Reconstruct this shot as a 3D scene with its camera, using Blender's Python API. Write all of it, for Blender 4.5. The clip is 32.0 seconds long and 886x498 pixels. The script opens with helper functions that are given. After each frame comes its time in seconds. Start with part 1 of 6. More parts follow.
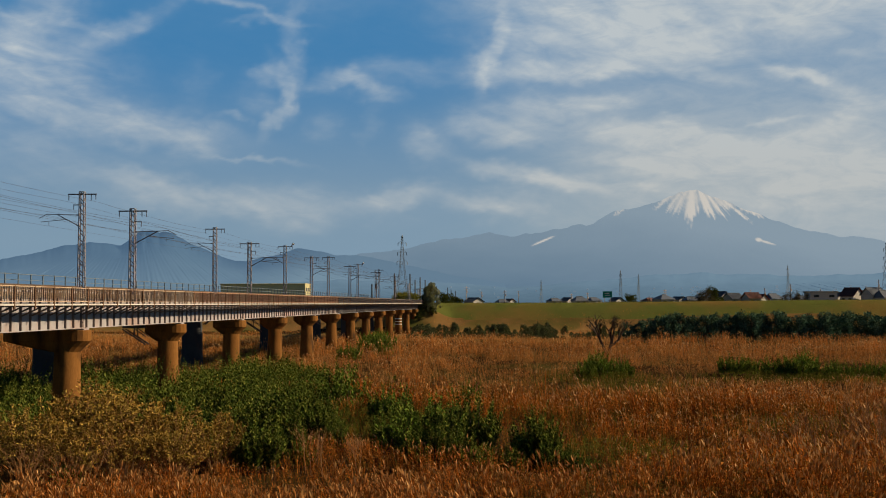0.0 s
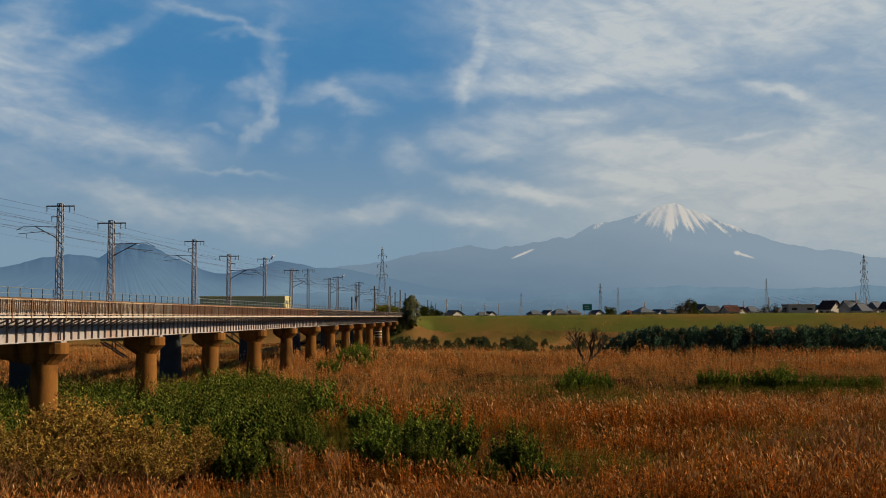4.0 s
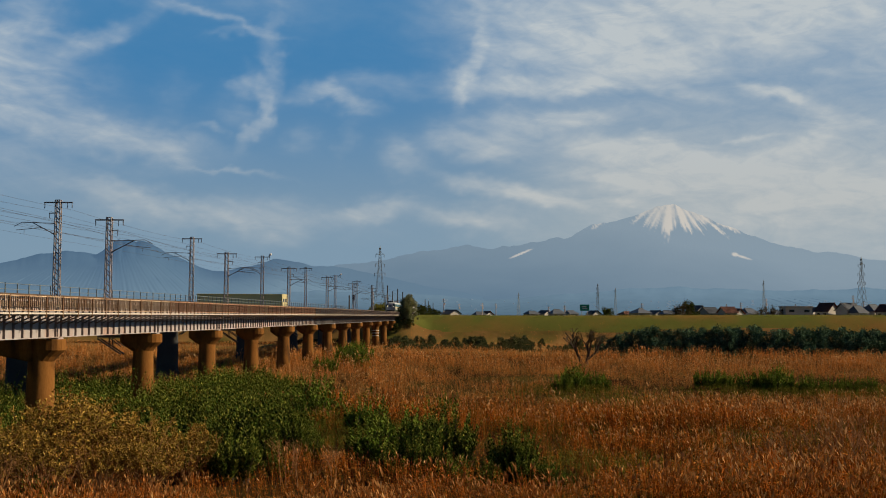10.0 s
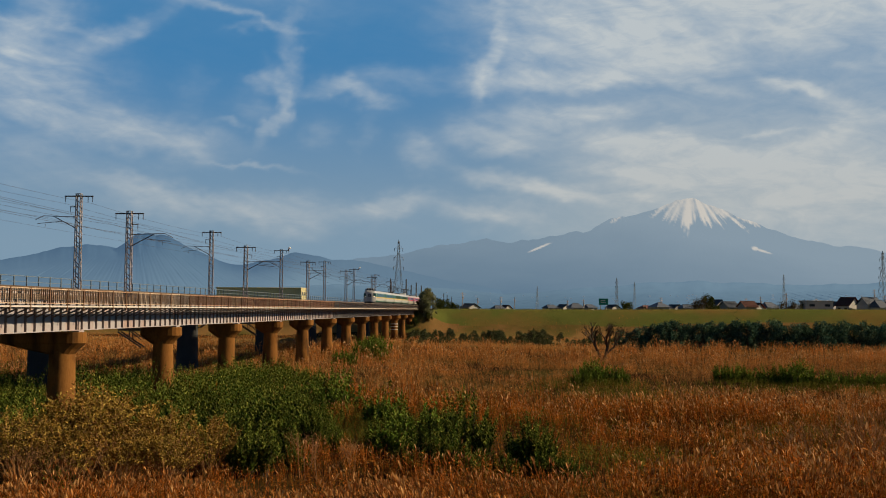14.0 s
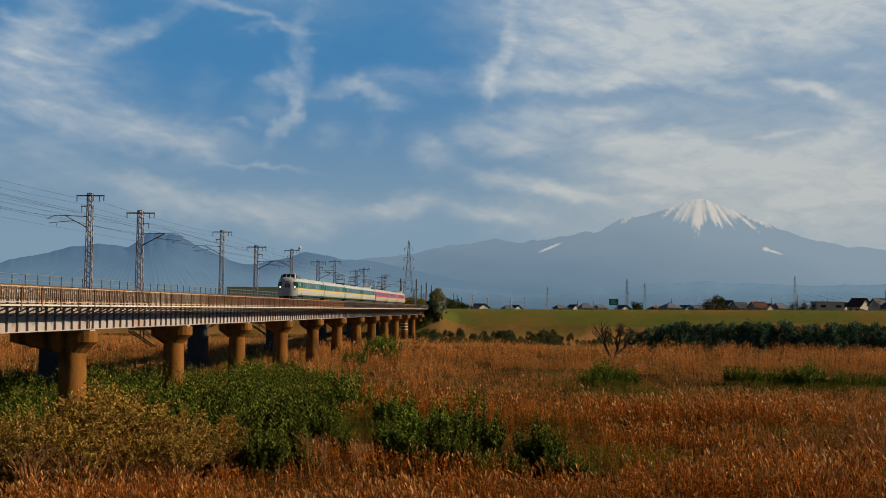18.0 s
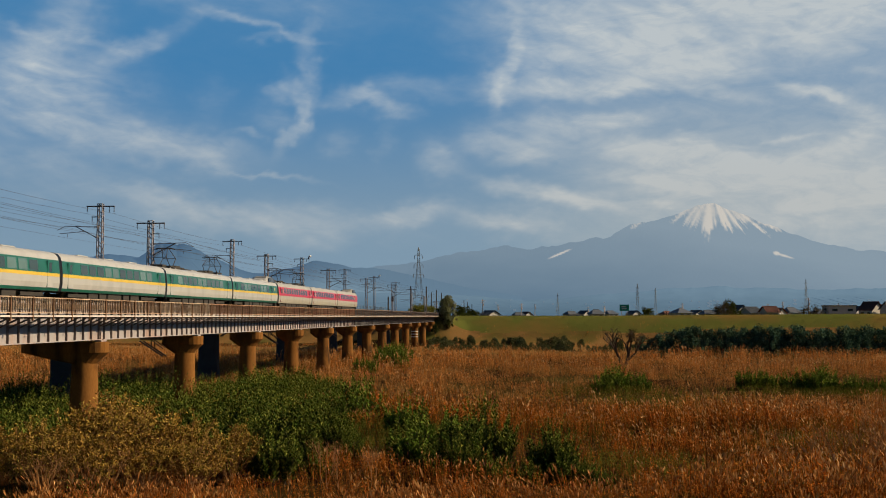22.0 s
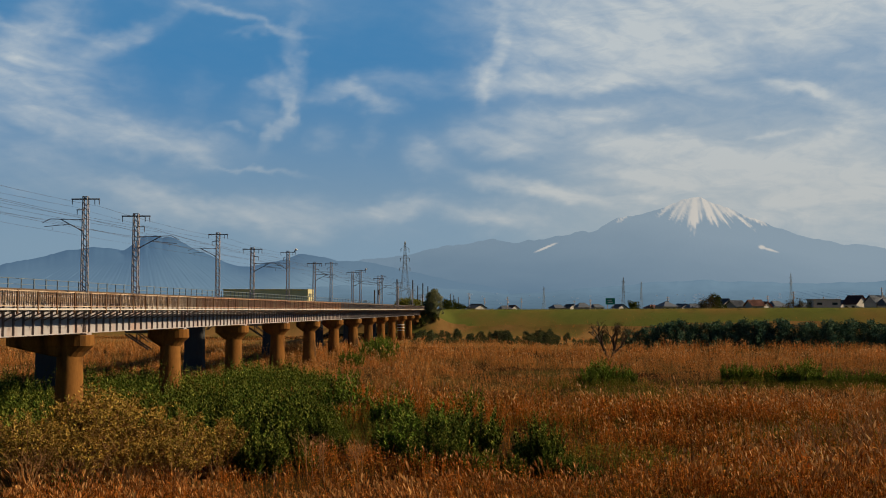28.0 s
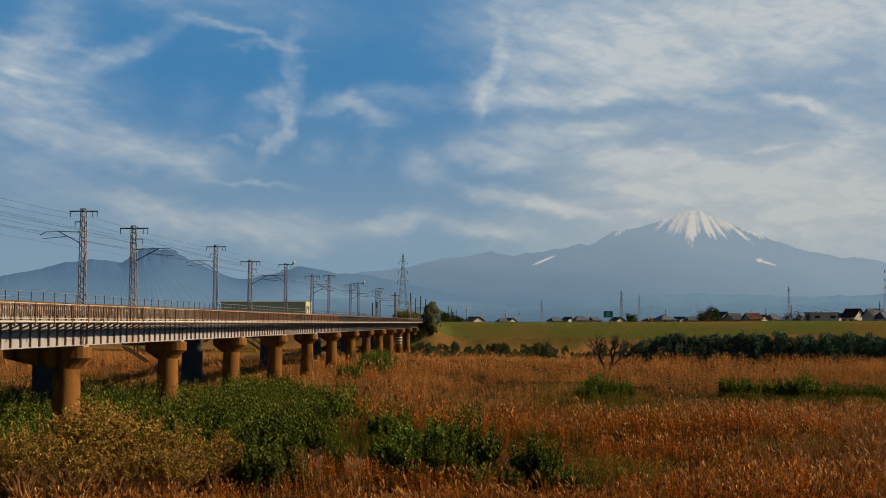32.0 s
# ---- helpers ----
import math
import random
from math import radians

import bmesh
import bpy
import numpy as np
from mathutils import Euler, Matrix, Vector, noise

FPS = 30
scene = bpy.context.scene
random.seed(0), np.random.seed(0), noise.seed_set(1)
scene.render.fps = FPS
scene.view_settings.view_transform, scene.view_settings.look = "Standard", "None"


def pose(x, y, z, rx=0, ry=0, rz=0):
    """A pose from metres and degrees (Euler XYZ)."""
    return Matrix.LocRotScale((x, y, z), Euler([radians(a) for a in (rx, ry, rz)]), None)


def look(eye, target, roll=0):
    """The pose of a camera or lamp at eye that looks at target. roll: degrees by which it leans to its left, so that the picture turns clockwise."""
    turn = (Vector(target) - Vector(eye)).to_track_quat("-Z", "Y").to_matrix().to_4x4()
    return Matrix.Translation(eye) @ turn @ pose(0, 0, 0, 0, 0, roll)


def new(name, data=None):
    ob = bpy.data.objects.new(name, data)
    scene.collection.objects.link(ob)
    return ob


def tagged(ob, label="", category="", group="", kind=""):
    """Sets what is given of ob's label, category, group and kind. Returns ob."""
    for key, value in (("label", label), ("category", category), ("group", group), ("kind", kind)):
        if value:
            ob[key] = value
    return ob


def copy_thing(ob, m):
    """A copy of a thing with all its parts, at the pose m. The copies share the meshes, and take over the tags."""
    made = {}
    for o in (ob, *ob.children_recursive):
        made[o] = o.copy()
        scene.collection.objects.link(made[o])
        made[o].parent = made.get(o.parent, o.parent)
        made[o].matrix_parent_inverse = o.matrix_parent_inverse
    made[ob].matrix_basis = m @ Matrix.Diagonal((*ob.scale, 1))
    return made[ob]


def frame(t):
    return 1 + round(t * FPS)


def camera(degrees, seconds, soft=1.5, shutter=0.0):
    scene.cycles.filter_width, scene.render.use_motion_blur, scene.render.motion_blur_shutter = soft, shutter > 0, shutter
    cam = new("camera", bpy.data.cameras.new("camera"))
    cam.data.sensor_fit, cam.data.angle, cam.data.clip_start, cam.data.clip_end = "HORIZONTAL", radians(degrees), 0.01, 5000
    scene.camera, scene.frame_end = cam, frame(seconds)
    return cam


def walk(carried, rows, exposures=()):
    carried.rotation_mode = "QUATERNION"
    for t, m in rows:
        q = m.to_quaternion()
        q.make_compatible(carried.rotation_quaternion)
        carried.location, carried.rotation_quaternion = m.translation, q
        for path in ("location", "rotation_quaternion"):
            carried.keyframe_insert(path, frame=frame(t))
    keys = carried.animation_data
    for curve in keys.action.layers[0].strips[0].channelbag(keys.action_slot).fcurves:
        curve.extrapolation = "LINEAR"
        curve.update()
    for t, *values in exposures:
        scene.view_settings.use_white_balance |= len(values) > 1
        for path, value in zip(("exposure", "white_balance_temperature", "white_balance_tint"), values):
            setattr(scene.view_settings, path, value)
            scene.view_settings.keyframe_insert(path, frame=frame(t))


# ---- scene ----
# ---- camera: a hand-held stand on the river dike, turning only ----
EYE = 8.8
cam = camera(43.2, 32.0, soft=1.0)
# seconds, heading (degrees to the right of the bridge), pitch, lean
PATH = (
    (0, -3.502, 2.786, -0.111), (0.5, -3.309, 2.676, 0.062), (1, -3.087, 2.587, 0.052), (1.5, -2.964, 2.747, 0.021),
    (2, -2.788, 2.673, -0.026), (2.5, -2.794, 2.789, -0.069), (3, -2.586, 2.943, -0.091), (3.5, -2.583, 3.162, -0.071),
    (5.5, -1.980, 4.210, -0.169), (6, -1.969, 4.357, -0.115), (6.5, -2.009, 4.428, 0.149), (7, -2.019, 4.362, 0.243),
    (7.5, -2.062, 4.297, 0.425), (8, -2.115, 4.054, 0.400), (8.5, -2.163, 3.661, 0.359), (9, -2.234, 3.425, 0.281),
    (9.5, -2.297, 3.350, 0.306), (10, -2.372, 3.399, 0.353), (10.5, -2.498, 3.349, 0.318), (11, -2.720, 3.312, 0.397),
    (11.5, -2.964, 3.324, 0.430), (12, -3.051, 3.367, 0.434), (12.5, -3.129, 3.144, 0.454), (13, -3.198, 3.090, 0.414),
    (13.5, -3.258, 3.112, 0.420), (14, -3.325, 3.074, 0.454), (14.5, -3.382, 3.055, 0.448), (16.5, -3.643, 3.092, 0.490),
    (17, -3.721, 3.040, 0.537), (17.5, -3.768, 3.071, 0.593), (18, -3.846, 3.070, 0.595), (18.5, -3.900, 2.914, 0.478),
    (19, -3.960, 2.929, 0.453), (19.5, -4.030, 3.004, 0.472), (20, -4.081, 3.042, 0.444), (20.5, -4.154, 3.214, 0.234),
    (21, -4.223, 3.360, 0.110), (21.5, -4.268, 3.379, 0.031), (22, -4.346, 3.438, 0.079), (22.5, -4.398, 3.386, 0.077),
    (23, -4.474, 3.346, 0.096), (23.5, -4.527, 3.213, 0.096), (24, -4.595, 3.315, 0.127), (24.5, -4.664, 3.573, 0.134),
    (25, -4.563, 3.567, 0.100), (25.5, -4.202, 3.397, 0.113), (27.5, -3.894, 3.306, 0.144), (28, -3.649, 3.103, 0.123),
    (28.5, -3.554, 3.042, 0.127), (29, -3.597, 3.303, 0.127), (29.5, -3.658, 3.447, 0.169), (30, -3.591, 3.451, 0.173),
    (30.5, -3.411, 3.281, 0.121), (31, -3.440, 3.459, 0.196), (31.5, -3.475, 3.669, 0.160), (32, -3.548, 3.754, 0.199),
)


def aim(t, heading, pitch, lean):
    h, p = radians(heading), radians(pitch)
    eye = Vector((0, 0, EYE))
    return t, look(eye, eye + Vector((math.sin(h) * math.cos(p), math.cos(h) * math.cos(p), math.sin(p))), lean)


walk(cam, [aim(*row) for row in PATH])

# ---- world, sun, exposure ----
SUN_EL, SUN_TURN = 31.0, 6.0          # elevation; turn from +X towards +Y
sun_to = Vector((math.cos(radians(SUN_EL)) * math.cos(radians(SUN_TURN)),
                 math.cos(radians(SUN_EL)) * math.sin(radians(SUN_TURN)), math.sin(radians(SUN_EL))))
world = bpy.data.worlds.new("sky")
scene.world = world
world.use_nodes = True
wn, wl = world.node_tree.nodes, world.node_tree.links
sky = wn.new("ShaderNodeTexSky")
sky.sky_type = "NISHITA"
sky.sun_disc = False
sky.sun_elevation = radians(SUN_EL)
sky.sun_rotation = radians(90 - SUN_TURN)
sky.altitude, sky.air_density, sky.dust_density, sky.ozone_density = 10, 1.0, 0.3, 3.0
air = wn.new("ShaderNodeVectorMath")      # clear, cold winter air: a deeper blue
air.operation = "MULTIPLY"
air.inputs[1].default_value = (0.45, 0.74, 0.96)
wl.new(sky.outputs["Color"], air.inputs[0])
wl.new(air.outputs[0], wn["Background"].inputs["Color"])
wn["Background"].inputs["Strength"].default_value = 0.050

lamp = bpy.data.lights.new("sun", "SUN")
lamp.energy, lamp.angle, lamp.color = 6.9, radians(0.6), (1.0, 0.80, 0.53)
sun = new("sun", lamp)
sun.matrix_world = look(sun_to * 100, (0, 0, 0))
scene.view_settings.exposure = -0.1
ALBEDO_SCALE = 0.76                     # darkens base colours evenly, so bounced light fills shade less


# ---- materials ----
def mat(name, a, b, scale=3.0, rough=0.8, metal=0.0, bump=0.15, fine=14.0, stain=None, stain_scale=0.35, contrast=0.5,
        island=0.0, per_object=0.0, stretch=(1, 1, 1), spec=0.3):
    """A surface of two colours at two scales of grain, with optional stains, and value changes per piece."""
    a, b = (tuple(ALBEDO_SCALE * v for v in q) for q in (a, b))
    stain = stain and tuple(ALBEDO_SCALE * v for v in stain)
    m = bpy.data.materials.new(name)
    m.use_nodes = True
    n, l = m.node_tree.nodes, m.node_tree.links
    p = n["Principled BSDF"]
    p.inputs["Roughness"].default_value, p.inputs["Metallic"].default_value = rough, metal
    p.inputs["Specular IOR Level"].default_value = spec
    geo = n.new("ShaderNodeNewGeometry")
    mp = n.new("ShaderNodeMapping")
    mp.inputs["Scale"].default_value = stretch
    l.new(geo.outputs["Position"], mp.inputs["Vector"])

    def grain(s, detail):
        t = n.new("ShaderNodeTexNoise")
        t.inputs["Scale"].default_value, t.inputs["Detail"].default_value = s, detail
        l.new(mp.outputs["Vector"], t.inputs["Vector"])
        return t.outputs["Fac"]

    def spread(fac, lo, hi):
        r = n.new("ShaderNodeMapRange")
        r.inputs["From Min"].default_value, r.inputs["From Max"].default_value = lo, hi
        l.new(fac, r.inputs["Value"])
        return r.outputs["Result"]

    def blend(fac, x, y, how="MIX"):
        c = n.new("ShaderNodeMix")
        c.data_type, c.blend_type = "RGBA", how
        if isinstance(fac, float):
            c.inputs[0].default_value = fac
        else:
            l.new(fac, c.inputs[0])
        for v, s in ((x, c.inputs[6]), (y, c.inputs[7])):
            if isinstance(v, tuple):
                s.default_value = (*v, 1)
            else:
                l.new(v, s)
        return c.outputs[2]

    big, small = grain(scale, 4), grain(scale * fine, 3)
    col = blend(spread(big, 0.5 - contrast / 2, 0.5 + contrast / 2), tuple(a), tuple(b))
    col = blend(0.35, col, blend(spread(small, 0.3, 0.7), tuple(a), tuple(b)))
    if stain:
        col = blend(spread(grain(stain_scale, 5), 0.48, 0.68), col, tuple(stain))
    for amount, source in ((island, geo.outputs["Random Per Island"]),
                           (per_object, None)):
        if amount:
            if source is None:
                source = n.new("ShaderNodeObjectInfo").outputs["Random"]
            r = n.new("ShaderNodeMapRange")
            r.inputs["To Min"].default_value, r.inputs["To Max"].default_value = 1 - amount, 1 + amount
            l.new(source, r.inputs["Value"])
            c = n.new("ShaderNodeVectorMath")
            c.operation = "SCALE"
            l.new(col, c.inputs[0])
            l.new(r.outputs["Result"], c.inputs["Scale"])
            col = c.outputs[0]
    l.new(col, p.inputs["Base Color"])
    if bump:
        bn = n.new("ShaderNodeBump")
        bn.inputs["Strength"].default_value, bn.inputs["Distance"].default_value = bump, 0.05
        l.new(small, bn.inputs["Height"])
        l.new(bn.outputs["Normal"], p.inputs["Normal"])
    return m


CONCRETE = mat("stained concrete", (0.32, 0.146, 0.040), (0.16, 0.064, 0.016), 0.7, 0.95, bump=0.3, stain=(0.07, 0.036, 0.016),
               stain_scale=0.9, spec=0.05, stretch=(1, 1, 0.35))
CONCRETE_GREY = mat("grey concrete", (0.10, 0.10, 0.098), (0.06, 0.06, 0.06), 0.6, 0.95, bump=0.25, spec=0.05, stain=(0.08, 0.08, 0.075))
STEEL_PALE = mat("pale painted steel", (0.46, 0.43, 0.43), (0.37, 0.335, 0.335), 0.8, 0.6, bump=0.05, stain=(0.40, 0.27, 0.22),
                 stain_scale=0.7, stretch=(1, 1, 0.3))
STEEL_DARK = mat("dark painted steel", (0.10, 0.095, 0.10), (0.16, 0.14, 0.13), 1.5, 0.6, bump=0.05, stain=(0.20, 0.11, 0.06))
RUST_RED = mat("red rusty railing paint", (0.48, 0.26, 0.16), (0.33, 0.16, 0.09), 2.0, 0.8, bump=0.15, stain=(0.50, 0.34, 0.2), per_object=0.15)
RUST_GREY = mat("grey-brown railing paint", (0.22, 0.19, 0.17), (0.15, 0.13, 0.12), 2.0, 0.8, bump=0.15, per_object=0.15)
STEEL_SLATE = mat("slate grey girder paint", (0.20, 0.20, 0.21), (0.15, 0.15, 0.165), 0.8, 0.6, bump=0.05, stain=(0.27, 0.24, 0.22), stain_scale=0.7, stretch=(1, 1, 0.3))
RUST_DARK = mat("dark rusty steel", (0.24, 0.125, 0.06), (0.16, 0.08, 0.04), 2.0, 0.8, bump=0.15, per_object=0.15)
STEEL_MID = mat("stained stiffener steel", (0.22, 0.18, 0.17), (0.16, 0.125, 0.115), 1.5, 0.7, bump=0.05)
RUST = mat("rusty railing paint", (0.66, 0.50, 0.36), (0.50, 0.35, 0.23), 2.0, 0.8, bump=0.15, stain=(0.28, 0.14, 0.065), per_object=0.15)
LEDGE = mat("pale walkway slab", (0.74, 0.68, 0.60), (0.60, 0.53, 0.45), 1.2, 0.9, bump=0.2, per_object=0.1)
TIMBER = mat("weathered sleeper", (0.16, 0.105, 0.065), (0.10, 0.065, 0.04), 2.5, 0.9, bump=0.3, per_object=0.2)
RAIL = mat("rail steel", (0.30, 0.20, 0.14), (0.22, 0.14, 0.09), 4.0, 0.5, 0.6, bump=0.05)
BALLAST = mat("track ballast", (0.20, 0.17, 0.14), (0.12, 0.10, 0.085), 9.0, 0.95, bump=0.6)
MAST_STEEL = mat("galvanised mast steel", (0.50, 0.43, 0.42), (0.34, 0.29, 0.28), 2.0, 0.6, 0.1, bump=0.05)
ARM_STEEL = mat("dark arm steel", (0.13, 0.11, 0.11), (0.09, 0.075, 0.075), 2.0, 0.6, 0.1, bump=0.05)
WIRE = mat("dark wire", (0.06, 0.06, 0.065), (0.045, 0.045, 0.05), 3.0, 0.6, bump=0)
RAIL_BLUE = mat("blue-grey railing paint", (0.20, 0.25, 0.29), (0.13, 0.17, 0.20), 2.0, 0.6, bump=0.05)
WHITE = mat("white plastic", (0.8, 0.8, 0.8), (0.7, 0.7, 0.7), 2.0, 0.5, bump=0)
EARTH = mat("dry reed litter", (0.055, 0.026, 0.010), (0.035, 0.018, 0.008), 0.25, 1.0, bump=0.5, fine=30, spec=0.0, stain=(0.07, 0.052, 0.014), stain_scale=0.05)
DIKE_GRASS = mat("dike grass", (0.120, 0.148, 0.032), (0.158, 0.150, 0.040), 0.12, 1.0, bump=0.5, fine=25, spec=0.0, stain=(0.26, 0.14, 0.045), stain_scale=0.03)

DRY_TURF = mat("dry tan turf", (0.31, 0.165, 0.060), (0.20, 0.125, 0.042), 0.2, 1.0, bump=0.5, fine=25, spec=0.0, stain=(0.10, 0.10, 0.025), stain_scale=0.06)


# ---- mesh helpers ----
class Geo:
    """Collects vertices and faces for one mesh."""

    def __init__(self):
        self.v, self.f = [], []

    def add(self, verts, faces):
        o = len(self.v)
        self.v += [tuple(q) for q in verts]
        self.f += [tuple(i + o for i in q) for q in faces]
        return self

    def box(self, x0, x1, y0, y1, z0, z1, bevel=0.0):
        if bevel:
            b = bevel
            pts = []
            for z, k in ((z0, b), (z0 + b, 0), (z1 - b, 0), (z1, b)):
                c = b if k == 0 else b * 1.6
                pts += [(x0 + c, y0 + k, z), (x1 - c, y0 + k, z), (x1 - k, y0 + c, z), (x1 - k, y1 - c, z),
                        (x1 - c, y1 - k, z), (x0 + c, y1 - k, z), (x0 + k, y1 - c, z), (x0 + k, y0 + c, z)]
            fs = [tuple(range(7, -1, -1)), tuple(range(24, 32))]
            for r in range(3):
                for i in range(8):
                    j = (i + 1) % 8
                    fs.append((r * 8 + i, r * 8 + j, r * 8 + 8 + j, r * 8 + 8 + i))
            return self.add(pts, fs)
        return self.add([(x0, y0, z0), (x1, y0, z0), (x1, y1, z0), (x0, y1, z0), (x0, y0, z1), (x1, y0, z1), (x1, y1, z1), (x0, y1, z1)],
                        [(3, 2, 1, 0), (4, 5, 6, 7), (0, 1, 5, 4), (1, 2, 6, 5), (2, 3, 7, 6), (3, 0, 4, 7)])

    def tube(self, p, q, r0, r1=None, n=6, caps=True):
        r1 = r0 if r1 is None else r1
        p, q = Vector(p), Vector(q)
        d = (q - p).normalized()
        u = d.orthogonal().normalized()
        w = d.cross(u)
        ring = [(math.cos(2 * math.pi * i / n), math.sin(2 * math.pi * i / n)) for i in range(n)]
        pts = [p + (u * c + w * s) * r0 for c, s in ring] + [q + (u * c + w * s) * r1 for c, s in ring]
        fs = [(i, (i + 1) % n, n + (i + 1) % n, n + i) for i in range(n)]
        if caps:
            fs += [tuple(range(n - 1, -1, -1)), tuple(range(n, 2 * n))]
        return self.add(pts, fs)

    def beam(self, p, q, w, h=None):
        """A bar of rectangular section from p to q."""
        h = w if h is None else h
        p, q = Vector(p), Vector(q)
        d = (q - p).normalized()
        u = d.cross(Vector((0, 0, 1)))
        u = Vector((1, 0, 0)) if u.length < 0.01 else u.normalized()
        k = u.cross(d)
        pts = [e + u * (sx * w / 2) + k * (sz * h / 2) for e in (p, q) for sx, sz in ((-1, -1), (1, -1), (1, 1), (-1, 1))]
        return self.add(pts, [(3, 2, 1, 0), (4, 5, 6, 7), (0, 1, 5, 4), (1, 2, 6, 5), (2, 3, 7, 6), (3, 0, 4, 7)])

    def loft(self, rings, caps=True):
        """Joins closed rings of equal point counts."""
        n = len(rings[0])
        o = len(self.v)
        for r in rings:
            self.v += [tuple(q) for q in r]
        for k in range(len(rings) - 1):
            for i in range(n):
                j = (i + 1) % n
                self.f.append((o + k * n + i, o + k * n + j, o + (k + 1) * n + j, o + (k + 1) * n + i))
        if caps:
            self.f.append(tuple(o + i for i in range(n - 1, -1, -1)))
            self.f.append(tuple(o + (len(rings) - 1) * n + i for i in range(n)))
        return self

    def mesh(self, name, material, smooth=False):
        m = bpy.data.meshes.new(name)
        m.from_pydata(self.v, [], self.f)
        m.materials.append(material)
        if smooth:
            m.shade_smooth()
        return m


def part(name, geo, material, parent, label="", smooth=False):
    """One mesh object under a thing or a part; geo may be a mesh that is shared."""
    ob = new(name, geo.mesh(name, material, smooth) if isinstance(geo, Geo) else geo)
    ob.parent = parent
    return tagged(ob, label)


def thing(name, m, label, category, group="", kind=""):
    ob = new(name)
    ob.empty_display_size = 0.3
    ob.matrix_world = m
    return tagged(ob, label, category, group, kind)


def solid(name, geo, material, label, category="", group="", kind="", m=None, smooth=False):
    ob = new(name, geo.mesh(name, material, smooth))
    if m is not None:
        ob.matrix_world = m
    return tagged(ob, label, category, group, kind)


def array_mesh(name, verts, faces, material, smooth=False):
    """A mesh from numpy arrays of points and equal-sized faces."""
    m = bpy.data.meshes.new(name)
    k = faces.shape[1]
    m.vertices.add(len(verts))
    m.vertices.foreach_set("co", np.ascontiguousarray(verts, dtype=np.float32).ravel())
    m.loops.add(faces.size)
    m.loops.foreach_set("vertex_index", np.ascontiguousarray(faces, dtype=np.int32).ravel())
    m.polygons.add(len(faces))
    m.polygons.foreach_set("loop_start", np.arange(0, faces.size, k, dtype=np.int32))
    m.polygons.foreach_set("loop_total", np.full(len(faces), k, dtype=np.int32))
    m.update(calc_edges=True)
    m.validate()
    m.materials.append(material)
    if smooth:
        m.shade_smooth()
    return m

# ---- the plan, in metres: X to the right of the bridge, Y along it, Z up from the river flat ----
DECK = EYE                      # near bridge's walkway
SPAN, FIRST = 23.3, 77.9       # pier spacing, and the first pier that shows
NEAR_X, FAR_X = -31.8, -42.7    # track centres of the two bridges
FAR_UP = 0.95                   # the far bridge stands higher
BRIDGE_END = FIRST + 12.2 * SPAN
BRIDGE_START = FIRST - 3 * SPAN
DIKE_Y, DIKE_TOP = 372.0, 8.9
TRACK_BEND, TRACK_FALL = 430.0, 0.024   # beyond the dike the line runs downhill


def smooth_step(a, b, x):
    t = np.clip((x - a) / (b - a), 0, 1)
    return t * t * (3 - 2 * t)


LATTICE = np.random.default_rng(3).uniform(-1, 1, (256, 256))


def lattice_noise(u, v):
    i, j = np.floor(u).astype(int), np.floor(v).astype(int)
    a, b = u - i, v - j
    a, b = a * a * (3 - 2 * a), b * b * (3 - 2 * b)
    g = lambda di, dj: LATTICE[(i + di) & 255, (j + dj) & 255]
    return (g(0, 0) * (1 - a) + g(1, 0) * a) * (1 - b) + (g(0, 1) * (1 - a) + g(1, 1) * a) * b


def field_noise(x, y, s, seed=0.0):
    """Smooth noise of feature size s, about -1 to 1."""
    u, v = np.asarray(x) / s * 1.4 + 17.31 * seed + 50.5, np.asarray(y) / s * 1.4 + 9.17 * seed + 70.2
    return 1.15 * lattice_noise(u, v) + 0.5 * lattice_noise(2.1 * u + 5.2, 2.1 * v + 1.3) + 0.25 * lattice_noise(4.3 * u, 4.3 * v + 3.1)


def ground_z(x, y):
    """Height of the ground: river flat, the far dike, the near dike under the camera, railway banks behind both."""
    z = 0.25 * field_noise(x, y, 23.0) + 0.12 * field_noise(x, y, 7.0, 1.0)
    far = smooth_step(DIKE_Y - 22, DIKE_Y, y) * (DIKE_TOP + 0.85 * smooth_step(-10, 130, x))
    beyond = smooth_step(DIKE_Y + 6, DIKE_Y + 24, y) * (DIKE_TOP - 5.5)
    z = z * (1 - smooth_step(DIKE_Y - 24, DIKE_Y - 4, y)) + far - beyond
    near = 7.2 * (1 - smooth_step(3.0, 24.0, y))
    z = z + near - 4.0 * (1 - smooth_step(-34.0, -14.0, y))
    # railway banks on both dikes
    mid = (NEAR_X + FAR_X) / 2
    across = 1 - smooth_step(9.0, 19.0, np.abs(x - mid))
    bank_f = smooth_step(BRIDGE_END - 10, BRIDGE_END + 3, y)
    bank_n = 1 - smooth_step(BRIDGE_START - 3, BRIDGE_START + 8, y)
    top = DECK + 0.1 - np.clip(y - TRACK_BEND, 0, 230) * TRACK_FALL
    return z + (top - z) * across * np.maximum(bank_f, bank_n)


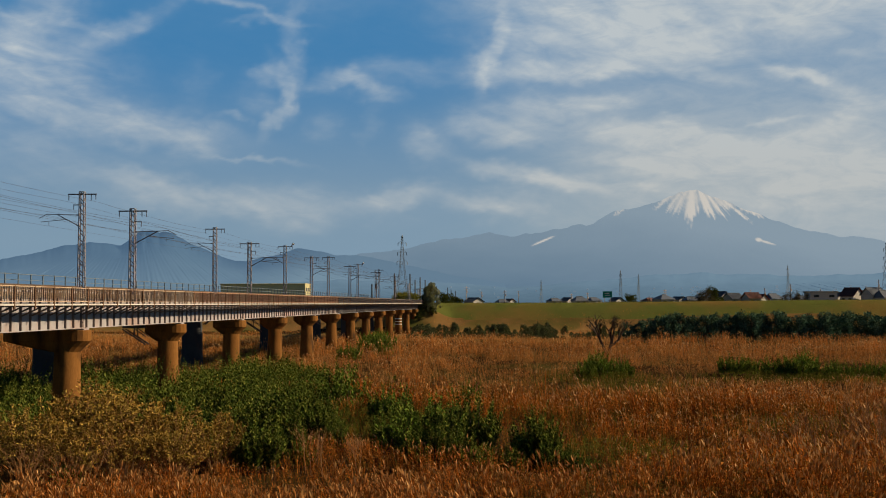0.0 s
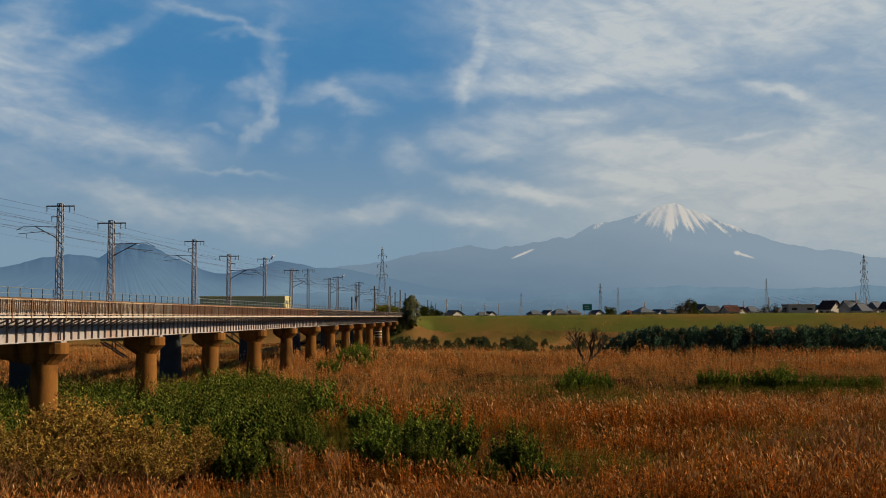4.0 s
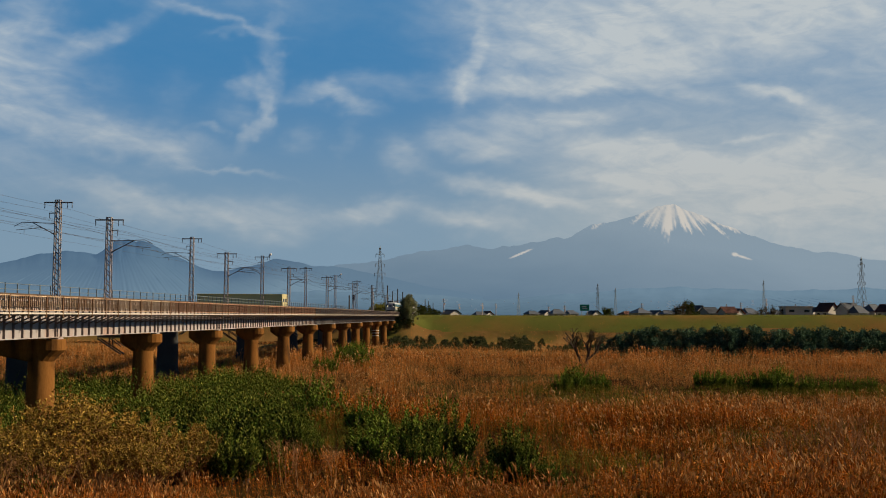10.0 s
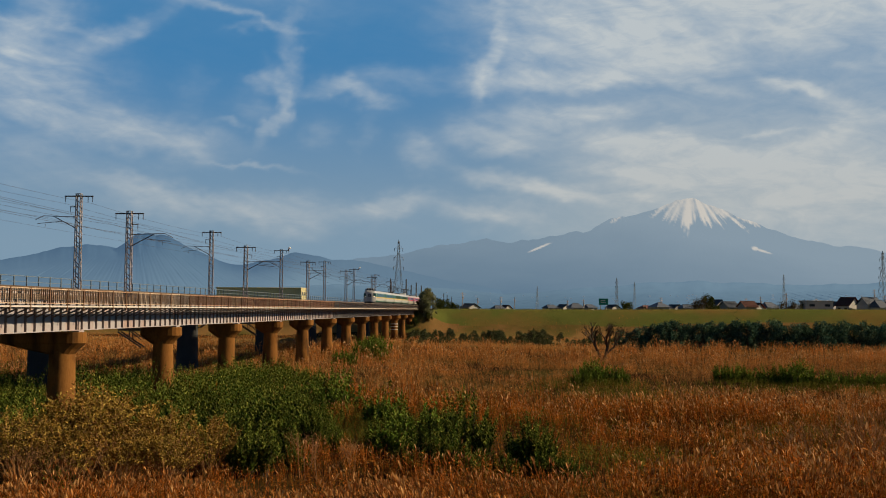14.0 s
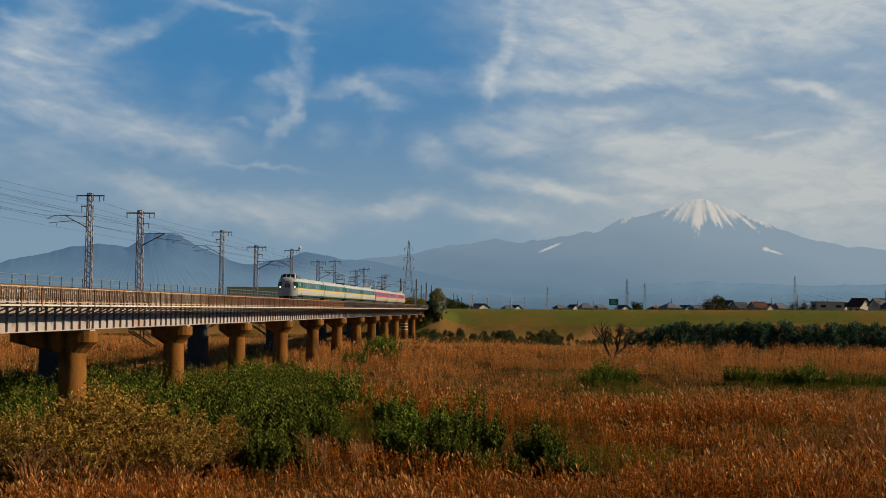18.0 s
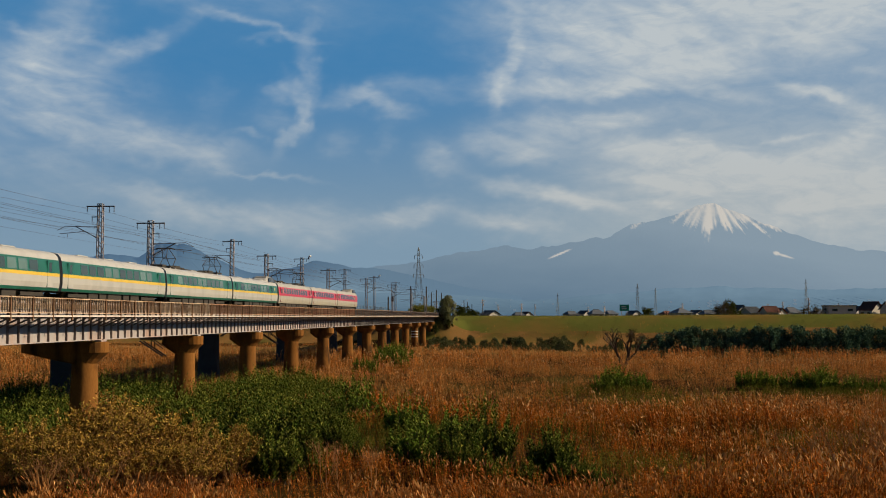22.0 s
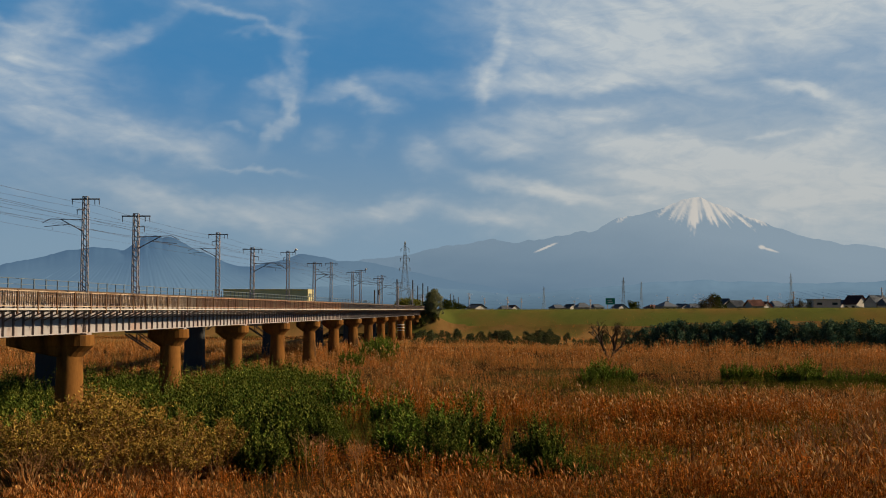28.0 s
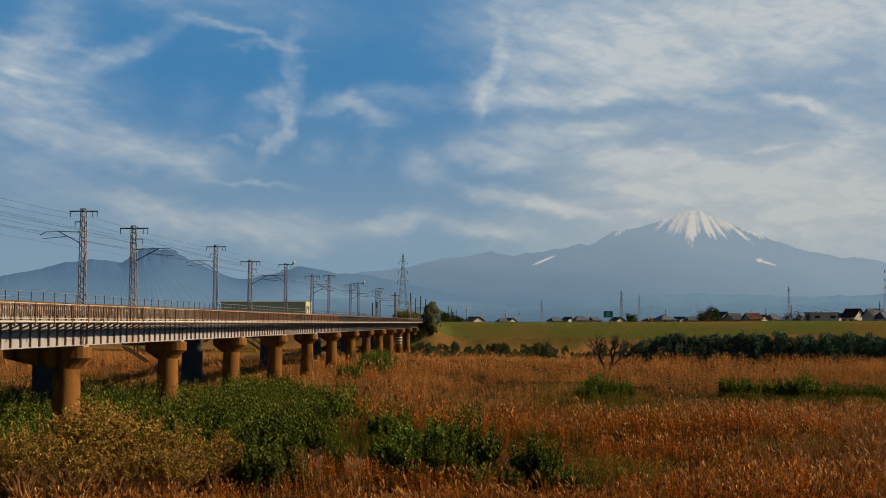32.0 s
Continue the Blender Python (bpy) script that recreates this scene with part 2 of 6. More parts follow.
def ground():
    xs = np.concatenate([np.linspace(-4500, -400, 22), np.linspace(-380, -70, 32), np.arange(-68, -10, 1.5), np.arange(-10, 130, 1.5),
                         np.linspace(132, 380, 40), np.linspace(400, 4500, 22)])
    ys = np.concatenate([np.linspace(-3000, -300, 14), np.linspace(-280, -40, 20), np.arange(-38, 40, 2.0), np.arange(40, 330, 2.5),
                         np.arange(330, 400, 0.8), np.arange(400, 420, 1.5), np.linspace(424, 900, 40), np.linspace(930, 4600, 26)])
    gx, gy = np.meshgrid(xs, ys)
    gz = ground_z(gx, gy)
    w, h = len(xs), len(ys)
    v = np.stack([gx, gy, gz], -1).reshape(-1, 3)
    i = (np.arange(h - 1)[:, None] * w + np.arange(w - 1)[None]).ravel()
    f = np.stack([i, i + 1, i + w + 1, i + w], -1)
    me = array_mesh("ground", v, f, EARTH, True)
    me.materials.append(DIKE_GRASS)
    cy = v[f].mean(1)
    me.materials.append(DRY_TURF)
    edge = 1.6 * field_noise(cy[:, 0] * 0.4, cy[:, 1], 14, 3.0)
    idx = ((cy[:, 1] > DIKE_Y - 11.5 + edge) | (cy[:, 1] < 22)).astype(np.int32)
    idx[(cy[:, 1] > 258 + 5 * edge) & (idx == 0)] = 2
    idx[(cy[:, 0] < -24 + 5 * field_noise(cy[:, 0], cy[:, 1], 6, 7.0)) & (cy[:, 1] > 322) & (cy[:, 1] < 351 + 2 * edge)] = 0
    me.polygons.foreach_set("material_index", idx)
    return tagged(new("ground", me), "river flat with brown reed litter between grassy dikes", "ground", kind="structure")


ground()


# ---- bridges ----
def oblong(cx, cy, hx, hy, z, n=20, power=2.0):
    pts = []
    for i in range(n):
        a = 2 * math.pi * i / n
        c, s = math.cos(a), math.sin(a)
        pts.append((cx + hx * math.copysign(abs(c) ** (2 / power), c), cy + hy * math.copysign(abs(s) ** (2 / power), s), z))
    return pts


def pier(name, x, y, top, label, material, left=1.75, rings=0):
    """A tapered round column with a round-ended cap."""
    t = thing(name, pose(x, y, 0), label, "bridge pier", "bridge piers")
    column = Geo()
    column.loft([oblong(0, 0, r, r, z, 24) for r, z in ((1.16, -1.2), (0.98, 2.5), (0.90, top - 1.5), (0.91, top - 1.2))])
    part("column", column, material, t, smooth=True)
    cap = Geo()

    def stadium(right, out, hy, z):
        """Straight sides and half-round ends."""
        pts = []
        for k in range(9):
            a = -math.pi / 2 + math.pi * k / 8
            pts.append((right - hy + hy * math.cos(a), hy * math.sin(a), z))
        for k in range(9):
            a = math.pi / 2 + math.pi * k / 8
            pts.append((-out + hy + hy * math.cos(a), hy * math.sin(a), z))
        return pts
    cap.loft([stadium(a, b, hy, z) for a, b, hy, z in ((0.92, 1.0, 0.86, top - 1.55), (1.2, 0.5 * left + 0.5, 0.92, top - 1.2), (1.66, left - 0.05, 0.98, top - 0.80), (1.70, left, 1.0, top - 0.76),
                                                       (1.70, left, 1.0, top - 0.04), (1.66, left - 0.05, 0.96, top))])
    part("cap", cap, material, t)
    for sx in (-1.7, 1.1):
        part("bearing", Geo().box(sx - 0.28, sx + 0.28, -0.5, 0.5, top - 0.02, top + 0.12, 0.03), STEEL_PALE, t, "pale steel bearing")
    for k in range(rings):
        part("painted_ring", Geo().loft([oblong(0, 0, r, r, 3.0 + k * 0.75 + dz, 24) for r, dz in ((1.0, 0), (0.995, 0.16))]), WHITE, t,
             "pale ring round the column")
    return t


def wall_pier(x, y, top):
    """A thick round-nosed wall pier of the second bridge."""
    t = thing("bridge_pier", pose(x, y, 0), "grey thick wall pier of the second bridge", "bridge pier", "bridge piers")
    part("column", Geo().loft([oblong(0, 0, hx, hy, z, 28, 5.0) for hx, hy, z in ((1.5, 1.0, -1.2), (1.32, 0.86, 2.5), (1.25, 0.8, top - 0.7))]), CONCRETE_GREY, t)
    part("cap", Geo().loft([oblong(0, 0, hx, hy, z, 28, 5.0) for hx, hy, z in ((1.4, 0.9, top - 0.9), (2.2, 1.05, top - 0.5), (2.25, 1.1, top - 0.04), (2.2, 1.05, top))]), CONCRETE_GREY, t)
    for sx in (-0.9, 0.9):
        part("bearing", Geo().box(sx - 0.3, sx + 0.3, -0.55, 0.55, top - 0.02, top + 0.12, 0.03), STEEL_DARK, t, "rusty steel bearing")
    return t


GIRDER_X = 1.4                  # half distance of the outer webs
GIRDER_LOW = 1.68               # girder's underside below the walkway


def girder_span(pale, web_steel=None):
    """One span of plate girders: two webs with flanges, stiffeners and walkway brackets."""
    web_steel = web_steel or STEEL_PALE
    t = thing("bridge_girder", pose(0, 0, 0), "pale steel plate girder span with dark upright stiffeners" if pale else "grey steel girder span of the second bridge",
              "bridge girder", "bridge girder spans")
    L = SPAN - 0.12
    low, high = -GIRDER_LOW, 0.42
    for s in (1, -1):
        x = s * GIRDER_X
        part("web", Geo().box(x - 0.02, x + 0.02, 0.06, L, low + 0.03, high), web_steel, t)
        part("bottom_flange", Geo().box(x - 0.2, x + 0.2, 0.06, L, low - 0.03, low + 0.03), web_steel, t)
        part("top_flange", Geo().box(x - 0.2, x + 0.2, 0.06, L, high, high + 0.05), STEEL_DARK, t)
        if s < 0 and not pale:
            continue
        n = 17
        shape = Geo().box(x + s * 0.02, x + s * 0.17, -0.035, 0.035, low + 0.031, high - 0.005).mesh("stiffener", STEEL_MID)
        bracket = Geo()
        edge = s * (-NEAR_X - 28.75)
        bracket.beam((x + s * 0.18, 0, -0.12), (edge, 0, -0.12), 0.10, 0.12)
        bracket.beam((x + s * 0.18, 0, -0.72), (edge - s * 0.25, 0, -0.17), 0.09, 0.09)
        bracket = bracket.mesh("walkway_bracket", STEEL_DARK)
        for i in range(n):
            y = 0.45 + (L - 0.9) * i / (n - 1)
            for nm, me in (("stiffener", shape), ("walkway_bracket", bracket)):
                o = part(nm, me, None, t)
                o.location = (0, y, 0)
    part("cross_brace", Geo().beam((-1.3, 0.6, -1.4), (1.3, 0.6, 0.3), 0.1).beam((1.3, 0.6, -1.4), (-1.3, 0.6, 0.3), 0.1), STEEL_DARK, t)
    return t


def railing_run(name, x, z, y0, y1, step, material, label, pickets, height=1.1, low_rail=0.14, parts=300, post_material=None, deep=0.014):
    """Posts, rails and pickets along a walkway's edge."""
    t = thing(name, pose(x, y0, z), label, "railing")
    n = int((y1 - y0) / step)
    post = Geo().box(-0.05, 0.05, -0.055, 0.055, -0.3, height + 0.03, 0.012).mesh("post", post_material or material)
    top = Geo().box(-0.035, 0.035, 0.046, step - 0.046, height - 0.07, height - 0.005, 0.01).mesh("top_rail", material)
    low = Geo().box(-0.025, 0.025, 0.046, step - 0.046, low_rail, low_rail + 0.05).mesh("low_rail", material)
    bar = Geo().box(-deep, deep, -0.018, 0.018, low_rail + 0.05, height - 0.07).mesh("picket", material)
    rest = Geo()
    made = 0
    for i in range(n):
        o = part("post", post, None, t)
        o.location = (0, i * step, 0)
        for nm, me in (("top_rail", top), ("low_rail", low)):
            o = part(nm, me, None, t)
            o.location = (0, i * step, 0)
        for k in range(pickets):
            y = i * step + step * (k + 1) / (pickets + 1)
            if y0 + y > 52 and made < parts:
                o = part("picket", bar, None, t)
                o.location = (0, y, 0)
                made += 1
            else:
                rest.box(-deep, deep, y - 0.018, y + 0.018, low_rail + 0.05, height - 0.07)
    if rest.v:
        tagged(part("far_pickets", rest, material, t), kind="stuff")
    return t


def lattice_mast(x, y, foot, top, side, label, lamp_head=False):
    """A square lattice mast with a cross-arm and a cantilever that reaches the track on the given side (+1: +X)."""
    t = thing("catenary_mast", pose(x, y, foot), label, "catenary mast", "catenary masts")
    h = top - foot
    w0, w1 = 0.27, 0.21
    for sx in (-1, 1):
        for sy in (-1, 1):
            part("leg", Geo().beam((sx * w0, sy * w0, 0), (sx * w1, sy * w1, h), 0.075), MAST_STEEL, t)
    n = int(h / 0.46)
    for face in range(4):
        rings = []
        for i in range(n + 1):
            a = w0 + (w1 - w0) * i / n
            q = ((1 if i % 2 else -1) * a, a, h * i / n)
            for _ in range(face):
                q = (-q[1], q[0], q[2])
            rings.append([(q[0] + ex * 0.024, q[1] + ey * 0.024, q[2] + ez * 0.03) for ex, ey, ez in ((-1, -1, -1), (1, -1, 1), (1, 1, 1), (-1, 1, -1))])
        lace = Geo().loft(rings)
        part("lacing", lace, MAST_STEEL, t)
    part("foot_plate", Geo().box(-0.4, 0.4, -0.4, 0.4, -0.06, 0.03, 0.01), MAST_STEEL, t)
    part("cap_plate", Geo().box(-0.24, 0.24, -0.24, 0.24, h, h + 0.03), MAST_STEEL, t)
    arm = Geo().box(-1.35, 1.35, -0.06, 0.06, h - 0.28, h - 0.16, 0.02)
    part("cross_arm", arm, ARM_STEEL, t)
    for sx in (-1.28, 0.85, 1.28):
        ins = Geo()
        for k in range(4):
            ins.tube((sx, 0, h - 0.34 - k * 0.1), (sx, 0, h - 0.40 - k * 0.1), 0.06, 0.035, 8)
        ins.tube((sx, 0, h - 0.28), (sx, 0, h - 0.78), 0.022, n=5)
        part("insulator", ins, ARM_STEEL, t)
    reach = side * 3.15
    z_hi = h - 2.15
    cant = Geo()
    cant.tube((side * 0.22, 0, z_hi), (side * 3.35, 0, z_hi + 0.1), 0.035)
    cant.tube((side * 0.22, 0, z_hi - 1.05), (side * 2.35, 0, z_hi + 0.05), 0.045)
    cant.tube((side * 3.35, 0, z_hi + 0.1), (side * 4.1, 0, z_hi - 0.28), 0.03)
    part("cantilever", cant, ARM_STEEL, t)
    reg = Geo()
    reg.tube((side * 1.5, 0, z_hi - 0.4), (side * 3.9, 0, z_hi - 0.62), 0.028)
    reg.tube((reach, 0, z_hi - 0.62), (reach, 0, z_hi - 0.95), 0.02)
    part("steady_arm", reg, ARM_STEEL, t)
    for z in (z_hi, z_hi - 1.05):
        part("insulator", Geo().tube((side * 0.24, 0, z), (side * 0.6, 0, z + (0.01 if z == z_hi else 0.18)), 0.07, 0.05, 8), ARM_STEEL, t)
    side_arm = Geo().box(-0.85 if side < 0 else 0.2, -0.2 if side < 0 else 0.85, -0.04, 0.04, h - 1.25, h - 1.17)
    side_arm.tube((side * 0.8, 0, h - 1.2), (side * 0.8, 0, h - 1.7), 0.04, 0.03)
    part("feeder_bracket", side_arm, ARM_STEEL, t)
    if lamp_head:
        part("lamp_bracket", Geo().tube((1.1, 0, h - 0.2), (1.3, 0, h + 0.15), 0.09, 0.12), STEEL_DARK, t)
        part("lamp_head", Geo().loft([oblong(1.42, 0, r, r, h + z, 10) for r, z in ((0.1, 0.05), (0.24, 0.15), (0.26, 0.3), (0.12, 0.42))]), WHITE, t,
             "white lamp head on the cross-arm", True)
    return t


def build_bridges():
    ks = range(-3, 13)
    for k in ks:
        y = FIRST + k * SPAN
        pier("bridge_pier", NEAR_X + 0.3, y, DECK - GIRDER_LOW - 0.16, "tapered round concrete bridge pier with orange-brown stains",
             CONCRETE, 4.6 if k == 0 else 2.1, 3 if k == 10 else 0)
        if k % 2:
            wall_pier(FAR_X, y, DECK + FAR_UP - GIRDER_LOW - 0.16)
    base = girder_span(True)
    far = girder_span(False)
    slate = girder_span(True, STEEL_SLATE)
    tagged(slate, "slate grey steel plate girder span with dark stiffeners")
    slate.matrix_world = pose(NEAR_X, FIRST + 5 * SPAN, DECK)
    for k in range(-3, 13):
        y = FIRST + k * SPAN
        if k > -3:
            if k != 5:
                copy_thing(slate if k > 5 else base, pose(NEAR_X, y, DECK))
            copy_thing(far, pose(FAR_X, y, DECK + FAR_UP))
        else:
            base.matrix_world = pose(NEAR_X, y, DECK)
            far.matrix_world = pose(FAR_X, y, DECK + FAR_UP)
    for x, z, nm in ((NEAR_X, DECK, "near"), (FAR_X, DECK + FAR_UP, "far")):
        # walkways either side: slabs end to end
        step = SPAN / 8
        n = int((BRIDGE_END - BRIDGE_START) / step)
        for s in (1, -1):
            w = tagged(thing("walkway", pose(x, BRIDGE_START, z), "pale edge slabs and open steel grating of the bridge walkway", "walkway"), kind="structure")
            slab = Geo().box(min(s * 2.84, s * 3.12), max(s * 2.84, s * 3.12), 0.01, step - 0.01, -0.085, 0.03, 0.01).mesh("slab", LEDGE)
            bars = Geo()
            for q in (2.30, 2.40, 2.50, 2.60, 2.70, 2.78):
                bars.box(s * q - 0.012, s * q + 0.012, 0.0, step, -0.05, 0.0)
            for q in range(4):
                bars.box(min(s * 2.29, s * 2.84), max(s * 2.29, s * 2.84), (q + 0.5) * step / 4 - 0.012, (q + 0.5) * step / 4 + 0.012, -0.075, -0.051)
            bars = bars.mesh("grating", STEEL_DARK)
            for i in range(n):
                for nm, me in (("slab", slab), ("grating", bars)):
                    o = part(nm, me, None, w)
                    o.location = (0, i * step, 0)
        # sleepers and rails on the girders
        tr = thing("track", pose(x, -420, z), "two rusty rails on weathered timber sleepers", "railway track", kind="structure")
        sleeper = Geo().box(-1.25, 1.25, -0.11, 0.11, 0.475, 0.64, 0.012).mesh("sleeper", TIMBER)
        y, c, rest = 0.0, 0, Geo()
        while y < 420 + TRACK_BEND:
            yy = y - 420
            if 58 < yy < 58 + 300 * 0.62:
                o = part("sleeper", sleeper, None, tr)
                o.location = (0, y, 0)
            else:
                rest.box(-1.25, 1.25, y - 0.11, y + 0.11, 0.475, 0.64)
            y += 0.62
        tagged(part("far_sleepers", rest, TIMBER, tr), kind="stuff")
        for s in (-1, 1):
            prof = [(-0.065, 0.64), (0.065, 0.64), (0.065, 0.66), (0.012, 0.68), (0.012, 0.76), (0.034, 0.77), (0.034, 0.8), (-0.034, 0.8), (-0.034, 0.77),
                    (-0.012, 0.76), (-0.012, 0.68), (-0.065, 0.66)]
            part("rail", Geo().loft([[(s * 0.567 + a, yy, b) for a, b in prof] for yy in (0, 420 + TRACK_BEND)]), RAIL, tr)
            part("rail", Geo().loft([[(s * 0.567 + a, yy, b + zz) for a, b in prof] for yy, zz in ((420 + TRACK_BEND, 0), (1320, -TRACK_FALL * (900 - TRACK_BEND)))]), RAIL, tr)
        for s in (-1, 1):
            gb = Geo().box(min(s * 1.5, s * 1.62), max(s * 1.5, s * 1.62), 420 + BRIDGE_START, 420 + BRIDGE_END, 0.475, 0.72)
            part("guard_timber", gb, TIMBER, tr)
        # ballast beds on the banks behind both ends
        for y0, y1 in ((-420, BRIDGE_START), (BRIDGE_END, TRACK_BEND)):
            bed = Geo().loft([[(-2.6, yy, -0.35), (2.6, yy, -0.35), (1.6, yy, 0.5), (-1.6, yy, 0.5)] for yy in (y0, y1)])
            if y1 == TRACK_BEND:
                bed.loft([[(-2.6, yy, -0.35 + zz), (2.6, yy, -0.35 + zz), (1.6, yy, 0.62 + zz), (-1.6, yy, 0.62 + zz)] for yy, zz in ((TRACK_BEND, 0), (900, -TRACK_FALL * (900 - TRACK_BEND)))])
            solid("ballast_bed", bed, BALLAST, "grey-brown ballast bed under the track", "ballast", kind="structure", m=pose(x, 0, z))
    bay, start = 2.82, 6.72
    cut1, cut2 = start + bay * 33, start + bay * 63
    railing_run("railing", -28.7, DECK, start, cut1, bay, RUST, "tan steel railing with close flat pickets along the walkway", 8, post_material=RUST_DARK, parts=210, deep=0.03)
    railing_run("railing", -28.7, DECK, cut1, cut2, bay, RUST_RED, "red-rusted steel railing with close pickets along the walkway", 8, post_material=RUST_DARK, parts=150, deep=0.03)
    railing_run("railing", -28.7, DECK, cut2, BRIDGE_END, bay, RUST_GREY, "grey-brown steel railing along the far part of the walkway", 8, post_material=RUST_DARK, parts=0, deep=0.03)
    railing_run("railing", NEAR_X - 3.1, DECK, BRIDGE_START, BRIDGE_END, bay, RUST_DARK, "dark rusty steel railing on the bridge's other walkway", 1, parts=0)
    railing_run("railing", FAR_X - 3.1, DECK + FAR_UP, BRIDGE_START, BRIDGE_END, 2.75, RAIL_BLUE, "blue-grey pipe fence along the second bridge", 0, 1.9, 1.3, parts=0)
    for j in range(-2, 9):
        y = FIRST + SPAN * (1 + 2 * j)
        near_top, far_top = DECK + (8.8 if j == 0 else 8.25), DECK + (10.4 if j == 0 else 10.25)
        foot_n, foot_f = DECK - 1.9, DECK + FAR_UP - 1.9
        if y > BRIDGE_END:
            foot_n = foot_f = DECK - 0.05
            near_top, far_top = DECK + 7.2 - 0.02 * (y - BRIDGE_END), DECK + 8.2 - 0.02 * (y - BRIDGE_END)
        lattice_mast(-34.9 if j == 0 else -35.0, y, foot_n, near_top, 1, "grey steel lattice catenary mast between the tracks")
        lattice_mast(-39.7, y, foot_f, far_top, -1, "tall grey steel lattice catenary mast of the second track", j in (2, 4))
        if y < BRIDGE_END:
            for x0, x1, z in ((NEAR_X - 1.6, -35.6, DECK - 2.0), (FAR_X + 1.6, -39.1, DECK + FAR_UP - 2.0)):
                b = thing("mast_bracket", pose(0, y, z), "dark steel truss bracket that carries a mast beside the pier", "bracket", "mast brackets")
                for yy in (-0.45, 0.45):
                    g = Geo().beam((x0, yy, -0.1), (x1, yy, -0.1), 0.12, 0.2)
                    g.beam((x0, yy, -1.7), (x1, yy, -0.3), 0.12).beam(((x0 + x1) / 2, yy, -1.0), ((x0 + x1) / 2, yy, -0.2), 0.08)
                    g.beam((x0, yy, -1.0), ((x0 + x1) / 2, yy, -0.2), 0.08)
                    part("truss", g, STEEL_DARK, b)
                part("seat_plate", Geo().box(min(x0, x1), max(x0, x1), -0.6, 0.6, 0.002, 0.04), STEEL_DARK, b)
    # abutments at both ends
    for y0, y1 in ((BRIDGE_START - 4, BRIDGE_START - 0.1), (BRIDGE_END + 0.1, BRIDGE_END + 4)):
        g = Geo().box(FAR_X - 4, NEAR_X + 3.4, y0, y1, -1, DECK - 0.3, 0.08)
        solid("abutment", g, CONCRETE_GREY, "grey concrete abutment at the end of the bridges", "abutment", kind="structure")


def wires():
    """Overhead lines: sagging from mast to mast."""
    def line(name, pts, r, label):
        t = thing(name, pose(0, 0, 0), label, "overhead wire", "overhead wires")
        for a, b in zip(pts, pts[1:]):
            a, b = Vector(a), Vector(b)
            sag = (b - a).length * (0.006 if "contact" not in name else 0.0)
            rings = []
            for i in range(9):
                u = i / 8
                q = a.lerp(b, u) - Vector((0, 0, 4 * sag * u * (1 - u)))
                rings.append([q + Vector((r * math.cos(w), 0, r * math.sin(w))) for w in (0.8, 2.4, 3.9, 5.5)])
            g = Geo().loft(rings, False)
            part("wire", g, WIRE, t)
    ys = [FIRST + SPAN * (1 + 2 * j) for j in range(-2, 9)]
    for x, up, nm in ((NEAR_X, 0.0, "near"), (FAR_X, FAR_UP, "far")):
        zc = DECK + 6.0 + (1.25 if up else 0.0)
        line("contact_wire", [(x + (0.2 if i % 2 else -0.2), y, zc) for i, y in enumerate(ys)], 0.010, "taut dark contact wire over the track")
        line("messenger_wire", [(x, y, zc + 0.95) for y in ys], 0.012, "sagging dark messenger wire over the track")
    for x, z in ((-36.28, 7.5), (-33.72, 7.5), (-40.98, 9.5), (-38.42, 9.5), (-34.2, 6.6), (-40.5, 8.6)):
        line("feeder_wire", [(x, y, DECK + z) for y in ys], 0.012, "dark feeder wire strung along the masts")


build_bridges()
wires()


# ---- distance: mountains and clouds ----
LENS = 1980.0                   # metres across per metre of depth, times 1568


def bearing(px):
    """Heading in radians of a picture column at the start of the clip."""
    return math.atan((px - 905.0) / LENS)


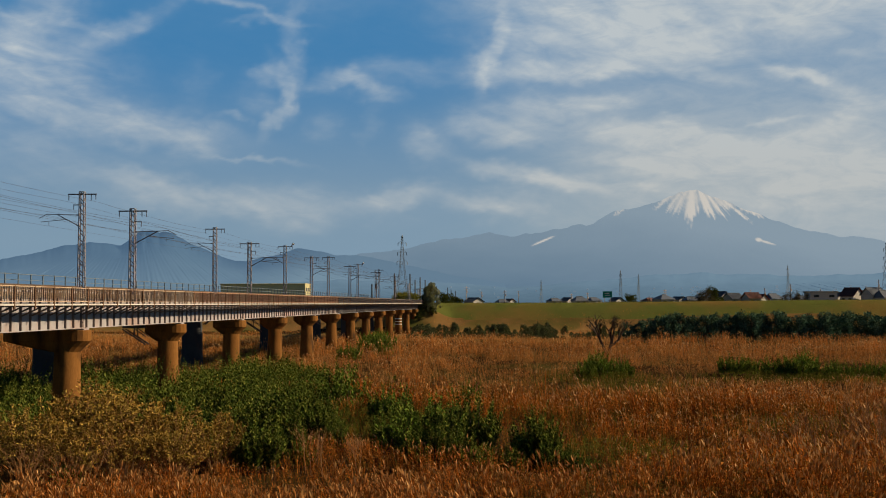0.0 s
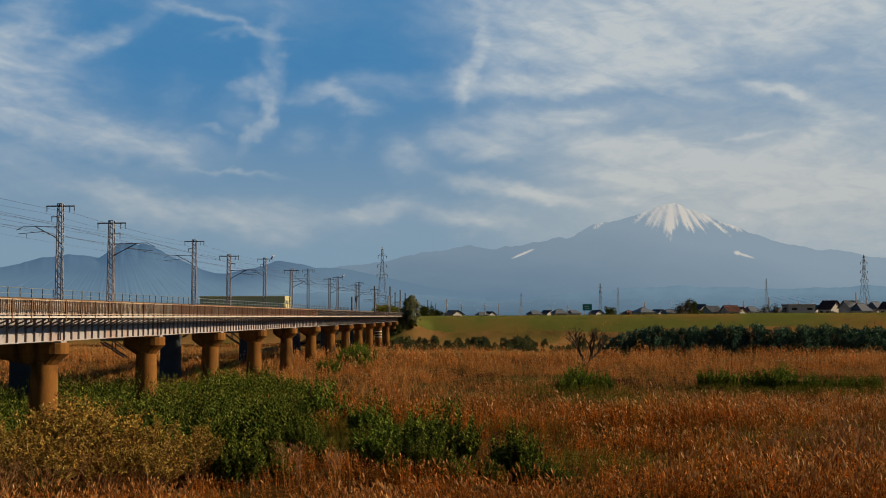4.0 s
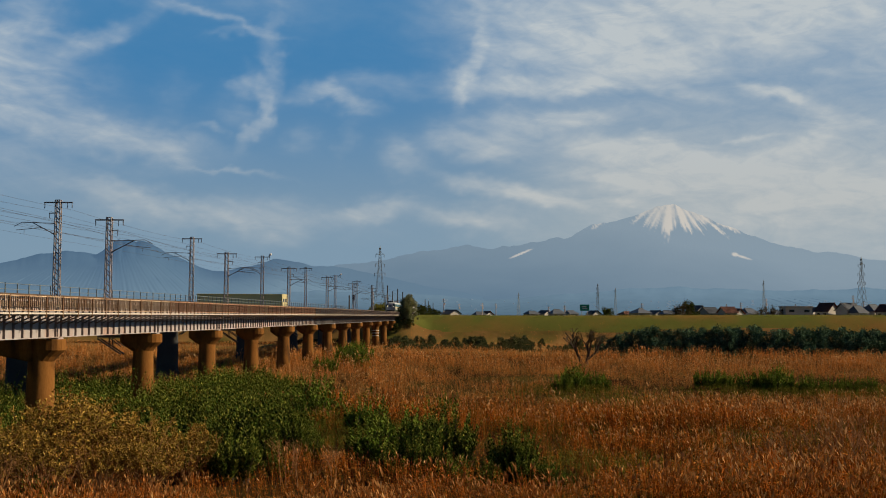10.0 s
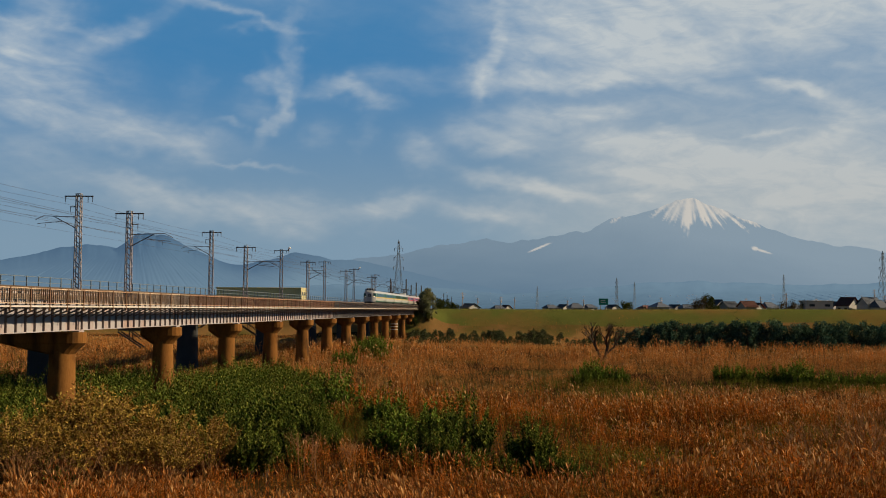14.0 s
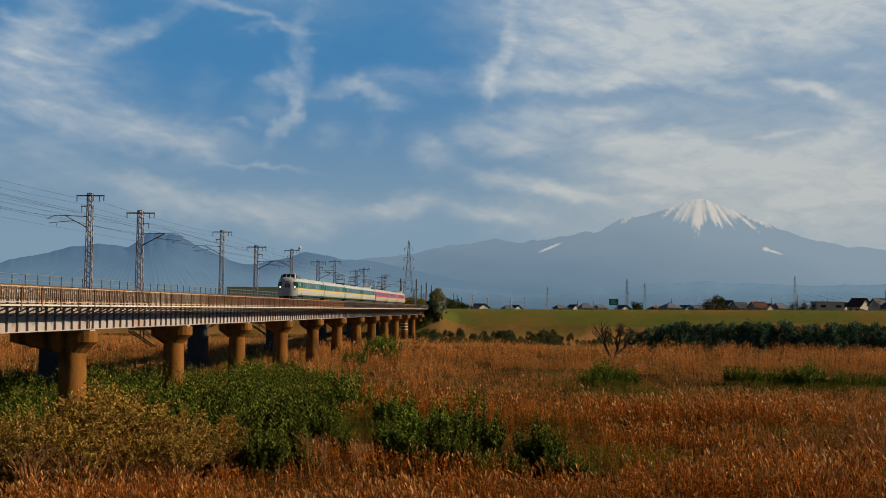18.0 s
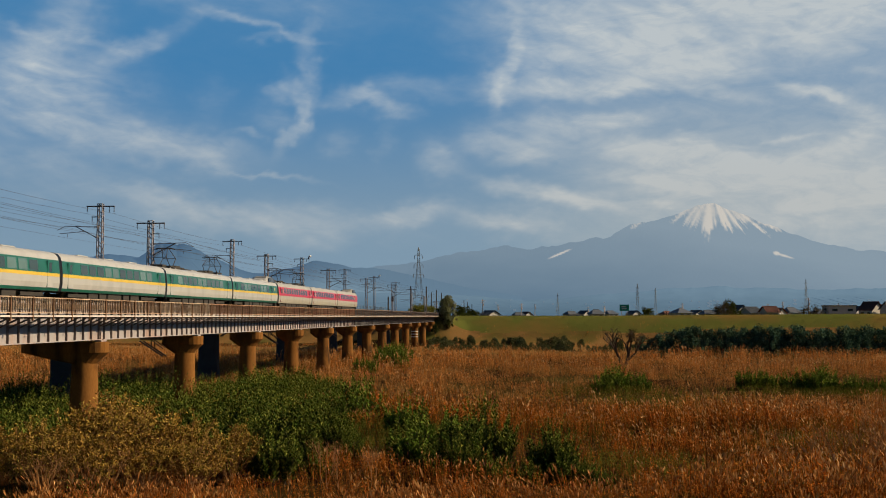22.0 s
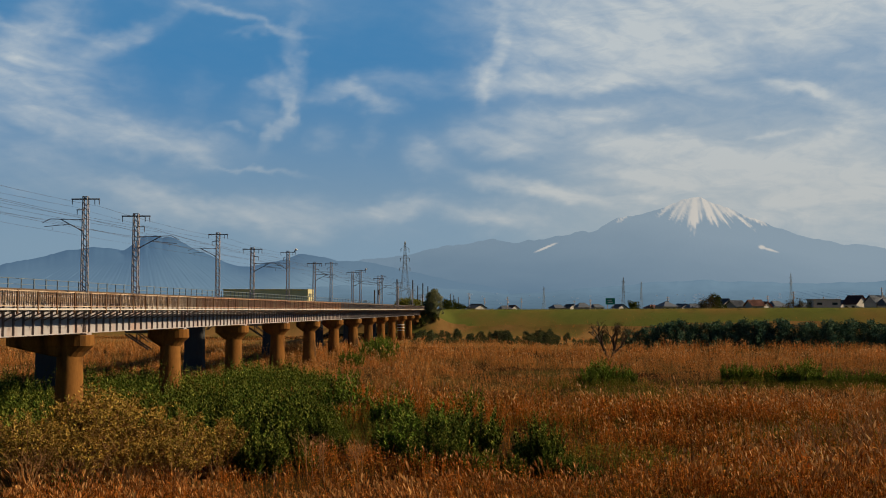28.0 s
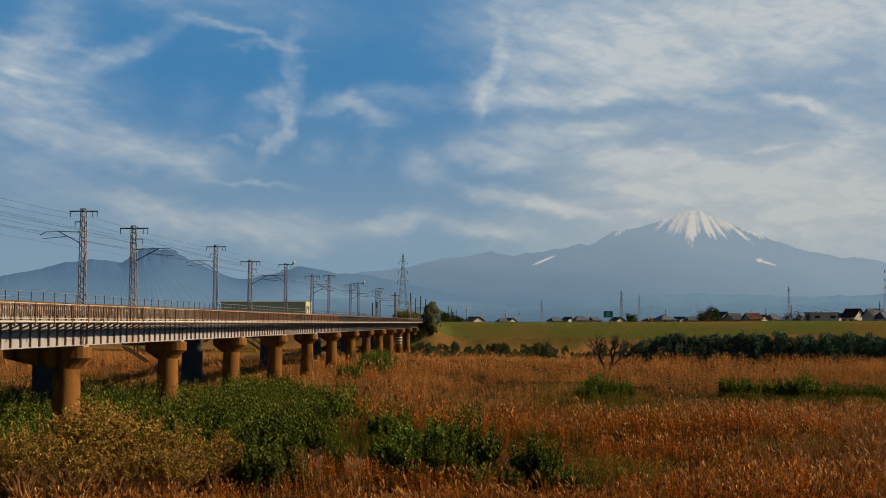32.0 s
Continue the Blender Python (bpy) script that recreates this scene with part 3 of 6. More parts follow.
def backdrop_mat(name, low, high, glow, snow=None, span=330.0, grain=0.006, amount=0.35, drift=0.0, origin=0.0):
    """Distant land: faint relief, painted haze of kilometres of air, snow on high flanks."""
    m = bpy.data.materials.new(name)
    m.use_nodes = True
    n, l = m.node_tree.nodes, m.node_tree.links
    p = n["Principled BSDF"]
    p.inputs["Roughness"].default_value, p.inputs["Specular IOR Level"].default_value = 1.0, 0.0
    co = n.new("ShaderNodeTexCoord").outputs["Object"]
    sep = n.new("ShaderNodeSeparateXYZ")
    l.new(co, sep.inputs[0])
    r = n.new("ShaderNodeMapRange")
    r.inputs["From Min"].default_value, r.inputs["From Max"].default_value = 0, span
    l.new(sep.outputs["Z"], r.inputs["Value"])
    side = n.new("ShaderNodeMapRange")          # painted haze shifts from one side to the other
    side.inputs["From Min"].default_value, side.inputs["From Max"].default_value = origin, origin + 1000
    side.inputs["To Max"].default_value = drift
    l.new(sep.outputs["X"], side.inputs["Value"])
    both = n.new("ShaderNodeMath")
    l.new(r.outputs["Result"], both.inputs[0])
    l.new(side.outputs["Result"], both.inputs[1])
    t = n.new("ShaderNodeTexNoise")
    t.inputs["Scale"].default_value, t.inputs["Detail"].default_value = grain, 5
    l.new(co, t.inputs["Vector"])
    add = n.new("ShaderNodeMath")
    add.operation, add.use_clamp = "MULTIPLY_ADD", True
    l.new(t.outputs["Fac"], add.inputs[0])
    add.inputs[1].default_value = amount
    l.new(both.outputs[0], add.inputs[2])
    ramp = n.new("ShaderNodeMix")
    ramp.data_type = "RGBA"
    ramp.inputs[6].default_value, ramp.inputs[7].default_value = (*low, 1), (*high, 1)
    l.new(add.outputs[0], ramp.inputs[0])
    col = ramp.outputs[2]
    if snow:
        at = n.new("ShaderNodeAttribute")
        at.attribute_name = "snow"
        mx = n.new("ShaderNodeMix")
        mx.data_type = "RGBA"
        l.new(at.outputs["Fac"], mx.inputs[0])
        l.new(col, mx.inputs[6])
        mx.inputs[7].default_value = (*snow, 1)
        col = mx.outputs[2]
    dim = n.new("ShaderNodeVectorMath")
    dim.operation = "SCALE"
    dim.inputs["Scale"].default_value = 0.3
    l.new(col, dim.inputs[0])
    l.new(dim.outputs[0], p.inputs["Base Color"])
    # the hazed colour also glows, which lifts the land towards the sky's tone
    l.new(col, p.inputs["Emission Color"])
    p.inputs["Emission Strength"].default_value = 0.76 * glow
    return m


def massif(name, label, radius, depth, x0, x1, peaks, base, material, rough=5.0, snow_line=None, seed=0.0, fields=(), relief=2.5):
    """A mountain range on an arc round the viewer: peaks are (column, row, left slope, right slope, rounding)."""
    cols = np.linspace(x0, x1, 1000)
    crest = np.full_like(cols, base)
    for cx, cy, sl, sr, rd in peaks:
        d = cols - cx
        s = np.where(d < 0, sl, sr)
        h = (538 - cy) - s * (np.sqrt(d * d + rd * rd) - rd)
        crest = np.maximum(crest, h) + 1.5 * np.exp(-((crest - h) / 6.0) ** 2)
    jag = np.zeros_like(cols)
    for k, s in enumerate((34, 17, 9, 5)):
        jag += np.sin(cols / s * 2.0 + seed + k * 1.9 + np.sin(cols / s * 0.7 + k)) * s / 34
    ends = np.clip((cols - x0) / 160, 0, 1) * np.clip((x1 - cols) / 160, 0, 1)
    crest = (crest + jag * rough * np.clip((crest - base) / 60, 0.1, 1)) * ends
    rows = np.linspace(0, 1, 110)
    u, c = np.meshgrid(rows, cols, indexing="ij")
    k = 95
    calm = np.convolve(np.pad(crest, k // 2, mode="edge"), np.hanning(k) / np.hanning(k).sum(), mode="valid")
    fade = np.clip(u * 5, 0, 1)
    H = crest * (1 - fade) + calm * fade
    # faint gullies fan out from the highest peak
    top = int(np.argmax(crest))
    z_flat = H * (1 - u ** 0.8)
    fan = (c - cols[top] + 3) / (26 + np.clip(crest[top] - z_flat, 0, None)) * 13
    gul = np.abs(np.sin(fan * 1.7 + 0.9 * np.sin(fan * 2.3 + seed) + 0.02 * z_flat)) - 0.5 + 0.5 * (np.abs(np.sin(fan * 4.1 + 1.1 * np.sin(fan * 1.3) - 0.03 * z_flat)) - 0.5)
    drop = u ** 0.8
    z = H * (1 - drop) + gul * relief * np.sin(np.pi * np.clip(u * 1.15, 0, 1)) * np.clip(H / 90, 0, 1)
    rad = radius - depth * u + gul * relief * 8 * np.clip(u * 3, 0, 1)
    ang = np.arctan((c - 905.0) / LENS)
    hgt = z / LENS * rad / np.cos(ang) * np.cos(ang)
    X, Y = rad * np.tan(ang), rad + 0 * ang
    v = np.stack([X, Y, hgt], -1).reshape(-1, 3)
    h, w = u.shape
    i = (np.arange(h - 1)[:, None] * w + np.arange(w - 1)[None]).ravel()
    f = np.stack([i, i + w, i + w + 1, i + 1], -1)
    me = array_mesh(name, v, f, material, True)
    if snow_line is not None:
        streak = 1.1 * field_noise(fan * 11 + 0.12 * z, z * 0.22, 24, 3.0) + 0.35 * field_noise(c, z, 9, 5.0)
        # sunlit side painted in: snow is whiter on the flank towards the sun
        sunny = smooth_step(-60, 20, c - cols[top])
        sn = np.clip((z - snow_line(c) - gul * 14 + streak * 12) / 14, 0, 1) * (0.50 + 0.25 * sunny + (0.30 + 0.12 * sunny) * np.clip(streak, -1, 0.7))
        for cx, cy, hw, hh, tilt in fields:
            dz = z - (538 - cy) + tilt * (c - cx)
            sn = np.maximum(sn, np.clip(1.3 - ((c - cx) / hw) ** 2 - (dz / hh) ** 2, 0, 0.9))
        a = me.attributes.new("snow", "FLOAT", "POINT")
        a.data.foreach_set("value", sn.astype(np.float32).ravel())
    ob = new(name, me)
    ob.location = (0, 0, EYE)
    return tagged(ob, label, "mountain", kind="structure")


# low and high colours with the haze of each distance painted in
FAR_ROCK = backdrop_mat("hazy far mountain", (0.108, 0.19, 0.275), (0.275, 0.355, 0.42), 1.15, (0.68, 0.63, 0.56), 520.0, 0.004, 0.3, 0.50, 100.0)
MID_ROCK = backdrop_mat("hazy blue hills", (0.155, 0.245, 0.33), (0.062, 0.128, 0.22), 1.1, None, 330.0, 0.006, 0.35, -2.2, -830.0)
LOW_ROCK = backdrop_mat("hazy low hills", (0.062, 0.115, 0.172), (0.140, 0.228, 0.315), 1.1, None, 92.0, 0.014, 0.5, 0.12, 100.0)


def distance():
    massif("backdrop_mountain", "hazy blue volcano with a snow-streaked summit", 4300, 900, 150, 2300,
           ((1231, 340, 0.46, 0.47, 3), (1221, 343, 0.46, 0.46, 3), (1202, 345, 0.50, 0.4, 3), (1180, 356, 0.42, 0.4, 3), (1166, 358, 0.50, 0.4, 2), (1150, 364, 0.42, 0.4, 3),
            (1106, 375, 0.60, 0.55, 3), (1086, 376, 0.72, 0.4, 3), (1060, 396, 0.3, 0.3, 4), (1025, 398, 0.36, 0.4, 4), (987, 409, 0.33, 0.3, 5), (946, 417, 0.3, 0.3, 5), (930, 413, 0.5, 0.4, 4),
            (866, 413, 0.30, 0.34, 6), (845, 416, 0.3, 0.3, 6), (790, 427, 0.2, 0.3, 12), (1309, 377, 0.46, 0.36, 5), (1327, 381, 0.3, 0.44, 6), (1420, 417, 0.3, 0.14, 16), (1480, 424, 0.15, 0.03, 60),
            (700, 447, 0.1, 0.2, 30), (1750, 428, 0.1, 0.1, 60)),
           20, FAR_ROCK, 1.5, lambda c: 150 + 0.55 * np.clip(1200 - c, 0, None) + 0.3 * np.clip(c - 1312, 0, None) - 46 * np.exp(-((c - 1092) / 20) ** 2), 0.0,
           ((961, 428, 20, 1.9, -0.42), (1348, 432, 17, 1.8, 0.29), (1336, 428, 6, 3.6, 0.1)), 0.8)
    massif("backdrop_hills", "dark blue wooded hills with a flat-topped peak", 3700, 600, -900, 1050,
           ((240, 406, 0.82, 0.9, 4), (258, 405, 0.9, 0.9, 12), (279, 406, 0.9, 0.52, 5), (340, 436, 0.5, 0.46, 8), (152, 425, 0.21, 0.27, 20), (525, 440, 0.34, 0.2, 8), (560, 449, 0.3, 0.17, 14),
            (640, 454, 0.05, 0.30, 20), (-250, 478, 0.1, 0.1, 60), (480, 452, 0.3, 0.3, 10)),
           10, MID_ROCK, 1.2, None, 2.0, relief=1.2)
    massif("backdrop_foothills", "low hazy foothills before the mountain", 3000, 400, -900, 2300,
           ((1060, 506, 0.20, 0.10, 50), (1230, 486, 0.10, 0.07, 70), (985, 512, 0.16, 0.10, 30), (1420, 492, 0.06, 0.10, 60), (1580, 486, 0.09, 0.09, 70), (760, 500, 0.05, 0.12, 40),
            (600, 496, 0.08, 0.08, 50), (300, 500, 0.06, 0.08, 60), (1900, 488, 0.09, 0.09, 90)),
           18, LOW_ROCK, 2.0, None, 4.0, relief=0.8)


def cloud_mat():
    """Blue air that pales towards the horizon, and thin white cloud in it with a fine fibrous grain."""
    m = bpy.data.materials.new("thin high cloud")
    m.use_nodes = True
    n, l = m.node_tree.nodes, m.node_tree.links
    n.remove(n["Principled BSDF"])
    out = n["Material Output"]

    def value(name):
        at = n.new("ShaderNodeAttribute")
        at.attribute_name = name
        return at.outputs["Fac"]

    def mix(fac, a, b):
        c = n.new("ShaderNodeMix")
        c.data_type = "RGBA"
        l.new(fac, c.inputs[0])
        for v, k in ((a, 6), (b, 7)):
            if isinstance(v, tuple):
                c.inputs[k].default_value = (*v, 1)
            else:
                l.new(v, c.inputs[k])
        return c.outputs[2]

    def fibre(turn, stretch, scale, lo, hi):
        mp = n.new("ShaderNodeMapping")
        mp.inputs["Rotation"].default_value = (0, radians(turn), 0)
        mp.inputs["Scale"].default_value = (1.0, 1.0, stretch)
        l.new(co, mp.inputs["Vector"])
        t = n.new("ShaderNodeTexNoise")
        t.inputs["Scale"].default_value, t.inputs["Detail"].default_value, t.inputs["Distortion"].default_value = scale, 8, 0.9
        t.inputs["Roughness"].default_value = 0.62
        l.new(mp.outputs["Vector"], t.inputs["Vector"])
        r = n.new("ShaderNodeMapRange")
        r.inputs["From Min"].default_value, r.inputs["From Max"].default_value = 0.28, 0.72
        r.inputs["To Min"].default_value, r.inputs["To Max"].default_value = lo, hi
        l.new(t.outputs["Fac"], r.inputs["Value"])
        return r.outputs["Result"]

    def times(a, b):
        q = n.new("ShaderNodeMath")
        q.operation, q.use_clamp = "MULTIPLY", True
        l.new(a, q.inputs[0])
        l.new(b, q.inputs[1])
        return q.outputs[0]
    co = n.new("ShaderNodeTexCoord").outputs["Object"]
    grain = n.new("ShaderNodeMath")
    grain.operation = "MULTIPLY"
    l.new(fibre(14, 3.0, 0.0040, 0.70, 1.26), grain.inputs[0])
    l.new(fibre(-9, 2.6, 0.0100, 0.88, 1.12), grain.inputs[1])
    thick = times(value("thickness"), grain.outputs[0])
    air = mix(value("haze"), (0.066, 0.283, 0.585), (0.318, 0.456, 0.570))
    white = mix(value("haze"), (0.700, 0.780, 0.830), (0.680, 0.715, 0.715))
    em = n.new("ShaderNodeEmission")
    l.new(mix(thick, air, white), em.inputs["Color"])
    em.inputs["Strength"].default_value = 0.76
    tr = n.new("ShaderNodeBsdfTransparent")
    mx = n.new("ShaderNodeMixShader")
    l.new(value("cover"), mx.inputs[0])
    l.new(tr.outputs[0], mx.inputs[1])
    l.new(em.outputs[0], mx.inputs[2])
    l.new(mx.outputs[0], out.inputs["Surface"])
    return m


def clouds():
    """A sheet of sky and thin cloud far beyond the mountains: streaks are (x, y, half length, half width, turn, strength)."""
    xs, ys = np.meshgrid(np.linspace(-420, 2150, 820), np.linspace(536, -330, 300))
    wx = xs + 18 * field_noise(xs, ys, 170, 0.3) + 9 * field_noise(xs * 0.6, ys, 46, 1.3) + 4 * field_noise(xs, ys, 16, 2.3)
    wy = ys + 10 * field_noise(xs, ys, 180, 4.3) + 6 * field_noise(xs * 0.5, ys, 40, 5.3) + 3 * field_noise(xs * 0.6, ys, 14, 6.3)
    streaks = (
        (69, -21, 60, 42, 100, 0.50), (48, 25, 90, 8, 14, 0.45), (202, 42, 85, 14, -22, 0.50), (61, 105, 110, 60, 10, 0.50), (94, 163, 150, 36, 18, 0.55), (227, 208, 140, 28, 13, 0.55),
        (326, 230, 70, 20, 12, 0.40), (12, 246, 90, 36, 5, 0.35), (7, 63, 50, 40, 90, 0.30), (332, -12, 35, 11, 10, 0.45), (385, -1, 50, 7, 8, 0.42), (468, 18, 60, 5, 14, 0.50),
        (453, 31, 35, 6, -15, 0.28), (512, 58, 70, 12, 104, 0.36), (461, 119, 38, 12, -25, 0.45), (485, 145, 40, 10, 75, 0.45), (479, 199, 34, 11, 112, 0.45), (439, 176, 32, 18, 0, 0.22),
        (411, 209, 25, 4, 8, 0.32), (446, 274, 65, 4, 11, 0.48), (568, 139, 60, 10, 8, 0.30), (624, 151, 45, 13, 25, 0.36), (670, 169, 35, 11, 5, 0.30), (706, 127, 110, 18, -5, 0.24),
        (565, 219, 28, 18, 20, 0.22), (643, 228, 30, 14, 100, 0.18), (325, 149, 35, 22, 90, 0.15), (244, 309, 110, 20, 12, 0.36), (421, 353, 200, 24, 5, 0.36), (45, 303, 80, 20, 0, 0.12),
        (707, 348, 68, 15, -12, 0.48), (757, 254, 42, 22, 20, 0.38), (870, 72, 75, 13, 100, 0.55), (850, 102, 35, 18, 100, 0.25), (1009, 2, 170, 60, 5, 0.48), (1159, 24, 200, 55, -8, 0.50),
        (1337, -4, 180, 45, -8, 0.52), (1503, 28, 120, 40, 0, 0.42), (923, 57, 70, 46, 80, 0.30), (1019, 116, 150, 17, -6, 0.46), (1158, 97, 120, 20, -5, 0.46), (1217, 128, 90, 10, 10, 0.36),
        (938, 203, 110, 28, -8, 0.48), (908, 237, 60, 16, 0, 0.36), (1048, 177, 90, 12, -5, 0.32), (1157, 241, 120, 20, 3, 0.46), (1256, 254, 160, 18, 5, 0.46), (1402, 240, 120, 20, -15, 0.32),
        (1480, 224, 60, 14, -25, 0.26), (1354, 213, 60, 5, -8, 0.46), (1416, 136, 48, 10, 18, 0.40), (1448, 150, 26, 8, 25, 0.32), (1510, 184, 50, 10, 10, 0.32), (1492, 108, 30, 8, 5, 0.26),
        (1186, 293, 150, 15, 4, 0.46), (1353, 297, 200, 25, 0, 0.42), (1499, 298, 150, 36, 0, 0.42), (958, 321, 110, 13, 14, 0.46), (1018, 332, 60, 15, 10, 0.36), (878, 358, 80, 17, 6, 0.42),
        (1137, 337, 50, 8, 5, 0.30), (1401, 349, 200, 22, 0, 0.36), (-220, 120, 200, 110, 10, 0.50), (1900, 100, 260, 130, 0, 0.55), (900, -160, 500, 60, 8, 0.50), (200, -120, 300, 50, 14, 0.50))
    d = np.zeros_like(xs)
    for cx, cy, a, b, turn, s in streaks:
        c, k = math.cos(radians(turn)), math.sin(radians(turn))
        p, q = (wx - cx) * c + (wy - cy) * k, -(wx - cx) * k + (wy - cy) * c
        e = (0.74 if cx < 750 and cy < 280 else 1.3 if cy > 280 and cx < 1100 else 1.08) * s * np.exp(-((p / (1.15 * a)) ** 2 + (q / (1.25 * b)) ** 2) ** 1.25)
        d = 1 - (1 - d) * (1 - e)
    fib = 0.95 + 0.24 * field_noise(xs * 0.35 + ys * 0.5, ys * 1.1 - xs * 0.45, 120, 7.0) + 0.20 * field_noise(xs * 0.3 + ys * 0.8, ys * 1.8 - xs * 0.8, 40, 8.0)
    d = np.clip(d * np.clip(fib, 0.2, 1.6) + 0.30 * smooth_step(780, 1250, xs) + 0.24 * smooth_step(850, 1300, xs) * smooth_step(120, 280, ys) + 0.03, 0, 1)
    haze = np.clip(0.84 * smooth_step(60, 430, ys) + 0.30 * smooth_step(700, 1250, xs), 0, 1)
    cover = smooth_step(-420, -300, xs) * (1 - smooth_step(2040, 2150, xs)) * smooth_step(-330, -230, ys)
    R = 4500.0
    ax, ay = (xs - 905) / LENS, (538 - ys) / LENS
    n = np.sqrt(1 + ax * ax + ay * ay)
    v = np.stack([R * ax / n, R / n, R * ay / n], -1).reshape(-1, 3)
    h, w = xs.shape
    i = (np.arange(h - 1)[:, None] * w + np.arange(w - 1)[None]).ravel()
    f = np.stack([i, i + w, i + w + 1, i + 1], -1)
    me = array_mesh("cloud_sheet", v, f, cloud_mat(), True)
    for name, values in (("thickness", d), ("haze", haze), ("cover", cover)):
        a = me.attributes.new(name, "FLOAT", "POINT")
        a.data.foreach_set("value", values.astype(np.float32).ravel())
    ob = new("cloud_sheet", me)
    ob.location = (0, 0, EYE)
    return tagged(ob, "thin wispy white clouds drifting over blue sky", "clouds", kind="stuff")


def far_town():
    """Pale buildings of a town, specks on the foot of the mountain."""
    r = np.random.default_rng(3)
    hill = bpy.data.objects["backdrop_foothills"].data
    co = np.zeros(len(hill.vertices) * 3, dtype=np.float32)
    hill.vertices.foreach_get("co", co)
    co = co.reshape(-1, 3)
    px, row = 905 + LENS * co[:, 0] / co[:, 1], 538 - LENS * co[:, 2] / co[:, 1]
    ok = np.nonzero((px > 690) & (px < 1700) & (row > 508) & (row < 530))[0]
    g = Geo()
    for i in r.choice(ok, 80, replace=False):
        x, y, z = (float(q) for q in co[i])
        w, h = r.uniform(0.8, 3.0), r.uniform(0.5, 2.2)
        g.box(x - w, x + w, y - 12, y - 2, z - 4, z + h)
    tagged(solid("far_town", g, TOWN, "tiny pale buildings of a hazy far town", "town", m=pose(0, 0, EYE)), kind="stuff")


# haze painted as a dull blue glow, so unlit walls stay pale
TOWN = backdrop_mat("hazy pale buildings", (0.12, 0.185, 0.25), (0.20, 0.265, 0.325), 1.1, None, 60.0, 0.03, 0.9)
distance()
far_town()
cloud_sheet = clouds()


# ---- the express train ----
def paint(name, c, rough=0.35):
    return mat(name, c, tuple(v * 0.9 for v in c), 0.8, rough, bump=0.0, stain=tuple(v * 0.8 for v in c), stain_scale=0.9, spec=0.5)


P_WHITE = paint("cream white paint", (0.53, 0.525, 0.50))
P_CREAM = paint("cream paint", (0.49, 0.46, 0.385))
P_GREEN = paint("deep green paint", (0.008, 0.135, 0.10))
CORNER = paint("dark green gloss", (0.006, 0.045, 0.042), 0.2)
P_YELLOW = paint("yellow paint", (0.80, 0.54, 0.05))
P_RED = paint("crimson paint", (0.56, 0.030, 0.075))
P_GREY = paint("roof grey paint", (0.30, 0.30, 0.29), 0.6)
UNDER = mat("underfloor grime", (0.06, 0.052, 0.045), (0.04, 0.035, 0.03), 3.0, 0.8, bump=0.2)
TINT = mat("tinted window glass", (0.03, 0.065, 0.062), (0.022, 0.045, 0.046), 1.0, 0.08, bump=0, per_object=0.3, spec=0.6)
CURTAIN = mat("window with a drawn curtain", (0.11, 0.20, 0.185), (0.08, 0.15, 0.14), 1.0, 0.12, bump=0, per_object=0.2, spec=0.6)
MAROON = mat("grey-mauve window glass", (0.12, 0.085, 0.095), (0.075, 0.05, 0.06), 1.0, 0.1, bump=0, per_object=0.25, spec=0.6)
CAB_GLASS = mat("dark cab glass", (0.012, 0.018, 0.024), (0.008, 0.012, 0.016), 1.0, 0.06, bump=0, spec=0.6)
RUBBER = mat("black gangway rubber", (0.03, 0.03, 0.03), (0.02, 0.02, 0.02), 3.0, 0.8, bump=0.1)
LIGHT = bpy.data.materials.new("lit headlight")
LIGHT.use_nodes = True
LIGHT.node_tree.nodes["Principled BSDF"].inputs["Emission Color"].default_value = (1, 0.70, 0.34, 1)
LIGHT.node_tree.nodes["Principled BSDF"].inputs["Emission Strength"].default_value = 6.0
BADGE = paint("pale badge", (0.72, 0.64, 0.36))

PROFILE = [(1.33, 0.80), (1.40, 0.98), (1.45, 1.30), (1.45, 1.71), (1.445, 1.92), (1.40, 2.40), (1.345, 2.78), (1.25, 3.05), (1.05, 3.24), (0.70, 3.34), (0.0, 3.385)]
CAR, BODY = 21.3, 21.08


def side_x(z):
    for (xa, za), (xb, zb) in zip(PROFILE, PROFILE[1:]):
        if za <= z <= zb:
            return xa + (xb - xa) * (z - za) / (zb - za)
    return PROFILE[0][0]


def shell(i0, i1, stations, both=True):
    """Strips of the body between two profile points, along stations of (y, width factor, height shift)."""
    g = Geo()
    for s in ((1, -1) if both else (1,)):
        rows = []
        for y, k, dz in stations:
            rows.append([(s * x * k, y, z if z < 2 else z + dz) for x, z in PROFILE[i0:i1 + 1]])
        n = i1 - i0 + 1
        pts = [q for r in rows for q in r]
        fs = []
        for a in range(len(rows) - 1):
            for b in range(n - 1):
                q = (a * n + b, (a + 1) * n + b, (a + 1) * n + b + 1, a * n + b + 1)
                fs.append(q if s > 0 else q[::-1])
        g.add(pts, fs)
    return g


def bogie(parent, y):
    b = part("bogie", Geo().box(-1.15, -1.0, y - 1.6, y + 1.6, 0.42, 0.68, 0.03).box(1.0, 1.15, y - 1.6, y + 1.6, 0.42, 0.68, 0.03)
             .box(-1.0, 1.0, y - 0.25, y + 0.25, 0.42, 0.7, 0.03), UNDER, parent, "dark steel bogie")
    for dy in (-1.05, 1.05):
        for s in (-1, 1):
            g = Geo().tube((s * 0.52, y + dy, 0.43), (s * 0.62, y + dy, 0.43), 0.46, 0.43, 18)
            part("wheel", g, RAIL, b, smooth=False)
        part("axle", Geo().tube((-0.6, y + dy, 0.43), (0.6, y + dy, 0.43), 0.08, n=8), UNDER, b)


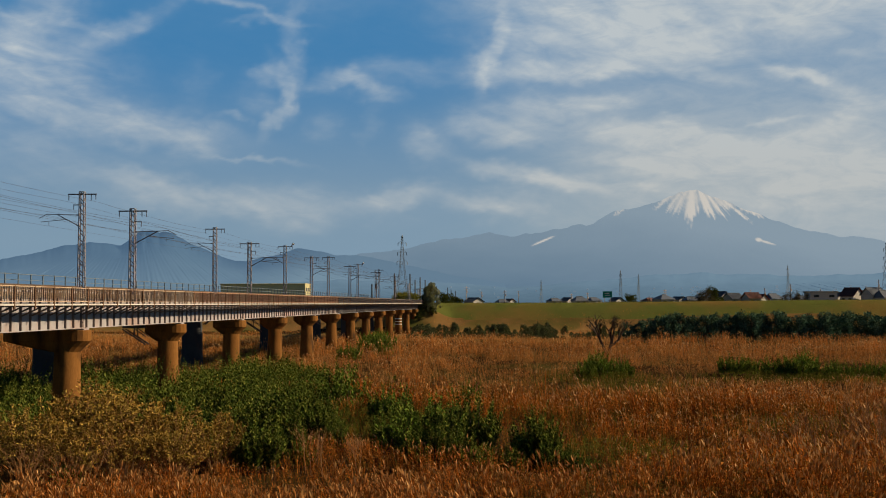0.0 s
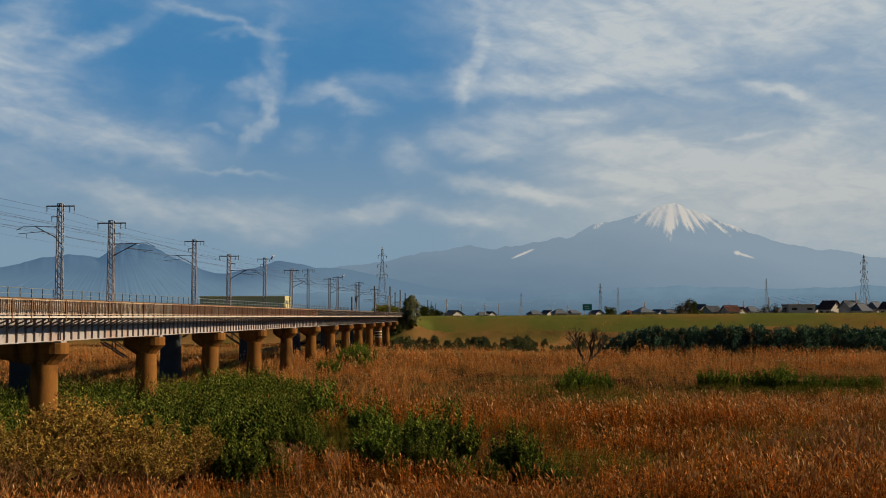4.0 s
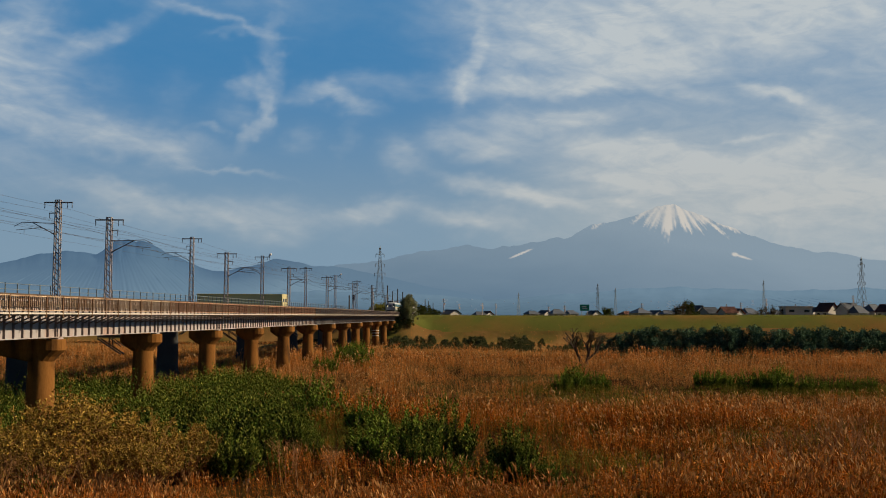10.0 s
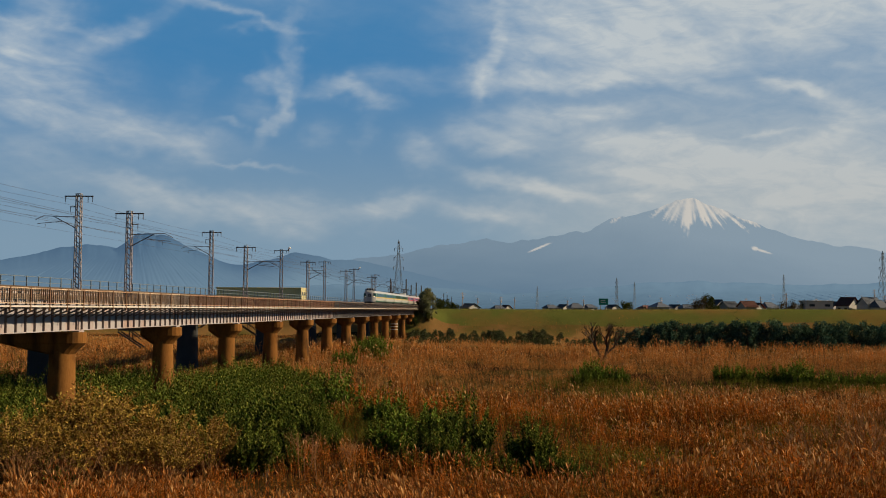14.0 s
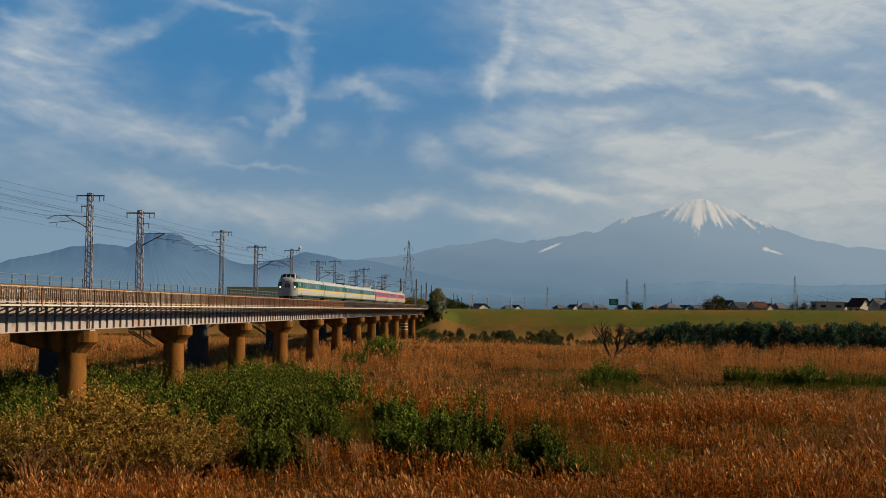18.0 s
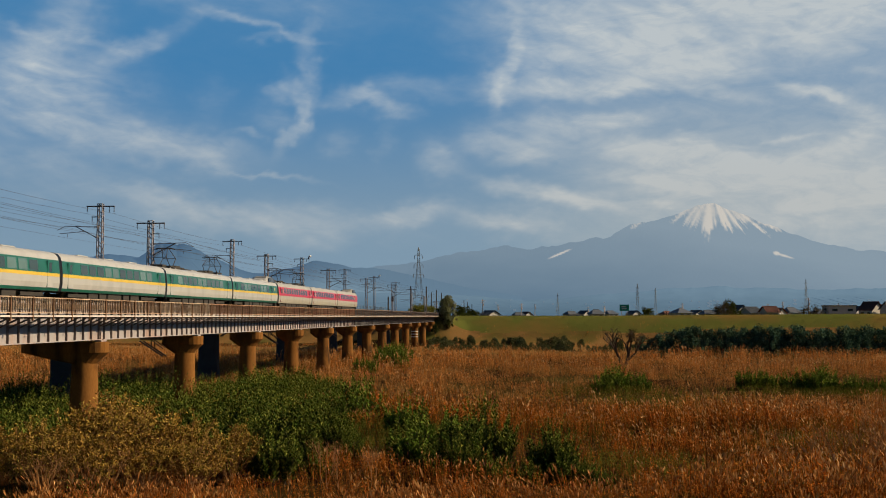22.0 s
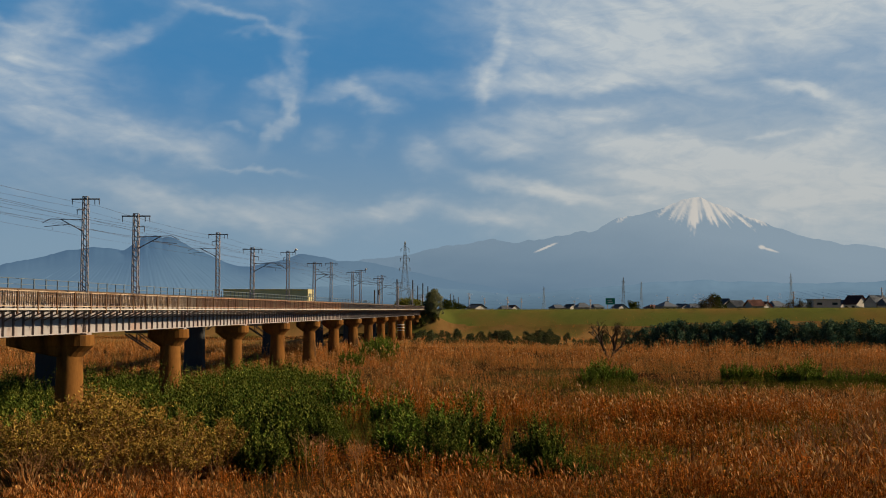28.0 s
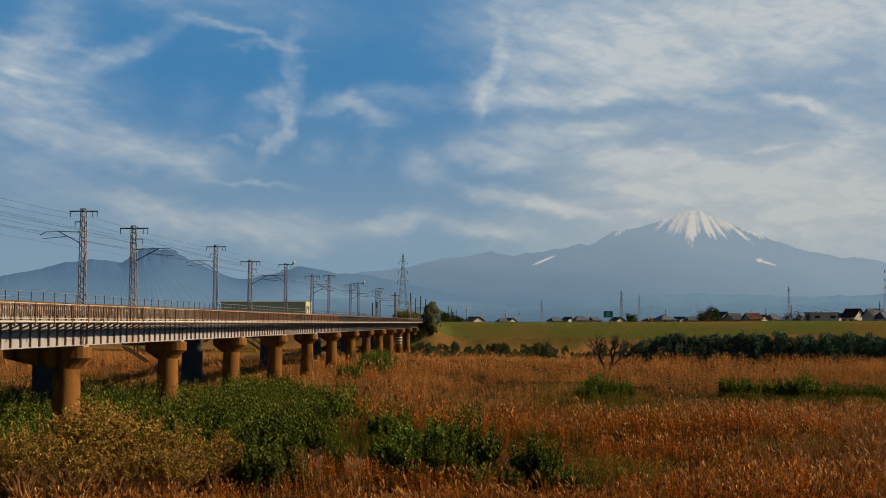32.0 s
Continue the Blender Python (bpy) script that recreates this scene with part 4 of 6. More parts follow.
def pantograph(parent, y):
    z = 3.42
    base = part("pantograph_base", Geo().box(-0.8, 0.8, y - 0.75, y - 0.65, z, z + 0.14).box(-0.8, 0.8, y + 0.65, y + 0.75, z, z + 0.14)
                .box(-0.8, -0.7, y - 0.65, y + 0.65, z + 0.02, z + 0.12).box(0.7, 0.8, y - 0.65, y + 0.65, z + 0.02, z + 0.12), UNDER, parent, "roof frame of a pantograph")
    g = Geo()
    for s in (-1, 1):
        for d in (-1, 1):
            g.tube((s * 0.62, y + d * 0.45, z + 0.14), (s * 0.58, y + d * 1.3, z + 0.85), 0.035)
            g.tube((s * 0.58, y + d * 1.3, z + 0.85), (s * 0.32, y + d * 0.18, z + 1.66), 0.028)
        g.tube((s * 0.58, y - 1.3, z + 0.85), (-s * 0.32, y - 0.18, z + 1.66), 0.018)
    for d in (-1, 1):
        g.tube((-0.58, y + d * 1.3, z + 0.85), (0.58, y + d * 1.3, z + 0.85), 0.03)
    part("diamond_frame", g, UNDER, base)
    h = Geo()
    for d in (-0.2, 0.2):
        h.tube((-0.6, y + d, z + 1.70), (0.6, y + d, z + 1.70), 0.04)
        for s in (-1, 1):
            h.tube((s * 0.6, y + d, z + 1.70), (s * 0.85, y + d, z + 1.58), 0.03)
    h.box(-0.35, -0.29, y - 0.2, y + 0.2, z + 1.63, z + 1.69).box(0.29, 0.35, y - 0.2, y + 0.2, z + 1.63, z + 1.69)
    part("contact_strip", h, UNDER, base)
    for s in (-0.75, 0.75):
        for d in (-0.7, 0.7):
            part("insulator", Geo().tube((s, y + d, z - 0.14), (s, y + d, z), 0.07, 0.05, 8), WHITE, base)


def rail_car(livery, cab="", pans=False):
    """One car, front end at y = 0, rail top at z = 0. cab: 'front', 'rear' or none."""
    green = livery == "green"
    band, lower, roof_c = (P_GREEN, P_WHITE, P_WHITE) if green else (P_RED, P_CREAM, P_CREAM)
    lab = "white railcar with a green window band and yellow stripe" if green else "cream railcar with a crimson window band"
    if cab:
        lab = lab.replace("railcar", "driving railcar")
    t = thing("railcar", pose(0, 0, 0), lab, "railcar", "cars of the express train")
    st = [(0.25, 1, 0), (BODY, 1, 0)]
    if cab:
        st = [(0.60, 1, 0), (BODY, 1, 0)]
    flip = cab == "rear"

    def put(name, g, m, parent, label="", smooth=False):
        if flip:
            g.v = [(-x, BODY + 0.25 - y, z) for x, y, z in g.v]
        return part(name, g, m, parent, label, smooth)
    put("skirt", shell(0, 1, st), P_GREEN if green else P_CREAM, t)
    put("lower_body", shell(1, 3, st), lower, t)
    put("stripe", shell(3, 4, st), P_YELLOW if green else P_RED, t)
    put("window_band", shell(4, 6, st), band, t)
    put("roof", shell(6, 10, st), roof_c, t, smooth=True)
    # ends
    def end_wall(y, k, dz, out):
        ring = [(x * k, y, z if z < 2 else z + dz) for x, z in PROFILE] + [(-x * k, y, z if z < 2 else z + dz) for x, z in PROFILE[-2::-1]]
        return Geo().add(ring, [tuple(range(len(ring)))] if out > 0 else [tuple(range(len(ring)))[::-1]])
    put("floor", Geo().box(-1.32, 1.32, st[0][0] + 0.01, BODY - 0.01, 0.78, 0.83), UNDER, t)
    put("end_wall", end_wall(BODY, 1, 0, 1), lower, t)
    if not cab:
        put("end_wall", end_wall(0.25, 1, 0, -1), lower, t)
    put("gangway", Geo().box(-0.55, 0.55, BODY + 0.002, BODY + 0.34, 0.9, 2.95, 0.05), RUBBER, t)
    # windows and doors on both sides
    first = 3.3 if not cab else 4.9
    last = BODY - 2.7
    n = int((last - first) / 1.47)
    for s in (1, -1):
        for i in range(n):
            y0 = first + i * 1.47
            g = Geo().loft([[(s * (side_x(z) + dx), y, z) for z, dx in ((2.0, -0.04), (2.0, 0.012), (2.40, 0.012), (2.66, 0.012), (2.66, -0.04))]
                            for y in ((y0, y0 + 1.2) if s < 0 else (y0 + 1.2, y0))])
            put("window", g, MAROON if not green else CURTAIN if (i * 7 + n + pans * 3) % 5 in (1, 3) else TINT, t)
        for y in ((1.1, BODY - 1.9) if not cab else (BODY - 1.9, 3.1)):
            d = put("door", Geo().box(min(s * 1.405, s * 1.456), max(s * 1.405, s * 1.456), y, y + 0.86, 0.98, 2.70, 0.01), band, t, "folding side door")
            put("door_lower_panel", Geo().box(min(s * 1.44, s * 1.461), max(s * 1.44, s * 1.461), y + 0.02, y + 0.84, 1.0, 1.705 if green else 1.70), lower, d)
            if green:
                put("door_stripe", Geo().box(min(s * 1.44, s * 1.461), max(s * 1.44, s * 1.461), y, y + 0.86, 1.71, 1.92), P_YELLOW, d)
            else:
                put("class_plate", Geo().box(min(s * 1.42, s * 1.47), max(s * 1.42, s * 1.47), y + 1.0, y + 1.4, 2.0, 2.5), P_CREAM, t, "pale plain plate beside the door")
            put("door_window", Geo().box(min(s * 1.44, s * 1.463), max(s * 1.44, s * 1.463), y + 0.22, y + 0.64, 1.98, 2.58), TINT if green else MAROON, d)
    # roof kit
    for y in (5.5, 10.5, 15.5):
        if pans and y != 10.5:
            continue
        put("roof_unit", Geo().box(-0.62, 0.62, y - 0.9, y + 0.9, 3.34, 3.43, 0.03), P_WHITE, t, "low pale roof ventilator")
    for y in ((3.8, 18.6) if pans else ()):
        pantograph(t, y)
    if pans:
        for y0, y1, zz in ((1.6, 2.7, 0.22), (5.2, 6.6, 0.26), (7.0, 7.8, 0.16), (15.6, 17.0, 0.26), (14.4, 15.2, 0.16)):
            put("roof_box", Geo().box(-0.55, 0.55, y0, y1, 3.36, 3.40 + zz, 0.04), UNDER, t, "dark roof equipment box")
        put("roof_cable", Geo().tube((0.5, 5.0, 3.44), (0.5, 17.6, 3.44), 0.035), UNDER, t)
    # underfloor kit
    for y0, y1, w in ((5.3, 7.0, 0.55), (7.3, 8.6, 0.48), (8.9, 11.6, 0.58), (12.0, 13.2, 0.5), (13.6, 15.4, 0.56)):
        put("equipment_box", Geo().box(-1.2, 1.2, y0, y1, 0.80 - w, 0.79, 0.04), UNDER, t, "dark underfloor equipment box")
    for y in (3.5, 17.7):
        bogie(t, y)
    put("coupler", Geo().box(-0.14, 0.14, BODY, BODY + 0.4, 0.72, 0.98, 0.03), UNDER, t)
    if cab:
        nose(t, put, lower, band, green)
    return t


def front(s, z, out=0.0):
    """A point on the bulging front: s runs from -1 to 1 across it."""
    e = abs(s) ** 2.6
    lean = 0.42 * max(0.0, (z - 2.6) / 0.78) ** 2 * (1 - e)
    return (s * side_x(z) * (1 + out * 0.5), 0.04 + 0.56 * e + lean - out, z)


def front_plate(s0, s1, z0, z1, out=0.014, n=8):
    """A plate with thickness that follows the front."""
    zs = [z0 + (z1 - z0) * k / 4 for k in range(5)]
    rings = []
    for k in range(n + 1):
        q = s0 + (s1 - s0) * k / n
        rings.append([front(q, z, out) for z in zs] + [front(q, z, -0.03) for z in reversed(zs)])
    return Geo().loft(rings)


def nose(t, put, lower, band, green):
    """The driving end: raised cab with wrap-round glass, lamps, headsign and skirt."""
    g = Geo()
    ss = [-1 + k / 10 for k in range(21)]
    rows = [z for _, z in PROFILE[:-1]] + [3.375]
    pts = [front(q, z) for z in rows for q in ss]
    g.add(pts, [(a * 21 + b, a * 21 + b + 1, a * 21 + b + 22, a * 21 + b + 21) for a in range(len(rows) - 1) for b in range(20)])
    put("front_wall", g, lower, t, smooth=True)

    def ring(y, w, z0, z1):
        return [(w, y, z0), (w * 0.84, y, z1 - 0.08), (w * 0.66, y, z1), (-w * 0.66, y, z1), (-w * 0.84, y, z1 - 0.08), (-w, y, z0)]
    put("cab", Geo().loft([ring(0.40, 1.10, 3.04, 3.22), ring(0.72, 1.14, 3.10, 3.50), ring(1.12, 1.14, 3.14, 3.84), ring(1.8, 1.13, 3.16, 3.90), ring(3.1, 1.08, 3.2, 3.88),
                           ring(3.9, 0.98, 3.22, 3.58), ring(4.5, 0.8, 3.22, 3.38)]), lower, t, "raised driver's cab")
    put("cab_roof", Geo().loft([[(-0.72, y, z), (0.72, y, z), (0.64, y, z + 0.05), (-0.64, y, z + 0.05)] for y, z in ((1.10, 3.838), (1.8, 3.902), (3.1, 3.882), (3.4, 3.78))]), P_GREY, t, "grey cab roof")
    for s in (-1, 0, 1):
        x0, x1 = s * 0.64 - 0.27, s * 0.64 + 0.27
        g = Geo().add([(x0, 0.50, 3.20), (x1, 0.50, 3.20), (x1 * 0.88, 1.14, 3.80), (x0 * 0.88, 1.14, 3.80), (x0, 0.42, 3.22), (x1, 0.42, 3.22),
                       (x1 * 0.88, 1.04, 3.83), (x0 * 0.88, 1.04, 3.83)],
                      [(0, 3, 2, 1), (4, 5, 6, 7), (0, 1, 5, 4), (1, 2, 6, 5), (2, 3, 7, 6), (3, 0, 4, 7)])
        put("windscreen", g, CAB_GLASS, t, "dark raked windscreen pane")
    for s in (-1, 1):
        for a0, a1, b0, b1, h in ((0.74, 1.14, 1.14, 1.14, 0.56), (1.30, 2.95, 1.34, 2.90, 0.58), (3.08, 3.85, 3.08, 3.40, 0.50)):
            q = [(s * 1.165, a0, 3.24), (s * 1.155, a1, 3.24), (s * 1.02, b1, 3.22 + h), (s * 1.02, b0, 3.22 + h)]
            q2 = [(x - s * 0.10, y, z) for x, y, z in q]
            put("cab_side_window", Geo().add(q + q2, [(0, 1, 2, 3), (7, 6, 5, 4), (0, 4, 5, 1), (1, 5, 6, 2), (2, 6, 7, 3), (3, 7, 4, 0)]), CAB_GLASS, t)
        put("corner_panel", front_plate(s * 0.60, s * 0.995, 1.94, 2.74), CORNER if green else P_RED, t, "dark wrap-round corner panel")
        y = front(0.72, 2.0)[1]
        lamp_unit = put("headlight", Geo().tube((s * 1.03, y + 0.03, 2.03), (s * 1.03, y - 0.06, 2.03), 0.075, 0.07, 14), LIGHT, t, "lit round headlight")
        put("headlight_rim", Geo().tube((s * 1.03, y + 0.03, 2.03), (s * 1.03, y - 0.05, 2.03), 0.115, 0.105, 14), P_GREY, lamp_unit)
        put("tail_lamp", Geo().tube((s * 1.03, y + 0.03, 1.74), (s * 1.03, y - 0.04, 1.74), 0.09, 0.08, 12), UNDER, t, "dark tail lamp")
        put("emblem_wing", Geo().add([(0, 0.03, 2.78), (s * 0.36, 0.06, 2.95), (s * 0.36, 0.06, 2.90), (0, 0.02, 2.66),
                                      (0, 0.12, 2.78), (s * 0.36, 0.16, 2.95), (s * 0.36, 0.16, 2.90), (0, 0.12, 2.66)],
                                     [(0, 1, 2, 3), (7, 6, 5, 4), (0, 4, 5, 1), (1, 5, 6, 2), (2, 6, 7, 3), (3, 7, 4, 0)]), P_GREY, t, "plain metal wing emblem")
        put("round_badge", Geo().tube((s * 1.40, 2.05, 2.36), (s * 1.43, 2.05, 2.36), 0.21, 0.21, 18), BADGE, t, "pale round side badge")
        put("step_light", Geo().box(min(s * 0.62, s * 0.84), max(s * 0.62, s * 0.84), 0.10, 0.18, 0.60, 0.72, 0.02), P_GREY, t)
    put("headsign", front_plate(-0.24, 0.24, 1.96, 2.50, 0.03), RUBBER, t, "dark headsign frame with a pale plain bar")
    put("headsign_bar", front_plate(-0.15, 0.15, 2.08, 2.40, 0.038), P_GREY, t)
    put("front_skirt", Geo().loft([[(-1.2, 0.42, z0), (-0.8, 0.14, z0), (0.8, 0.14, z0), (1.2, 0.42, z0), (1.26, 1.2, z0), (-1.26, 1.2, z0)] for z0 in (0.34, 0.80)]), UNDER, t)
    put("coupler_housing", Geo().box(-0.36, 0.36, 0.02, 0.3, 0.44, 0.86, 0.05), RUBBER, t, "black coupler opening")


TRAIN = []


def build_train():
    kinds = (("green", "front", False), ("green", "", False), ("green", "", True), ("green", "rear", False),
             ("red", "", True), ("red", "", False), ("red", "rear", False))
    for k in kinds:
        TRAIN.append(rail_car(*k))


build_train()



# ---- plants of the river flat ----
rng = np.random.default_rng(7)


def leaf_mat(name, a, b, c, light=0.35, scale=0.12, spread=0.45):
    """Leaves and blades: three hues mixed patch by patch and blade by blade, light shining through."""
    a, b, c = (tuple(ALBEDO_SCALE * v for v in q) for q in (a, b, c))
    m = bpy.data.materials.new(name)
    m.use_nodes = True
    n, l = m.node_tree.nodes, m.node_tree.links
    p = n["Principled BSDF"]
    p.inputs["Roughness"].default_value, p.inputs["Specular IOR Level"].default_value = 0.9, 0.0
    geo = n.new("ShaderNodeNewGeometry")
    t = n.new("ShaderNodeTexNoise")
    t.inputs["Scale"].default_value, t.inputs["Detail"].default_value = scale, 6
    t.inputs["Roughness"].default_value = 0.65
    l.new(geo.outputs["Position"], t.inputs["Vector"])
    r = n.new("ShaderNodeMapRange")
    r.inputs["From Min"].default_value, r.inputs["From Max"].default_value = 0.38, 0.62
    l.new(t.outputs["Fac"], r.inputs["Value"])
    m1 = n.new("ShaderNodeMix")
    m1.data_type = "RGBA"
    l.new(r.outputs["Result"], m1.inputs[0])
    m1.inputs[6].default_value, m1.inputs[7].default_value = (*a, 1), (*b, 1)
    m2 = n.new("ShaderNodeMix")
    m2.data_type = "RGBA"
    pw = n.new("ShaderNodeMath")
    pw.operation = "POWER"
    l.new(geo.outputs["Random Per Island"], pw.inputs[0])
    pw.inputs[1].default_value = 2.0
    l.new(pw.outputs[0], m2.inputs[0])
    l.new(m1.outputs[2], m2.inputs[6])
    m2.inputs[7].default_value = (*c, 1)
    wn2 = n.new("ShaderNodeTexWhiteNoise")
    wn2.noise_dimensions = "1D"
    l.new(geo.outputs["Random Per Island"], wn2.inputs["W"])
    r2 = n.new("ShaderNodeMapRange")
    r2.inputs["To Min"].default_value, r2.inputs["To Max"].default_value = 1 - spread, 1 + spread
    l.new(wn2.outputs["Value"], r2.inputs["Value"])
    sc = n.new("ShaderNodeVectorMath")
    sc.operation = "SCALE"
    l.new(m2.outputs[2], sc.inputs[0])
    l.new(r2.outputs["Result"], sc.inputs["Scale"])
    l.new(sc.outputs[0], p.inputs["Base Color"])
    tr = n.new("ShaderNodeBsdfTranslucent")
    l.new(sc.outputs[0], tr.inputs["Color"])
    mx = n.new("ShaderNodeMixShader")
    mx.inputs[0].default_value = light
    l.new(p.outputs[0], mx.inputs[1])
    l.new(tr.outputs[0], mx.inputs[2])
    l.new(mx.outputs[0], n["Material Output"].inputs["Surface"])
    return m


REED = leaf_mat("dry reed leaf", (0.46, 0.114, 0.014), (0.26, 0.070, 0.011), (0.44, 0.18, 0.034), 0.08, 0.30, 0.65)
FRONT_PLUME = leaf_mat("red-brown reed plume", (0.44, 0.18, 0.05), (0.34, 0.115, 0.027), (0.60, 0.34, 0.125), 0.2, 0.5, 0.5)
FRONT_REED = leaf_mat("red-brown reed leaf", (0.38, 0.098, 0.012), (0.25, 0.066, 0.009), (0.42, 0.15, 0.025), 0.08, 0.4, 0.7)
PLUME = leaf_mat("reed plume", (0.48, 0.22, 0.070), (0.36, 0.145, 0.036), (0.66, 0.40, 0.17), 0.2, 0.4, 0.5)
REED_GOLD = leaf_mat("golden dry reed leaf", (0.62, 0.205, 0.040), (0.44, 0.152, 0.032), (0.66, 0.31, 0.095), 0.2, 0.10, 0.5)
PLUME_GOLD = leaf_mat("golden reed plume", (0.58, 0.30, 0.105), (0.48, 0.22, 0.075), (0.70, 0.46, 0.22), 0.25)
WEED = leaf_mat("brown weed", (0.15, 0.060, 0.013), (0.10, 0.062, 0.012), (0.085, 0.075, 0.014), 0.05, 0.3, 0.5)
STRAW = leaf_mat("pale dry grass", (0.36, 0.165, 0.050), (0.26, 0.135, 0.038), (0.42, 0.25, 0.09), 0.1, 0.12, 0.4)
GREEN = leaf_mat("deep green leaf", (0.034, 0.078, 0.011), (0.068, 0.098, 0.013), (0.25, 0.25, 0.046), 0.03, 0.5, 0.6)
OLIVE = leaf_mat("yellowing willow leaf", (0.20, 0.140, 0.022), (0.27, 0.135, 0.022), (0.45, 0.30, 0.07), 0.08, 0.4, 0.6)
BUSH = leaf_mat("bright bush leaf", (0.095, 0.170, 0.020), (0.115, 0.165, 0.022), (0.17, 0.18, 0.035), 0.12, 0.45, 0.55)
DARK = leaf_mat("dark evergreen leaf", (0.040, 0.095, 0.066), (0.062, 0.12, 0.078), (0.16, 0.235, 0.13), 0.08, 0.3, 0.55)
TWIG = mat("pale willow twig", (0.42, 0.21, 0.075), (0.26, 0.12, 0.04), 5.0, 0.9, bump=0.2)
BARK = mat("grey-brown bark", (0.12, 0.085, 0.055), (0.075, 0.05, 0.032), 5.0, 0.9, bump=0.4)


THICKET = leaf_mat("thicket leaf", (0.045, 0.075, 0.032), (0.075, 0.09, 0.038), (0.20, 0.19, 0.085), 0.1, 0.2, 0.6)


def strips(paths, widths, side):
    """Quads along a polyline of points (k, 3) with half widths, offset along a side vector."""
    v, f = [], []
    for p, w, s in zip(paths, widths, side):
        o = len(v)
        for q, ww in zip(p, w):
            v += [q - s * ww, q + s * ww]
        for i in range(len(p) - 1):
            f.append((o + 2 * i, o + 2 * i + 1, o + 2 * i + 3, o + 2 * i + 2))
    return v, f


def reed_template(r, leaves, plume, detail):
    """A reed one metre high: stalk, drooping leaves, plume. Returns points, faces, and the plume's first face."""
    P, W, S = [], [], []

    def curve(p0, d, length, droop, k):
        pts = []
        for i in range(k + 1):
            u = i / k
            pts.append(p0 + d * length * u + np.array([0, 0, -droop * length * u * u]))
        return pts
    a = r.uniform(0, 6.28)
    side = np.array([math.cos(a), math.sin(a), 0])
    P.append([np.array([0, 0, 0.0]), np.array([0, 0, 0.55]), np.array([0, 0, 0.98])] if detail else [np.array([0, 0, 0.0]), np.array([0, 0, 0.98])])
    W.append([0.0036, 0.003, 0.002] if detail else [0.0045, 0.003])
    S.append(side)
    for i in range(leaves):
        z = 0.25 + 0.65 * (i + r.uniform(0, 0.8)) / leaves
        a = r.uniform(0, 6.28)
        d = np.array([math.cos(a), math.sin(a), r.uniform(0.5, 1.4)])
        d /= np.linalg.norm(d)
        L = r.uniform(0.10, 0.20) if detail else r.uniform(0.09, 0.19)
        P.append(curve(np.array([0, 0, z]), d, L, r.uniform(0.3, 0.9), 2 if detail else 1))
        W.append([0.003, 0.0048, 0.001] if detail else [0.015, 0.005])
        S.append(np.array([-math.sin(a), math.cos(a), 0.0]))
    nf = sum(len(p) - 1 for p in P)
    if plume:
        for k in range(3 if detail else 1):
            a2 = a + k * 1.05
            lean = np.array([r.uniform(-0.06, 0.06), r.uniform(-0.06, 0.06), 0])
            P.append([np.array([0, 0, 0.94]), np.array([0, 0, 0.99]) + lean * 0.3, np.array([0, 0, 1.05]) + lean * 0.7])
            W.append([0.004, 0.0125, 0.004] if detail else [0.006, 0.017, 0.005])
            S.append(np.array([math.cos(a2), math.sin(a2), 0]))
    v, f = strips(P, W, S)
    return np.array(v), np.array(f), nf


def scatter(name, xs, ys, heights, templates, materials, label, lean=(-0.09, -0.03), wild=0.09, widen=1.0, sway=None):
    """Plants as one mesh: each a turned, leaning copy of one of the templates."""
    V, F, M, o = [], [], [], 0
    which = rng.integers(0, len(templates), len(xs))
    for k, (tv, tf, nf) in enumerate(templates):
        sel = which == k
        x, y, h = xs[sel], ys[sel], heights[sel]
        n = len(x)
        if not n:
            continue
        a = rng.uniform(0, 2 * math.pi, n)
        c, s = np.cos(a)[:, None], np.sin(a)[:, None]
        px = (tv[None, :, 0] * c - tv[None, :, 1] * s) * (widen * h[:, None])
        py = (tv[None, :, 0] * s + tv[None, :, 1] * c) * (widen * h[:, None])
        pz = tv[None, :, 2] * h[:, None]
        lx = lean[0] + 0.12 * field_noise(x, y, 9.0, 3.0) + rng.normal(0, wild, n) + (0 if sway is None else sway[sel, 0])
        ly = lean[1] + rng.normal(0, wild, n) + (0 if sway is None else sway[sel, 1])
        up = tv[None, :, 2] ** 1.6 * h[:, None]
        v = np.stack([px + lx[:, None] * up + x[:, None], py + ly[:, None] * up + y[:, None], pz - 0.04 + ground_z(x, y)[:, None]], -1)
        V.append(v.reshape(-1, 3))
        f = (tf[None] + (np.arange(n) * len(tv))[:, None, None] + o).reshape(-1, 4)
        F.append(f)
        mi = np.zeros(len(tf), dtype=np.int32)
        mi[nf:] = 1
        M.append(np.tile(mi, n))
        o += n * len(tv)
    me = array_mesh(name, np.concatenate(V), np.concatenate(F), materials[0])
    for m in materials[1:]:
        me.materials.append(m)
    me.polygons.foreach_set("material_index", np.concatenate(M))
    return tagged(new(name, me), label, "reeds", kind="stuff")


def clear_of_bridge(x, y):
    """False on the railway banks at both ends of the bridges."""
    return ~((x > FAR_X - 5.5) & (x < NEAR_X + 2.0) & ((y < 62) | (y > BRIDGE_END - 14)))


GREEN_PATCHES = ((-27.5, 116, 4, 12), (-27, 92, 10, 24), (-21, 80, 8, 13), (-24, 104, 6, 16), (-31, 74, 8, 13), (-37, 90, 12, 18), (-42, 62, 12, 14))


def in_green(x, y):
    d = np.zeros_like(x)
    for cx, cy, rx, ry in GREEN_PATCHES:
        d = np.maximum(d, 1.25 - np.hypot((x - cx) / rx, (y - cy) / ry))
    return d + 0.14 * field_noise(x, y, 6.0, 2.0)


